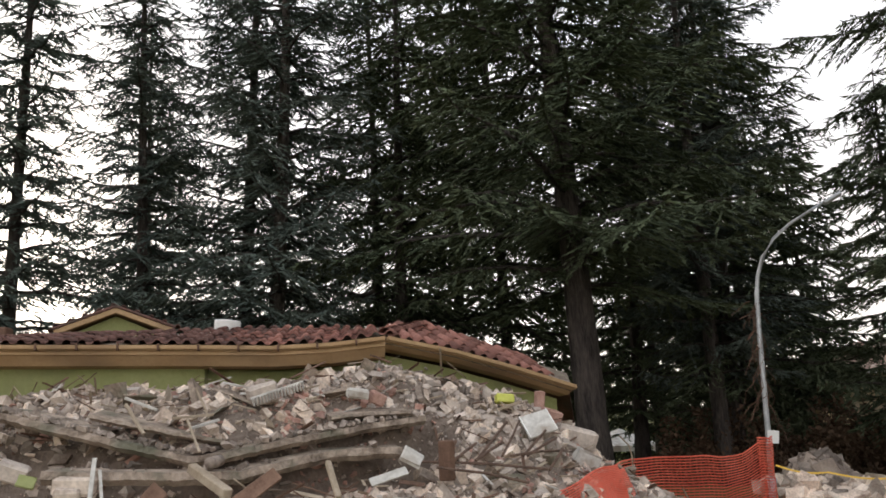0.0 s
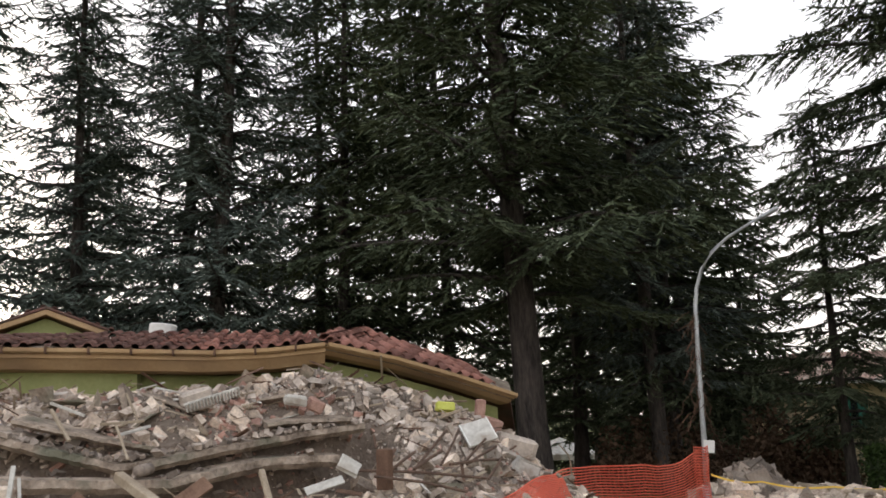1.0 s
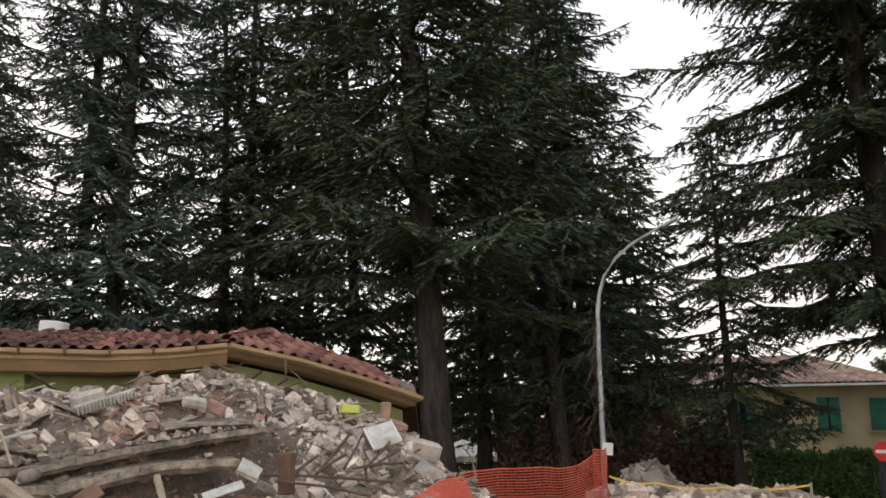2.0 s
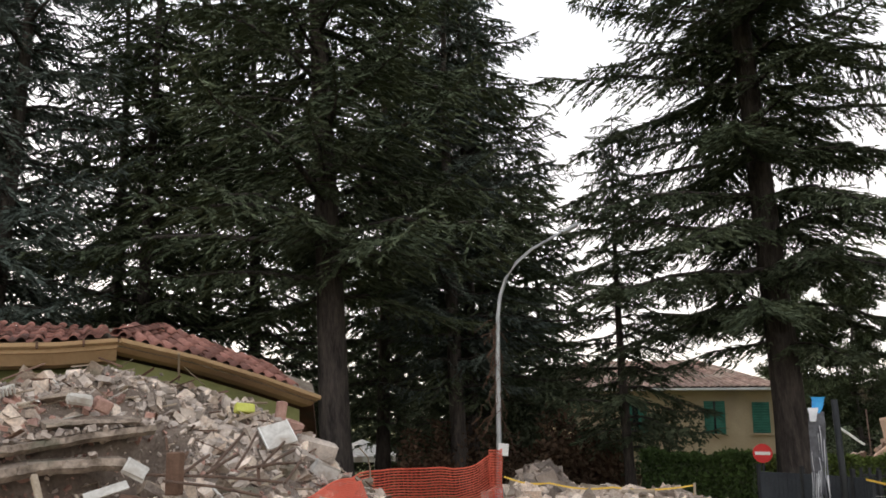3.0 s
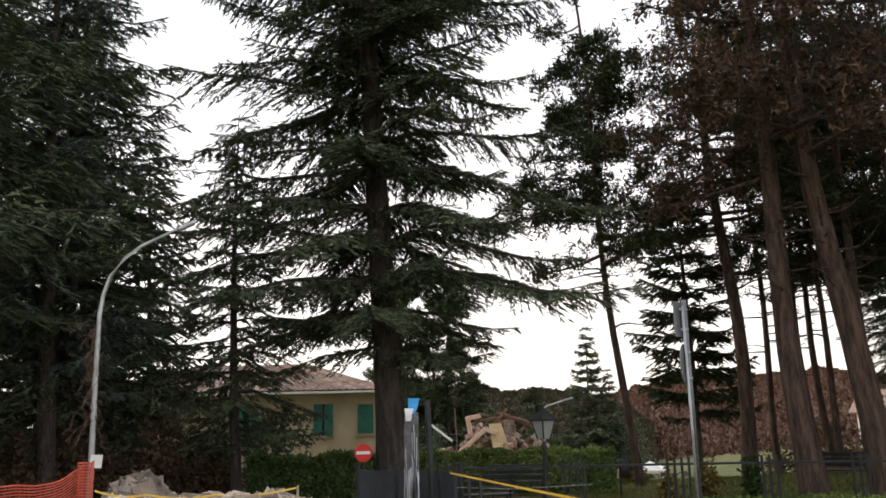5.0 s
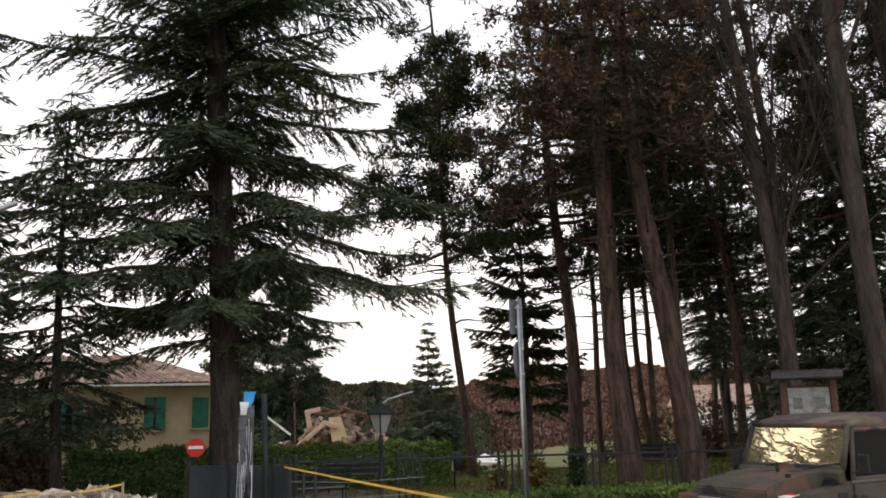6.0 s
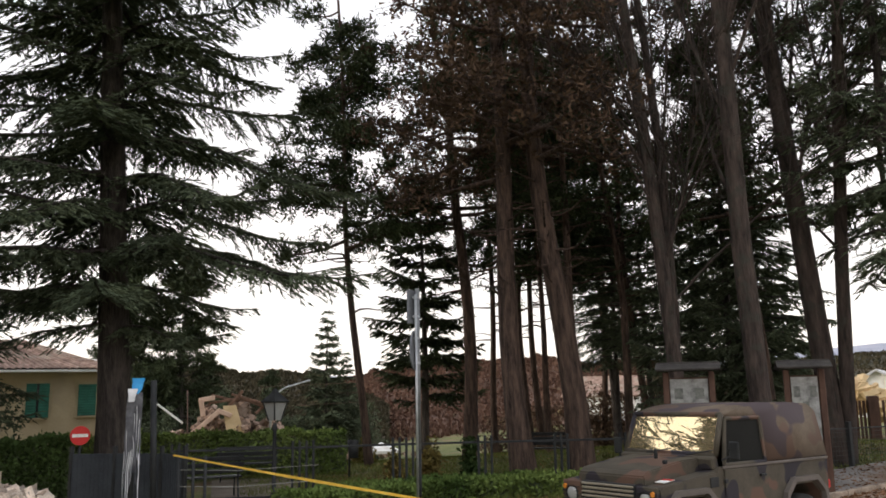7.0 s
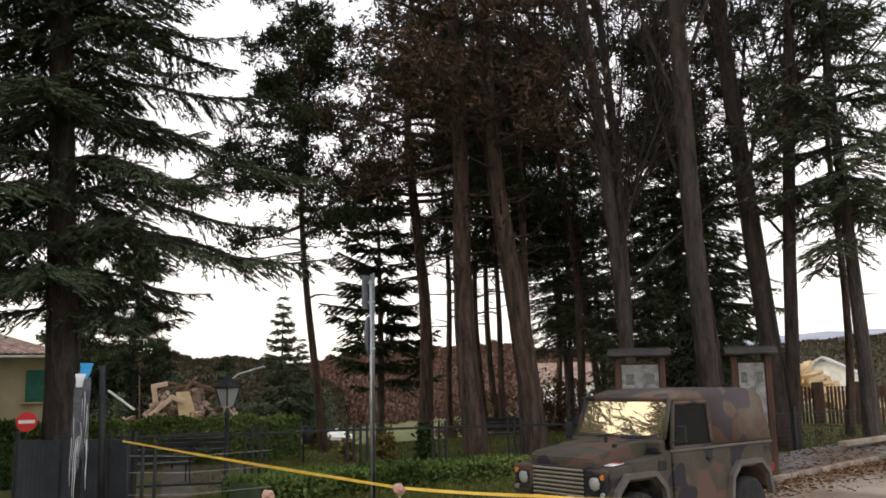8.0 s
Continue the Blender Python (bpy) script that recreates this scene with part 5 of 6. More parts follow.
def shuttered(parent, x, z, w, h, shut):
    win = part("window", box_bm((w, 0.08, h), pose(x, 0.0, z), 0.01), M_GLASSD, parent)
    part("window_sill", box_bm((w + 0.3, 0.16, 0.07), pose(x, 0.05, z - h / 2 - 0.05), 0.01), M_STUCCO, win)
    for s in (-1, 1):
        bm = bmesh.new()
        lw = w / 2 if shut else 0.42
        cx = x + s * (w / 4 if shut else w / 2 + 0.05)
        add_box(bm, (lw, 0.05, h), pose(cx, 0.075, z), 0.008)
        for k in range(12):
            add_box(bm, (lw - 0.1, 0.03, 0.05), pose(cx, 0.105, z - h / 2 + (k + 0.5) * h / 12, 25))
        part("shutter", bm, M_SHUT, win, "green slatted shutter")


shuttered(hx, 2.65, 5.15, 0.42, 1.5, False)
shuttered(hx, 0.62, 5.15, 0.75, 1.4, True)
shuttered(hx, 6.3, 5.15, 0.6, 1.5, False)
shuttered(hx, 2.65, 1.8, 0.6, 1.5, True)


# ---- hedges
def hedge(name, line, depth, height, z0, label, seed, n=2600, material=M_HEDGE):
    """A clipped hedge: a dark core and a skin of many leaves."""
    rng = np.random.default_rng(seed)
    line = np.array(line, float)
    L = np.concatenate([[0], np.cumsum(np.linalg.norm(np.diff(line, axis=0), axis=1))])
    n = int(n * L[-1])
    d = rng.uniform(0, L[-1], n)
    p = np.stack([np.interp(d, L, line[:, 0]), np.interp(d, L, line[:, 1])], 1)
    k = np.minimum(np.searchsorted(L, d, side="right") - 1, len(line) - 2)
    t = (line[k + 1] - line[k]) / np.linalg.norm(line[k + 1] - line[k], axis=1)[:, None]
    nn = np.stack([t[:, 1], -t[:, 0]], 1)
    per = rng.uniform(0, 2 * height + depth, n)
    out = np.where(per < height, depth / 2, np.where(per < height + depth, depth / 2 - (per - height), -depth / 2))
    z = np.where(per < height, per, np.where(per < height + depth, height, 2 * height + depth - per))
    lump = 0.06 * np.sin(d * 3.1 + seed) + 0.05 * np.sin(d * 7.3) + rng.normal(0, 0.045, n)
    pos = np.concatenate([p + nn * (out * (1 + lump))[:, None], (z0 + z * (1 + lump * 0.6))[:, None]], 1)
    v, q = leaf_quads(pos, rng.normal(0, 1, (n, 3)), 0.1, 0.03, rng)
    h = empty(name, Matrix(), label, "hedge")
    mesh_ob("leaves", v, q, material, h)
    sweep("core", [(a, b, z0) for a, b in line], [(depth * 0.38, -0.2), (depth * 0.38, height * 0.9), (-depth * 0.38, height * 0.9), (-depth * 0.38, -0.2)], M_FIR, h, "dark twiggy inside of the hedge")
    return h


hedge("hedge", [(8.46, 19.33), (9.63, 18.63), (10.56, 18.05)], 1.1, 1.32, -0.1, "dense dark green clipped hedge by the gate", 1, 5200)
hedge("hedge", [(12.40, 21.85), (14.32, 20.40), (16.13, 19.05), (18.45, 17.08)], 1.0, 1.2, -0.1, "long bright green clipped hedge", 2, 3200, leafy("bright_hedge_leaves", (0.06, 0.1, 0.026), (0.19, 0.25, 0.07)))
hedge("low_hedge", [(10.8, 11.2), (12.3, 10.9), (13.7, 10.7), (14.55, 10.2), (16.9, 8.4)], 1.3, 0.36, 0, "low clipped hedge along the park fence", 3, 2400, leafy("low_hedge_leaves", (0.05, 0.085, 0.022), (0.17, 0.22, 0.06)))

# ---- no-entry sign
M_RED = mat("sign_red", (0.5, 0.02, 0.02), (0.6, 0.035, 0.03), rough=0.4, bump=0, scale=3)
sg = empty("no_entry_sign", pose(10.14, 16.96, -0.13, 0, 0, -31), "round red no-entry sign with a white bar", "road sign")
tube("post", [(0, 0.04, -0.2), (0, 0.04, 1.5)], 0.025, M_BLACK, sg)
v, q = tube_arrays([(0, 0, 1.5), (0, -0.02, 1.5)], 0.2, 28)
mesh_ob("disc", v, q.tolist() + [list(range(28)), list(range(28, 56))[::-1]], M_RED, sg)
part("bar", box_bm((0.31, 0.012, 0.068), pose(0, -0.026, 1.5), 0.002), M_WHITE, sg, "white bar")

# ---- dark screen fence by the gate, wrapped post, banner
M_SCREEN = mat("dark_screen", (0.022, 0.025, 0.03), (0.05, 0.055, 0.062), scale=2, fine=30, rough=0.8, bump=0.2)
scr = empty("screen_fence", Matrix(), "dark grey screened metal fence panels", "fence")
sp = [(7.81, 13.24), (8.16, 12.56), (8.50, 11.79), (8.65, 11.40)]
for i in range(3):
    a, b = Vector((*sp[i], 0)), Vector((*sp[i + 1], 0))
    m = Matrix.Translation((a + b) / 2 + Vector((0, 0, 0.62))) @ (b - a).to_track_quat("X", "Z").to_matrix().to_4x4()
    bm = box_bm(((b - a).length - 0.05, 0.02, 1.22), m, 0.004)
    pan = part("screen", bm, M_SCREEN, scr)
    for k in range(10):
        part("rib", box_bm((0.02, 0.035, 1.2), m @ pose(-(b - a).length / 2 + (k + 0.5) * (b - a).length / 10, 0, 0)), M_SCREEN, pan)
for x, y in sp:
    part("post", box_bm((0.06, 0.06, 1.4), pose(x, y, 0.65), 0.006), M_BLACK, scr)
tagged(tube("dark_post", [(8.30, 11.65, -0.27), (8.23, 11.70, 2.38)], 0.05, M_BLACK), "plain black metal post beside the fence", "post")
M_BLUE = mat("blue_plastic", (0.02, 0.22, 0.55), (0.05, 0.38, 0.72), rough=0.35, bump=0.2)
M_PLAST = mat("torn_plastic", (0.05, 0.05, 0.06), (0.16, 0.16, 0.18), scale=6, fine=30, rough=0.3, bump=0.4, spec=0.5)
M_PLASTW = mat("white_plastic", (0.6, 0.6, 0.63), (0.8, 0.8, 0.82), scale=6, fine=30, rough=0.3, bump=0.4)
ban = empty("torn_banner", pose(7.78, 11.53, -0.25, 0, 0, -35), "post wrapped in torn blue, grey and white plastic sheet", "banner")
tube("post", [(0, 0.06, -0.1), (0, 0.06, 2.6)], 0.045, M_BLACK, ban)
rg = random.Random(12)


def strip(name, x, z0, z1, w, material, dy):
    v, f, n = [], [], 12
    for i in range(n + 1):
        z = z0 + (z1 - z0) * i / n
        o = 0.035 * noise.noise((x * 9, z * 2.5, dy * 30))
        y = -dy + 0.03 * noise.noise((x * 7, z * 4, 3))
        ww = w * (1 - 0.5 * (i / n) ** 2) * (0.8 + 0.4 * noise.noise((x, z * 6, 1)))
        v += [(x + o - ww / 2, y, z), (x + o + ww / 2, y + 0.015, z), (x + o + ww / 2, y + 0.019, z), (x + o - ww / 2, y + 0.004, z)]
    for i in range(n):
        for j in range(4):
            a, b = 4 * i + j, 4 * i + (j + 1) % 4
            f.append((a, b, b + 4, a + 4))
    return mesh_ob(name, v, f, material, ban)


strip("blue_sheet", 0.03, 2.66, 2.42, 0.24, M_BLUE, 0.03)
strip("white_sheet", -0.03, 2.5, 2.3, 0.18, M_PLASTW, 0.05)
for i in range(9):
    strip("plastic_strip", -0.09 + i * 0.024, 2.45 - rg.uniform(0, 0.1), rg.uniform(0.75, 1.5), 0.05, M_PLAST, 0.02)
for i in range(10):
    z0 = rg.uniform(1.5, 2.4)
    strip("plastic_strip", -0.11 + i * 0.024, z0, z0 - rg.uniform(0.25, 0.9), rg.uniform(0.008, 0.02), M_PLASTW, 0.045)

# ---- park fence: posts in clusters, level rails, thin bars
fence_pts = [(10.49, 14.34), (12.23, 12.78), (13.87, 11.51), (15.20, 10.26), (16.29, 9.02), (17.29, 7.97), (17.06, 6.55)]
for i in range(len(fence_pts) - 1):
    a, b = Vector((*fence_pts[i], 0)), Vector((*fence_pts[i + 1], 0))
    L = (b - a).length
    m = Matrix.Translation(a) @ (b - a).to_track_quat("X", "Z").to_matrix().to_4x4()
    fp = empty("fence_panel", m, "black iron park fence panel with clustered posts", "fence", "park fence")
    for k in range(4 if i in (1, 2) else 3):
        part("post", box_bm((0.05, 0.05, 1.24), pose(0.04 + k * 0.14, 0, 0.6), 0.006), M_BLACK, fp)
    for z in (1.08, 0.14):
        part("rail", box_bm((L, 0.035, 0.045), pose(L / 2, 0, z), 0.004), M_BLACK, fp)
# gate bars nearer the screen, laced with tape
M_GALVC = mat("dull_cord", (0.2, 0.19, 0.175), (0.36, 0.35, 0.33), rough=0.7, bump=0)
gate = empty("metal_gate", pose(8.41, 11.23, -0.20, 0, 0, -38), "black tubular barrier at the park entrance", "gate")
for k, x in enumerate((0.0, 0.22, 0.4)):
    tube("post", [(x, 0, -0.05), (x, 0, 1.4)], 0.025, M_BLACK, gate, sides=8)
for z in (0.62, 0.95, 1.2):
    tube("cord", [(0, 0, z), (0.9, 0.08, z - 0.05), (2.2, 0.25, z - 0.02)], 0.005, M_GALVC, gate, sides=5)
tape("barrier_tape", [(8.31, 11.24, 1.23), (6.56, 4.71, 1.07), (7.43, 3.72, 0.95), (8.44, 2.77, 0.84)], "yellow barrier tape strung across the park entrance", 0.032, 0.01)
for x, y, z in ((6.56, 4.71, 1.06), (5.77, 5.60, 1.04)):
    st = empty("barrier_stake", pose(x, y, 0), "thin stake with an orange cloth knot on top", "stake")
    tube("stick", [(0, 0, 0), (0.01, 0, z)], 0.015, M_WOOD, st, sides=6)
    bm = bmesh.new()
    bmesh.ops.create_icosphere(bm, subdivisions=2, radius=0.055, matrix=pose(0, 0, z))
    for v in bm.verts:
        v.co += Vector(v.co - Vector((0, 0, z))) * 0.5 * noise.noise(v.co * 25)
    part("knot", bm, M_BRICK, st, "faded orange cloth knot")

# ---- lantern in the park
lan = empty("park_lantern", pose(11.52, 12.48, -0.11), "black iron park lantern with frosted panes", "street lamp")
tube("pole", [(0, 0, -0.05), (0, 0, 0.35), (0, 0, 0.4), (0, 0, 1.55), (0, 0, 1.6), (0, 0, 1.72)], [0.09, 0.075, 0.045, 0.036, 0.06, 0.03], M_BLACK, lan, sides=12)
M_FROST = mat("frosted_pane", (0.2, 0.2, 0.19), (0.32, 0.32, 0.31), rough=0.4, bump=0.05, scale=3)
w0, w1, zb, zt = 0.085, 0.165, 1.76, 2.12
for k in range(4):
    c, s = math.cos(k * math.pi / 2), math.sin(k * math.pi / 2)
    rot = lambda x, y, z: (x * c - y * s, x * s + y * c, z)
    mesh_ob("pane", [rot(-w0, -w0, zb), rot(w0, -w0, zb), rot(w1, -w1, zt), rot(-w1, -w1, zt), rot(-w0, -w0 + 0.006, zb), rot(w0, -w0 + 0.006, zb), rot(w1, -w1 + 0.006, zt), rot(-w1, -w1 + 0.006, zt)],
            [(0, 1, 2, 3), (7, 6, 5, 4), (0, 4, 5, 1), (1, 5, 6, 2), (2, 6, 7, 3), (3, 7, 4, 0)], M_FROST, lan)
    tube("frame_bar", [rot(-w0, -w0, zb), rot(-w1, -w1, zt)], 0.016, M_BLACK, lan, sides=6)
    tube("frame_bar", [rot(-w1 - 0.02, -w1 - 0.02, zt), rot(w1 + 0.02, -w1 - 0.02, zt)], 0.02, M_BLACK, lan, sides=6)
mesh_ob("cap", [(-0.2, -0.2, zt), (0.2, -0.2, zt), (0.2, 0.2, zt), (-0.2, 0.2, zt), (-0.07, -0.07, zt + 0.15), (0.07, -0.07, zt + 0.15), (0.07, 0.07, zt + 0.15), (-0.07, 0.07, zt + 0.15), (0, 0, zt + 0.27)],
        [(0, 1, 5, 4), (1, 2, 6, 5), (2, 3, 7, 6), (3, 0, 4, 7), (4, 5, 8), (5, 6, 8), (6, 7, 8), (7, 4, 8), (3, 2, 1, 0)], M_BLACK, lan, "black pyramid cap")
lamp2 = empty("street_lamp", pose(30.2, 33.24, ground_z(30.7, 33) - 0.35), "far grey street lamp with a curved arm", "street lamp")
tube("pole", [(0, 0, 0), (0, 0, 4.2), (0.1, -0.1, 4.7), (0.5, -0.5, 5.1), (1.1, -1.1, 5.35)], [0.07, 0.06, 0.05, 0.045, 0.04], M_GALV, lamp2)
part("lamp_head", box_bm((0.5, 0.16, 0.1), pose(1.25, -1.25, 5.4, 0, -14, -45), 0.03), M_GALV, lamp2, "pale lamp head")

# ---- signpost seen from its edge
M_PLATE = mat("plate_back", (0.1, 0.105, 0.115), (0.18, 0.185, 0.2), rough=0.5, bump=0.05)
M_GALVD = mat("dull_steel", (0.16, 0.165, 0.17), (0.3, 0.305, 0.31), scale=3, fine=30, rough=0.6, metal=0.5, bump=0.1)
spost = empty("signpost", pose(12.26, 9.51, -0.09, 0, 0, 103), "galvanised signpost with plates turned edge-on", "road sign")
tube("pole", [(0, 0, 1.2), (0, 0, 4.12)], 0.042, M_GALVD, spost, sides=12)
tube("pole", [(0, 0, -0.05), (0, 0, 1.22)], 0.045, M_BLACK, spost, "dark lower length of the pole", sides=12)
tube("pole", [(-0.01, 0.09, -0.05), (-0.01, 0.09, 4.0)], 0.025, M_GALV, spost, sides=8)
part("sign_plate", box_bm((0.022, 0.36, 0.62), pose(0.07, 0.02, 3.78, 0, 0, -14), 0.004), M_PLATE, spost)
v, q = tube_arrays([(0.055, 0, 2.98), (0.08, 0.006, 2.98)], 0.36, 28)
mesh_ob("sign_plate", v, q.tolist() + [list(range(28)), list(range(28, 56))[::-1]], M_PLATE, spost)
for z in (3.95, 3.6, 3.2, 2.75):
    part("clamp", box_bm((0.1, 0.13, 0.04), pose(0.01, 0.02, z), 0.004), M_GALV, spost)


# ---- notice boards with little roofs
M_PAPER = mat("map_print", (0.14, 0.14, 0.135), (0.36, 0.36, 0.345), scale=7, fine=40, rough=0.5, bump=0, stain=(0.36, 0.37, 0.33))
M_PHOTO = mat("photo_print", (0.08, 0.085, 0.08), (0.2, 0.2, 0.18), scale=12, fine=50, rough=0.5, bump=0)
M_SHINGLE = mat("grey_shingle", (0.03, 0.027, 0.025), (0.07, 0.062, 0.056), scale=4, fine=30, rough=0.9, bump=0.5)


M_BOARDW = mat("dark_stained_wood", (0.05, 0.026, 0.018), (0.11, 0.06, 0.042), scale=5, fine=45, rough=0.75, bump=0.4, upright=0.25)


def notice_board(x, y, turn, w):
    nb = empty("notice_board", pose(x, y, 0, 0, 0, turn), "wooden notice board with a small pitched roof and prints", "notice board", "notice boards")
    for s in (-1, 1):
        part("post", box_bm((0.11, 0.11, 2.45), pose(s * w / 2, 0, 1.2), 0.012), M_BOARDW, nb)
    part("backboard", box_bm((w - 0.11, 0.04, 1.2), pose(0, 0.02, 1.72), 0.006), M_BOARDW, nb)
    pr = part("print", box_bm((w - 0.14, 0.012, 1.14), pose(0, -0.012, 1.72), 0.002), M_PAPER, nb, "faded grey map print")
    for k in range(3):
        part("photo", box_bm((w * 0.19, 0.006, 0.2), pose((k - 1) * w * 0.23, -0.022, 2.02 - 0.28 * (k % 2)), 0.001), M_PHOTO, pr, "dark small picture")
        part("text_bar", box_bm((w * 0.5, 0.006, 0.02), pose(0.0, -0.022, 1.52 - 0.07 * k), 0.001), M_BLACK, pr, "line of dark print")
    for s in (-1, 1):
        part("roof_slope", box_bm((w + 0.34, 0.34, 0.035), pose(0, s * 0.13, 2.52, -s * 22), 0.006), M_SHINGLE, nb, "dark shingled slope")
    part("ridge_cap", box_bm((w + 0.3, 0.07, 0.05), pose(0, 0, 2.58), 0.01), M_SHINGLE, nb)
    return nb


notice_board(15.55, 5.68, -71, 0.82)
notice_board(16.63, 3.90, -70, 0.6)

# ---- road, kerb and pavement by the boards
M_ROAD = mat("dirty_asphalt", (0.25, 0.192, 0.143), (0.46, 0.365, 0.28), scale=0.8, fine=18, rough=0.9, bump=0.5, stain=(0.16, 0.1, 0.065))
M_PAVE = mat("pavement", (0.14, 0.13, 0.12), (0.26, 0.24, 0.22), scale=1.2, fine=20, rough=0.9, bump=0.3, stain=(0.15, 0.1, 0.07))
k0, k1 = Vector((11.30, 5.63, -0.05)), Vector((33.99, -3.04, 0.81))
kd = (k1 - k0).normalized()
kn = Vector((-kd.y, kd.x, 0))
tagged(slab_between("road", (k0 - kn * 9 - kd * 16 + Vector((0, 0, 0.012)), k1 - kn * 9 + Vector((0, 0, 0.012)), k1 + Vector((0, 0, 0.012)), k0 - kd * 16 + Vector((0, 0, 0.012))), 0.05, M_ROAD), "dusty grey-brown asphalt road", "road", kind="structure")
tagged(slab_between("pavement", (k0 + Vector((0, 0, 0.085)), k1 + Vector((0, 0, 0.085)), k1 + kn * 1.9 + Vector((0, 0, 0.085)), k0 + kn * 1.9 + Vector((0, 0, 0.085))), 0.16, M_PAVE), "grey pavement with fallen brown needles", "pavement", kind="structure")
kerb = empty("kerb", Matrix(), "pale stone kerb along the pavement", "kerb", kind="structure")
for i in range(24):
    p = k0 + kd * (i + 0.5) - kn * 0.07
    part("kerb_stone", box_bm((0.98, 0.11, 0.2), Matrix.Translation(p + Vector((0, 0, 0.0))) @ kd.to_track_quat("X", "Z").to_matrix().to_4x4(), 0.012), M_CONC, kerb)
plank("timber_beam", (20.82, 3.07, 0.53), (23.04, 2.00, 0.61), 0.2, 0.11, M_WOOD, "squared pale timber beam lying on the pavement")
# brown needles and leaves blown along the kerb
rng_ = np.random.default_rng(61)
along, out = rng_.uniform(2, 21, 9000), -0.14 - np.abs(rng_.normal(0, 0.55, 9000))
out[:2500] = rng_.uniform(0.02, 1.85, 2500)
pos = np.array(k0) + along[:, None] * np.array(kd) + out[:, None] * np.array(kn)
pos[:, 2] += np.where(out > 0, 0.089, 0.016)
v, q = needle_tris(pos, rng_.normal(0, 1, pos.shape) * (1, 1, 0.12), 0.08, 0.03, rng_)
tagged(mesh_ob("fallen_leaves", v, q, leafy("kerb_leaf", (0.1, 0.05, 0.028), (0.22, 0.12, 0.065))), "dry brown needles and leaves along the kerb", "leaves", kind="stuff")
# wire fence behind the pavement
wf = [(17.06, 6.55), (18.67, 5.32), (21.00, 4.11), (23.82, 2.82), (27.87, 1.05)]
for i in range(4):
    a, b = Vector((*wf[i], 0)), Vector((*wf[i + 1], 0))
    L = (b - a).length
    m = Matrix.Translation(a) @ (b - a).to_track_quat("X", "Z").to_matrix().to_4x4()
    fp = empty("wire_fence_panel", m, "dark wire mesh fence panel between black posts", "fence", "wire fence")
    part("post", box_bm((0.1, 0.1, 1.35), pose(0.05, 0, 0.66), 0.01), M_BLACK, fp)
    part("rail", box_bm((L, 0.03, 0.03), pose(L / 2, 0, 1.18), 0.004), M_BLACK, fp)
    ch = [tube_arrays([(0, 0, z), (L, 0, z)], 0.004, 3) for z in np.arange(0.1, 1.15, 0.1)]
    ch += [tube_arrays([(x, 0, 0.1), (x, 0, 1.15)], 0.004, 3) for x in np.arange(0.1, L, 0.1)]
    v, q = gather(ch)
    mesh_ob("wire_mesh", v, q, M_BLACK, fp)


# ---- the lawn: grass blades, fallen leaves, a trodden path
tagged(slab_between("park_path", ((10.6, 13.2, 0.014), (12.3, 12.3, 0.014), (16.2, 17.0, 0.014), (14.6, 18.2, 0.014)), 0.04, M_EARTH), "trodden tan earth path across the lawn", "path", kind="structure")


def strewn(name, n, far, material, length, width, upright, label, seed):
    """Blades or leaves spread over the park between two bearings."""
    rng = np.random.default_rng(seed)
    b = np.radians(rng.uniform(36, 84, n))
    d = rng.uniform(14.5 ** 0.5, far ** 0.5, n) ** 2
    x, y = d * np.sin(b), d * np.cos(b)
    z = np.array([ground_z(p, q) for p, q in zip(x, y)])
    off = (y > 18.0 - 0.78 * x) & ((x - 14) * 1.2 - (y - 15.2) > -1.2)
    pos = np.stack([x, y, z - 0.01], 1)[off]
    way = rng.normal(0, 1, (len(pos), 3)) * (1, 1, 0.15) + (0, 0, upright)
    v, q = needle_tris(pos, way, length, width, rng)
    return tagged(mesh_ob(name, v, q, material), label, "grass", kind="stuff")


strewn("grass_blades", 90000, 34, leafy("grass_blade", (0.06, 0.085, 0.018), (0.16, 0.17, 0.045)), 0.09, 0.008, 1.6, "short autumn grass of the lawn", 71)
strewn("fallen_leaves", 9000, 34, leafy("dry_leaf", (0.14, 0.08, 0.035), (0.3, 0.19, 0.09)), 0.07, 0.03, 0.15, "dry brown leaves on the lawn", 72)


# ---- benches and bin in the park
def bench(x, y, turn):
    b = empty("park_bench", pose(x, y, ground_z(x, y), 0, 0, turn), "black iron and slat park bench", "bench", "park benches")
    for k in range(4):
        part("slat", box_bm((1.5, 0.09, 0.03), pose(0, -0.2 + k * 0.12, 0.44), 0.006), M_BLACK, b)
    for k in range(3):
        part("back_slat", box_bm((1.5, 0.03, 0.09), pose(0, 0.27 + k * 0.03, 0.58 + k * 0.13, -14), 0.006), M_BLACK, b)
    for s in (-0.65, 0.65):
        tube("leg", [(s, -0.25, 0), (s, -0.2, 0.42), (s, 0.2, 0.42), (s, 0.34, 0.9)], 0.02, M_BLACK, b, sides=6)
        tube("leg", [(s, 0.3, 0), (s, 0.18, 0.42)], 0.02, M_BLACK, b, sides=6)


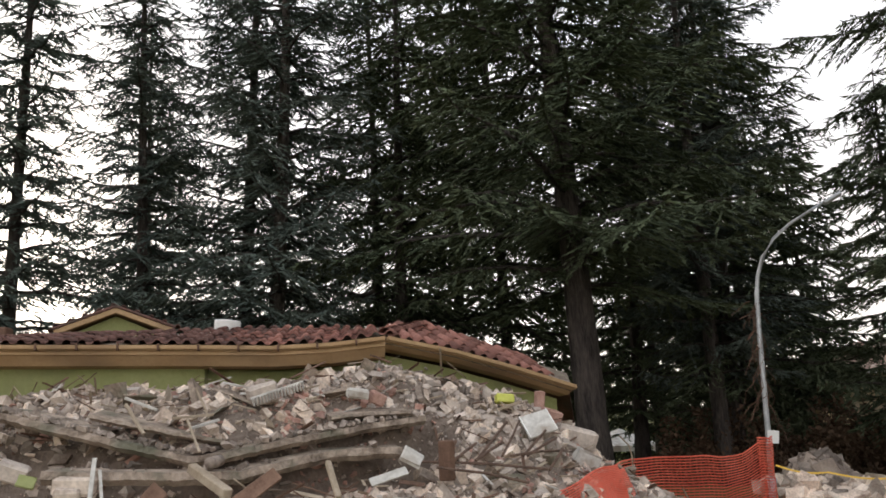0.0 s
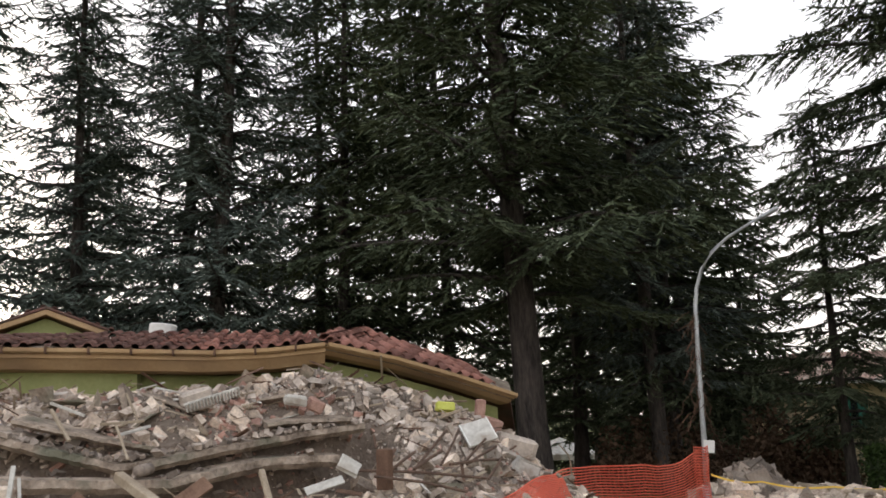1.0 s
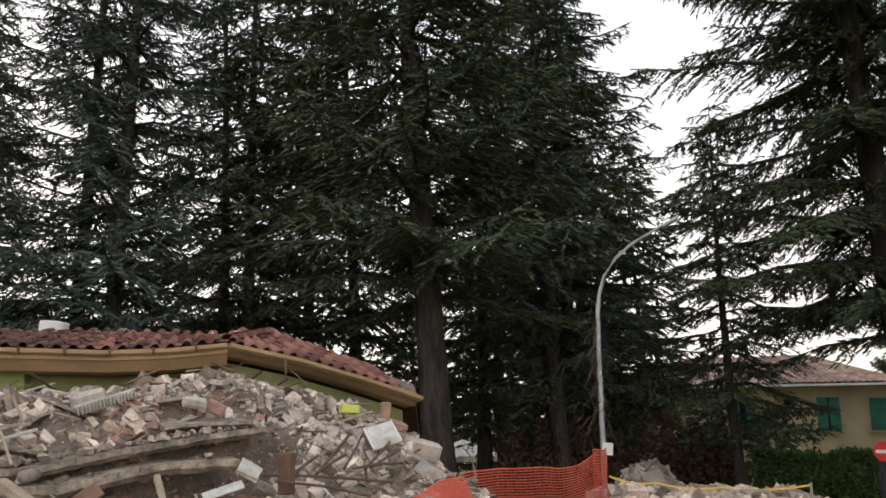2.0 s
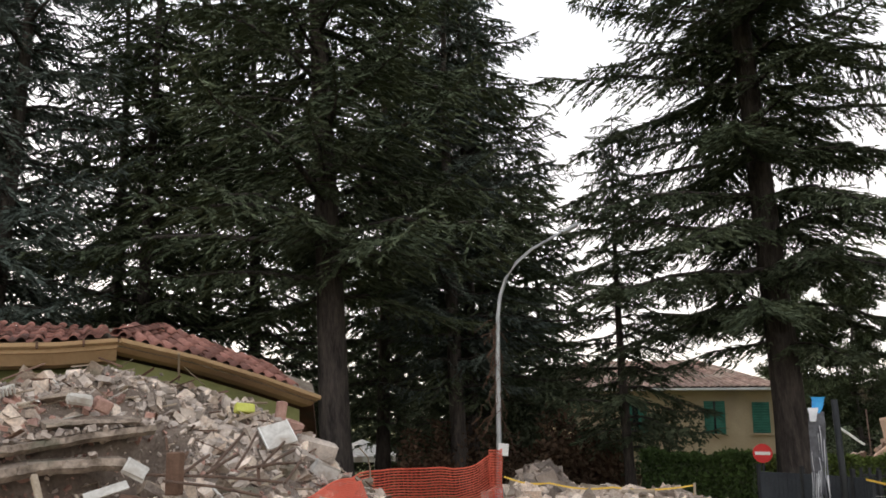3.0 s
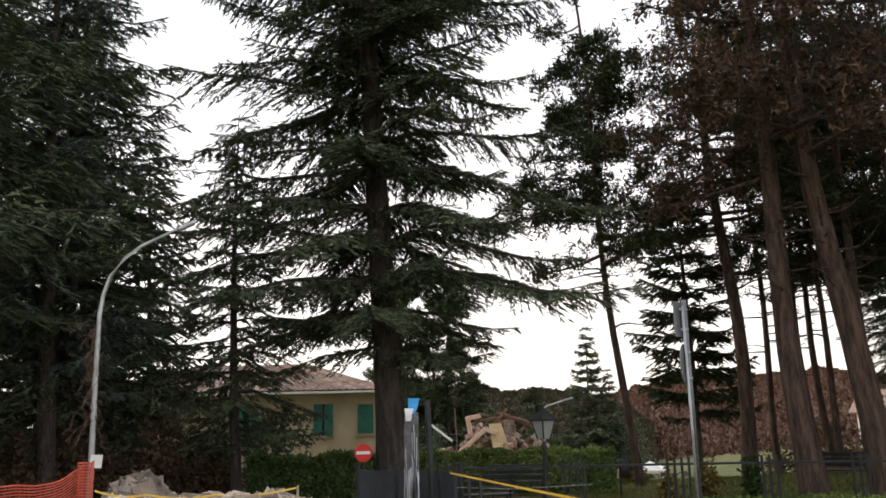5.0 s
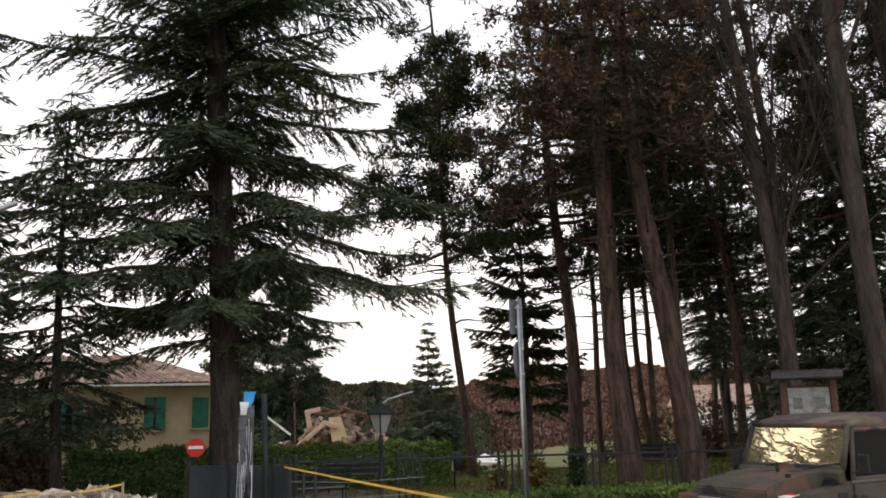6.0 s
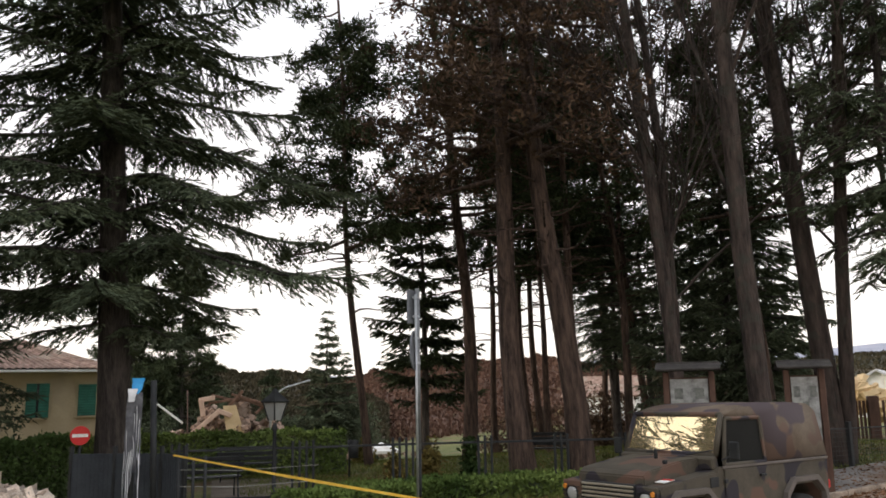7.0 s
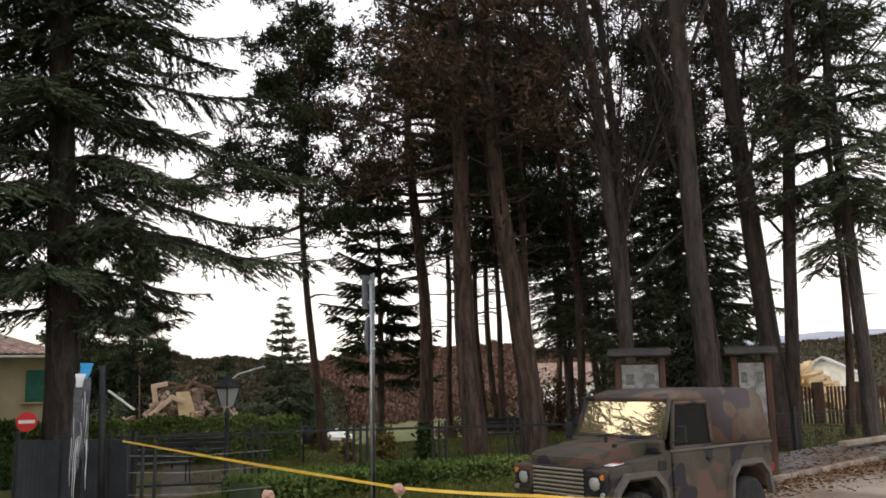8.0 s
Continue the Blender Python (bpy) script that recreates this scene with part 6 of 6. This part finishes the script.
bench(11.89, 15.01, 150)
bench(14.96, 17.26, 140)
bench(21.20, 11.66, 120)
bn = empty("litter_bin", pose(16.93, 15.37, 0), "dark metal litter bin on a post", "bin")
tube("drum", [(0, 0, 0.5), (0, 0, 0.95)], [0.13, 0.15], M_BLACK, bn, sides=14)
tube("post", [(0, 0.14, 0), (0, 0.14, 1.0)], 0.025, M_BLACK, bn)
thicket("shrubs", [(18.0, 13.6, 0.35, 0.9), (16.4, 13.5, 0.3, 0.8), (21.6, 19.2, 0.5, 0.7)], 900, leafy("ochre_leaves", (0.1, 0.09, 0.025), (0.24, 0.17, 0.06)), "yellowing shrubs on the park lawn", 9)
thicket("shrubs", [(17.6, 12.1, 0.3, 1.1)], 700, M_HEDGE, "green garden shrubs", 10)

# ---- ruined building on the far side
rng_ = np.random.default_rng(21)
cs, ss = [], []
for i in range(2200):
    x = rng_.normal(0, 3.4)
    y = rng_.normal(0, 1.2)
    z = 2.3 * math.exp(-(x / 4.0) ** 2 - (y / 1.5) ** 2) * rng_.uniform(0.4, 1.05) * (1 + 0.25 * math.sin(x * 3))
    cs.append((36.18 + x * 0.72 + y * 0.7, 43.4 - x * 0.7 + y * 0.72, -1.6 + z * 1.35))
    ss.append(rng_.uniform(0.12, 0.5) ** 1.2 * rng_.uniform((0.8, 0.7, 0.4), (1.5, 1.2, 0.8)))
v, q = chunks(np.array(cs), np.array(ss), rng_, 0.25)
tagged(mesh_ob("ruin_rubble", v, q, mat("pink_rubble", (0.2, 0.135, 0.1), (0.44, 0.32, 0.25), scale=2, fine=14, vary=0.5, islands=True, bump=0.3)), "heap of pinkish rubble of a ruined building", "rubble", kind="stuff")
M_PLASTER = mat("yellow_plaster", (0.55, 0.4, 0.22), (0.7, 0.54, 0.33), scale=1.5, fine=12, rough=0.95, bump=0.3)
rw = mesh_ob("ruin_wall", [(-0.45, 0, -1.2), (0.75, 0, -1.4), (0.25, 0, 1.15), (-0.55, 0, 1.2), (-0.45, 0.4, -1.2), (0.75, 0.4, -1.4), (0.25, 0.4, 1.15), (-0.55, 0.4, 1.2)],
             [(0, 1, 2, 3), (7, 6, 5, 4), (0, 4, 5, 1), (1, 5, 6, 2), (2, 6, 7, 3), (3, 7, 4, 0)], M_PLASTER)
rw.matrix_world = pose(35.55, 42.53, 0.58, 0, -6, -40)
tagged(rw, "leaning piece of yellow plastered wall", "wall")
M_PINKC = mat("pink_plaster", (0.45, 0.3, 0.22), (0.6, 0.43, 0.33), scale=1.5, fine=12, rough=0.95, bump=0.3)
for a, b, w in (((33.33, 44.32, -0.29), (34.86, 43.10, 1.41), 0.45), ((34.76, 43.20, 1.46), (35.46, 42.62, 1.09), 0.4), ((34.18, 43.78, 1.10), (34.05, 43.89, 2.17), 0.35), ((33.96, 43.99, 2.07), (34.74, 43.41, 2.24), 0.3)):
    plank("broken_beam", a, b, w, 0.3, M_PINKC, "broken pinkish plastered beam in the ruin", "beam")
plank("broken_beam", (32.19, 45.73, 1.90), (33.40, 44.74, 0.69), 0.13, 0.13, M_WHITE, "pale leaning beam in the ruin", "beam")
for a, b in (((34.56, 43.80, 1.90), (36.13, 42.75, 2.14)), ((34.94, 44.02, 2.40), (36.73, 42.86, 1.87)), ((35.54, 43.23, 2.03), (37.12, 42.47, 1.98)), ((36.13, 42.65, 2.24), (37.93, 41.19, 1.23)), ((35.83, 43.14, 2.43), (37.43, 41.29, 1.70)), ((36.74, 41.86, 1.19), (37.82, 41.80, 2.01)), ((35.45, 43.12, 1.53), (36.02, 42.26, 2.63))):
    plank("roof_timber", a, b, 0.16, 0.16, M_WOODD, "charred dark roof timber in the ruin", "timber")
lw = part("garden_wall", box_bm((3.4, 0.3, 1.9), bevel=0.02), M_STUCCO)
lw.matrix_world = pose(35.3, 36.6, -0.75, 0, 0, -42)
tagged(lw, "low beige garden wall", "wall")
tagged(tube("service_pole", [(29.22, 38.56, -2.42), (29.09, 38.65, 2.65)], 0.035, M_RUSTY), "thin grey service pole", "pole")
tagged(tube("overhead_cable", [(35.55, 38.28, 1.62), (40.50, 34.96, 1.85), (45.45, 31.64, 2.62), (51.39, 27.95, 3.74)], 0.012, M_RUSTY, sides=5), "thin grey overhead power cable", "cable")
tagged(tube("overhead_cable", [(32.55, 36.26, 2.77), (39.50, 33.48, 3.03), (47.39, 29.81, 3.97)], 0.012, M_RUSTY, sides=5), "thin grey overhead power cable", "cable")


# ---- white houses beyond the park
def white_house(x, y, z, turn, w, d, h, rise, label, roofm):
    b = empty("white_house", pose(x, y, z, 0, 0, turn), label, "house")
    bm = bmesh.new()
    vs = [bm.verts.new(p) for p in ((-w / 2, -d / 2, 0), (w / 2, -d / 2, 0), (w / 2, -d / 2, h), (0, -d / 2, h + rise), (-w / 2, -d / 2, h))]
    fc = bm.faces.new(vs)
    r = bmesh.ops.extrude_face_region(bm, geom=[fc])
    bmesh.ops.translate(bm, verts=[g for g in r["geom"] if isinstance(g, bmesh.types.BMVert)], vec=(0, d, 0))
    bmesh.ops.recalc_face_normals(bm, faces=bm.faces)
    part("wall", bm, M_WHITE, b)
    an = math.degrees(math.atan2(rise, w / 2))
    sl = math.hypot(rise, w / 2) + 0.5
    for s in (-1, 1):
        part("roof", box_bm((sl, d + 1.0, 0.16), pose(s * (w / 4 + 0.15), 0, h + rise / 2 + 0.03, 0, s * an, 0), 0.02), roofm, b, "tiled roof slope")
    for k in (-1, 1):
        part("window", box_bm((0.9, 0.06, 1.2), pose(k * w / 4, -d / 2 - 0.01, h * 0.55), 0.01), M_GLASSD, b)


M_PALER = mat("pale_roof", (0.42, 0.42, 0.43), (0.6, 0.6, 0.6), scale=1.5, fine=9, rough=0.8, bump=0.2)
white_house(69.6, 33.0, -2.4, 10, 5.0, 6.0, 4.3, 1.5, "white house with a brown tiled roof", M_OLDTILE)
white_house(78.3, 16.6, -2.9, -80, 5.5, 8.0, 3.9, 1.5, "white house with a pale roof", M_PALER)
white_house(79.0, 12.6, -3.4, -85, 6.0, 8.0, 5.2, 1.6, "white house with a pale roof", M_PALER)
rng_ = np.random.default_rng(77)
cs = np.stack([44.4 + rng_.normal(0, 0.6, 260), 7.6 + rng_.normal(0, 1.3, 260), np.zeros(260)], 1)
cs[:, 2] = 0.4 + 2.1 * np.exp(-((cs[:, 1] - 8.0) / 1.3) ** 2) * rng_.uniform(0.3, 1.0, 260)
v, q = chunks(cs, rng_.uniform((0.2, 0.2, 0.1), (0.7, 0.6, 0.35), (260, 3)), rng_, 0.25)
tagged(mesh_ob("ruin_rubble", v, q, M_PLASTER), "heap of yellow plastered masonry of a ruin", "rubble", kind="stuff")
block("ruin_lump", (9.3, 28.6, 0.9), (1.3, 0.5, 1.5), (4, 8, 20), M_PLASTER, "beige broken wall piece among the shrubs", jag=0.35, seed=33)
block("ruin_lump", (10.2, 28.2, 0.6), (0.9, 0.5, 0.8), (6, -10, 40), M_PLASTER, "beige broken wall piece among the shrubs", jag=0.35, seed=34)
bf_ = empty("board_fence", Matrix.Translation((36.0, 7.6, ground_z(36, 7.6))) @ pose(0, 0, 0, 0, 0, -72), "dark brown board fence between masonry piers", "fence")
for k in range(5):
    part("pier", box_bm((0.4, 0.4, 1.7), pose(k * 1.5, 0, 0.8), 0.03), M_BOARDW, bf_, "brownish masonry pier")
for k in range(44):
    if k % 11 > 1:
        part("board", box_bm((0.1, 0.03, 1.45), pose(0.08 + k * 0.137, 0, 0.75), 0.004), M_BOARDW, bf_)
for x, y in ((35.78, 30.57),):
    g = empty("gazebo", pose(x, y, ground_z(x, y), 0, 0, 30), "small white fabric gazebo", "tent")
    g.scale = (0.75, 0.75, 0.78)
    mesh_ob("canopy", [(-1.1, -1.1, 1.9), (1.1, -1.1, 1.9), (1.1, 1.1, 1.9), (-1.1, 1.1, 1.9), (0, 0, 2.45), (-1.1, -1.1, 1.7), (1.1, -1.1, 1.7), (1.1, 1.1, 1.7), (-1.1, 1.1, 1.7)],
            [(0, 1, 4), (1, 2, 4), (2, 3, 4), (3, 0, 4), (0, 5, 6, 1), (1, 6, 7, 2), (2, 7, 8, 3), (3, 8, 5, 0)], M_WHITE, g)
    for sx in (-1, 1):
        for sy in (-1, 1):
            tube("leg", [(sx, sy, -0.05), (sx, sy, 1.85)], 0.025, M_GALV, g, sides=6)


# ---- the camouflaged army jeep
def camo(name, green=((0.058, 0.049, 0.036), (0.09, 0.075, 0.056)), brown=(0.12, 0.07, 0.05), black=(0.028, 0.024, 0.03), shift=0.0):
    m = mat(name, green[0], green[1], scale=4, fine=30, rough=0.75, bump=0.05)
    n, l = m.node_tree.nodes, m.node_tree.links
    p = n["Principled BSDF"]
    base = p.inputs["Base Color"].links[0].from_socket
    tc = n.new("ShaderNodeTexCoord")
    for off, col, th in (((0, 0, 0), brown, 0.54), ((7, 3, 1), black, 0.55)):
        mp = n.new("ShaderNodeMapping")
        mp.inputs["Location"].default_value = (off[0] + shift, off[1], off[2])
        nz = n.new("ShaderNodeTexNoise")
        nz.inputs["Scale"].default_value, nz.inputs["Detail"].default_value = 1.9, 1.0
        l.new(tc.outputs["Object"], mp.inputs[0])
        l.new(mp.outputs[0], nz.inputs["Vector"])
        r = n.new("ShaderNodeValToRGB")
        r.color_ramp.elements[0].position, r.color_ramp.elements[1].position = th, th + 0.02
        l.new(nz.outputs[0], r.inputs[0])
        mx = n.new("ShaderNodeMix")
        mx.data_type = "RGBA"
        l.new(r.outputs[0], mx.inputs[0])
        l.new(base, mx.inputs[6])
        mx.inputs[7].default_value = (*col, 1)
        base = mx.outputs[2]
    l.new(base, p.inputs["Base Color"])
    return m


M_CAMO = camo("camouflage_paint")
M_CANVAS = camo("camouflage_canvas", ((0.11, 0.083, 0.06), (0.165, 0.126, 0.093)), (0.13, 0.086, 0.066), (0.078, 0.06, 0.064), 11.3)
M_CANVAS.node_tree.nodes["Principled BSDF"].inputs["Roughness"].default_value = 0.95
M_TYRE = mat("tyre_rubber", (0.016, 0.016, 0.016), (0.04, 0.038, 0.036), rough=0.9, bump=0.3, scale=6)
# half-mirror windscreen; the gold base colour paints in the evening sky's warm reflection
M_SKY_TINT_GLASS = mat("windscreen", (0.84, 0.66, 0.38), (0.88, 0.71, 0.43), rough=0.008, metal=0.85, bump=0, scale=1)
M_SIDEG = mat("side_window", (0.014, 0.014, 0.013), (0.02, 0.02, 0.019), rough=0.35, bump=0, spec=0.02, scale=1)
M_LENS = mat("headlight_glass", (0.3, 0.3, 0.29), (0.42, 0.42, 0.4), rough=0.1, bump=0, spec=0.6, scale=3)
M_SLAT = mat("tan_slat", (0.22, 0.19, 0.14), (0.34, 0.3, 0.23), rough=0.6, bump=0.05)
M_ARCH = mat("arch_paint", (0.1, 0.085, 0.075), (0.16, 0.135, 0.12), rough=0.7, bump=0.1)
M_AMBER = mat("amber_lens", (0.6, 0.2, 0.03), (0.7, 0.26, 0.05), rough=0.25, bump=0)


def extrude_profile(points, w0, w1=None, top=None, bevel=0.0):
    """A side profile (x, z) drawn across from -w to w; above a height the width narrows to w1."""
    bm = bmesh.new()
    vs = [bm.verts.new((x, -w0, z)) for x, z in points]
    f = bm.faces.new(vs)
    r = bmesh.ops.extrude_face_region(bm, geom=[f])
    bmesh.ops.translate(bm, verts=[g for g in r["geom"] if isinstance(g, bmesh.types.BMVert)], vec=(0, 2 * w0, 0))
    if w1:
        zb, zt = top
        for v in bm.verts:
            k = min(max((v.co.z - zb) / (zt - zb), 0), 1)
            v.co.y *= 1 + (w1 / w0 - 1) * k
    bmesh.ops.recalc_face_normals(bm, faces=bm.faces)
    if bevel:
        bmesh.ops.bevel(bm, geom=list(bm.edges), offset=bevel, segments=2, affect="EDGES", clamp_overlap=True)
    bmesh.ops.triangulate(bm, faces=[f for f in bm.faces if len(f.verts) > 4])
    return bm


jeep = empty("army_jeep", pose(11.46, 4.12, -0.09, 0, 0, 162.1), "parked green, brown and black camouflaged army jeep with canvas top", "car")
tub = [(-1.8, 0.62), (-1.82, 1.22), (0.62, 1.22), (0.66, 1.17), (1.66, 1.06), (1.72, 1.02), (1.72, 0.6), (1.64, 0.58), (1.58, 0.76), (1.42, 0.9), (0.95, 0.9), (0.79, 0.76), (0.72, 0.46),
       (-0.72, 0.46), (-0.79, 0.76), (-0.95, 0.9), (-1.42, 0.9), (-1.58, 0.76), (-1.64, 0.6)]
body = part("body", extrude_profile(tub, 0.79, bevel=0.012), M_CAMO, jeep)
part("bonnet", extrude_profile([(0.6, 1.16), (0.6, 1.33), (1.0, 1.31), (1.62, 1.22), (1.7, 1.16), (1.7, 1.0)], 0.54, bevel=0.015), M_CAMO, jeep)
part("grille_panel", box_bm((0.05, 0.86, 0.42), pose(1.73, 0, 0.86), 0.01), M_BLACK, jeep)
for k in range(8):
    part("grille_slat", box_bm((0.03, 0.84, 0.022), pose(1.765, 0, 0.69 + k * 0.05, 0, 18, 0), 0.004), M_SLAT, jeep)
for s in (-1, 1):
    part("wing_panel", box_bm((0.05, 0.33, 0.44), pose(1.735, s * 0.61, 0.84), 0.015), M_CAMO, jeep)
    v, q = tube_arrays([(1.74, s * 0.6, 0.9), (1.772, s * 0.6, 0.9), (1.785, s * 0.6, 0.9)], [0.088, 0.084, 0.05], 20)
    hl = mesh_ob("headlight", v, q.tolist() + [list(range(40, 60))], M_LENS, jeep, "round headlight glass", True)
    v, q = tube_arrays([(1.75, s * 0.6, 0.9), (1.78, s * 0.6, 0.9)], [0.1, 0.1], 20)
    mesh_ob("ring", v, q, M_BLACK, hl)
    for k, (y, z, mm) in enumerate(((0.72, 0.98, M_AMBER), (0.72, 0.78, M_LENS))):
        v, q = tube_arrays([(1.75, s * y, z), (1.78, s * y, z)], [0.035, 0.03], 12)
        mesh_ob("side_light", v, q.tolist() + [list(range(12, 24))], mm, jeep)
    for k in range(7):
        part("wing_slat", box_bm((0.02, 0.28, 0.012), pose(1.765, s * 0.62, 0.68 + k * 0.05)), M_BLACK, jeep)
    # wheel arch lips
    for ax in (1.18, -1.18):
        arch = [(ax + 0.47, 0.5), (ax + 0.42, 0.78), (ax + 0.25, 0.94), (ax - 0.25, 0.94), (ax - 0.42, 0.78), (ax - 0.47, 0.5)]
        v, f = [], []
        for x, z in arch:
            d = Vector((x - ax, 0, z - 0.42)).normalized() * 0.07
            v += [(x, s * 0.78, z), (x, s * 0.86, z), (x + d.x, s * 0.86, z + d.z), (x + d.x, s * 0.78, z + d.z)]
        for i in range(5):
            for j in range(4):
                a, b = 4 * i + j, 4 * i + (j + 1) % 4
                f.append((a, b, b + 4, a + 4))
        mesh_ob("arch_lip", v, f, M_ARCH, jeep, "grey-brown wheel arch lip")
        wh = empty("wheel", Matrix())
        wh.parent = jeep
        tyre = [(-0.11, 0.25), (-0.115, 0.33), (-0.085, 0.375), (0, 0.385), (0.085, 0.375), (0.115, 0.33), (0.11, 0.25)]
        v, q = tube_arrays([(ax, s * 0.71 + y, 0.385) for y, r in tyre], [r for y, r in tyre], 32)
        mesh_ob("tyre", v, q, M_TYRE, wh, "black knobbly tyre", True)
        v, q = tube_arrays([(ax, s * (0.74 + y), 0.385) for y in (-0.08, 0.05, 0.06, 0.02, 0.06)], [0.255, 0.255, 0.2, 0.18, 0.06], 24)
        mesh_ob("rim", v, q.tolist() + [list(range(96, 120))], M_CAMO, wh, "painted steel rim", True)
    # doors and windows
    part("door", box_bm((0.9, 0.025, 0.66), pose(0.07, s * 0.8, 0.86), 0.01), M_CAMO, jeep)
    door_w = [(0.5, 1.24), (-0.36, 1.24), (-0.36, 1.8), (0.36, 1.8)]
    for i in range(4):
        a, b = door_w[i], door_w[(i + 1) % 4]
        ya, yb = s * (0.79 - 0.1 * (a[1] - 1.24)), s * (0.79 - 0.1 * (b[1] - 1.24))
        tube("window_frame", [(a[0], ya, a[1]), (b[0], yb, b[1])], 0.028, M_CAMO, jeep, sides=6)
    mesh_ob("side_window", [(0.5, s * 0.785, 1.24), (-0.36, s * 0.785, 1.24), (-0.36, s * 0.73, 1.8), (0.36, s * 0.73, 1.8), (0.5, s * 0.779, 1.24), (-0.36, s * 0.779, 1.24), (-0.36, s * 0.724, 1.8), (0.36, s * 0.724, 1.8)],
            [(0, 1, 2, 3), (7, 6, 5, 4), (0, 4, 5, 1), (1, 5, 6, 2), (2, 6, 7, 3), (3, 7, 4, 0)], M_SIDEG, jeep, "dark side window glass")
    part("door_handle", box_bm((0.12, 0.03, 0.03), pose(-0.24, s * 0.83, 1.08), 0.006), M_BLACK, jeep)
    mir = part("mirror", box_bm((0.04, 0.14, 0.22), pose(0.5, s * 0.95, 1.42), 0.015), M_BLACK, jeep)
    tube("mirror_arm", [(0.56, s * 0.8, 1.3), (0.5, s * 0.9, 1.36)], 0.012, M_BLACK, mir, sides=6)
top_profile = [(0.4, 1.84), (0.32, 1.9), (0.0, 1.96), (-0.5, 1.985), (-1.2, 1.98), (-1.66, 1.95), (-1.78, 1.86), (-1.84, 1.22), (-0.38, 1.22), (-0.36, 1.79), (0.36, 1.79)]
tb = extrude_profile(top_profile, 0.8, 0.68, (1.22, 1.98), bevel=0.03)
part("canvas_top", tb, M_CANVAS, jeep, "faded camouflage canvas top", True)
part("spare_cover", box_bm((0.2, 0.66, 0.66), pose(-1.95, 0, 1.0), 0.09), M_BLACK, jeep)
# windscreen
ws = empty("windscreen", Matrix())
ws.parent = jeep
bl, br, tr_, tl = (0.58, -0.73, 1.36), (0.58, 0.73, 1.36), (0.38, 0.7, 1.85), (0.38, -0.7, 1.85)
for a, b in ((bl, br), (br, tr_), (tr_, tl), (tl, bl)):
    tube("screen_frame", [a, b], 0.034, M_CAMO, ws, sides=8)
mesh_ob("screen_glass", [bl, br, tr_, tl, *[(x - 0.006, y, z) for x, y, z in (bl, br, tr_, tl)]], [(0, 1, 2, 3), (7, 6, 5, 4), (0, 4, 5, 1), (1, 5, 6, 2), (2, 6, 7, 3), (3, 7, 4, 0)], M_SKY_TINT_GLASS, ws, "windscreen glass mirroring sky and trees, with the sky's gold glow tinted in")
part("scuttle", box_bm((0.12, 1.5, 0.16), pose(0.62, 0, 1.27, 0, 14), 0.02), M_CAMO, jeep)
for y in (-0.3, 0.35):
    tube("wiper", [(0.66, y, 1.36), (0.585, y + 0.35, 1.42)], 0.008, M_BLACK, ws, sides=5)
part("bumper", box_bm((0.14, 1.62, 0.15), pose(1.88, 0, 0.56), 0.02), M_BLACK, jeep)
part("rear_bumper", box_bm((0.12, 1.5, 0.12), pose(-1.9, 0, 0.58), 0.02), M_BLACK, jeep)
part("tail_light", box_bm((0.05, 0.1, 0.12), pose(-1.86, 0.72, 0.85), 0.015), M_RED, jeep, "red tail light")
part("bonnet_latch", box_bm((0.05, 0.03, 0.12), pose(0.95, 0.1, 1.37), 0.008), M_BLACK, jeep)
part("bonnet_latch", box_bm((0.05, 0.05, 0.05), pose(1.2, 0.45, 1.3), 0.008), M_BLACK, jeep)
pl = part("wing_plate", box_bm((0.2, 0.14, 0.012), pose(1.45, 0.64, 1.105, 0, 6, 0), 0.003), M_WHITE, jeep, "small white and red plate")
part("plate_stripe", box_bm((0.06, 0.14, 0.006), pose(1.4, 0.64, 1.117, 0, 6, 0)), M_RED, pl)
part("chassis", box_bm((3.3, 0.9, 0.2), pose(0, 0, 0.5), 0.02), M_BLACK, jeep)
for s in (-1, 1):
    part("waist_rail", box_bm((2.35, 0.02, 0.035), pose(-0.62, s * 0.805, 1.215), 0.006), M_ARCH, jeep)
    part("sill", box_bm((1.4, 0.06, 0.08), pose(0, s * 0.79, 0.46), 0.012), M_BLACK, jeep)
    for z in (0.75, 1.05):
        part("hinge", box_bm((0.06, 0.03, 0.05), pose(0.52, s * 0.82, z), 0.006), M_BLACK, jeep)
    part("wing_vent", box_bm((0.16, 0.012, 0.12), pose(0.72, s * 0.797, 1.05), 0.003), M_BLACK, jeep)
part("grille_badge", box_bm((0.01, 0.1, 0.045), pose(1.79, 0.22, 0.72), 0.002), M_LENS, jeep, "small pale oval badge plate")
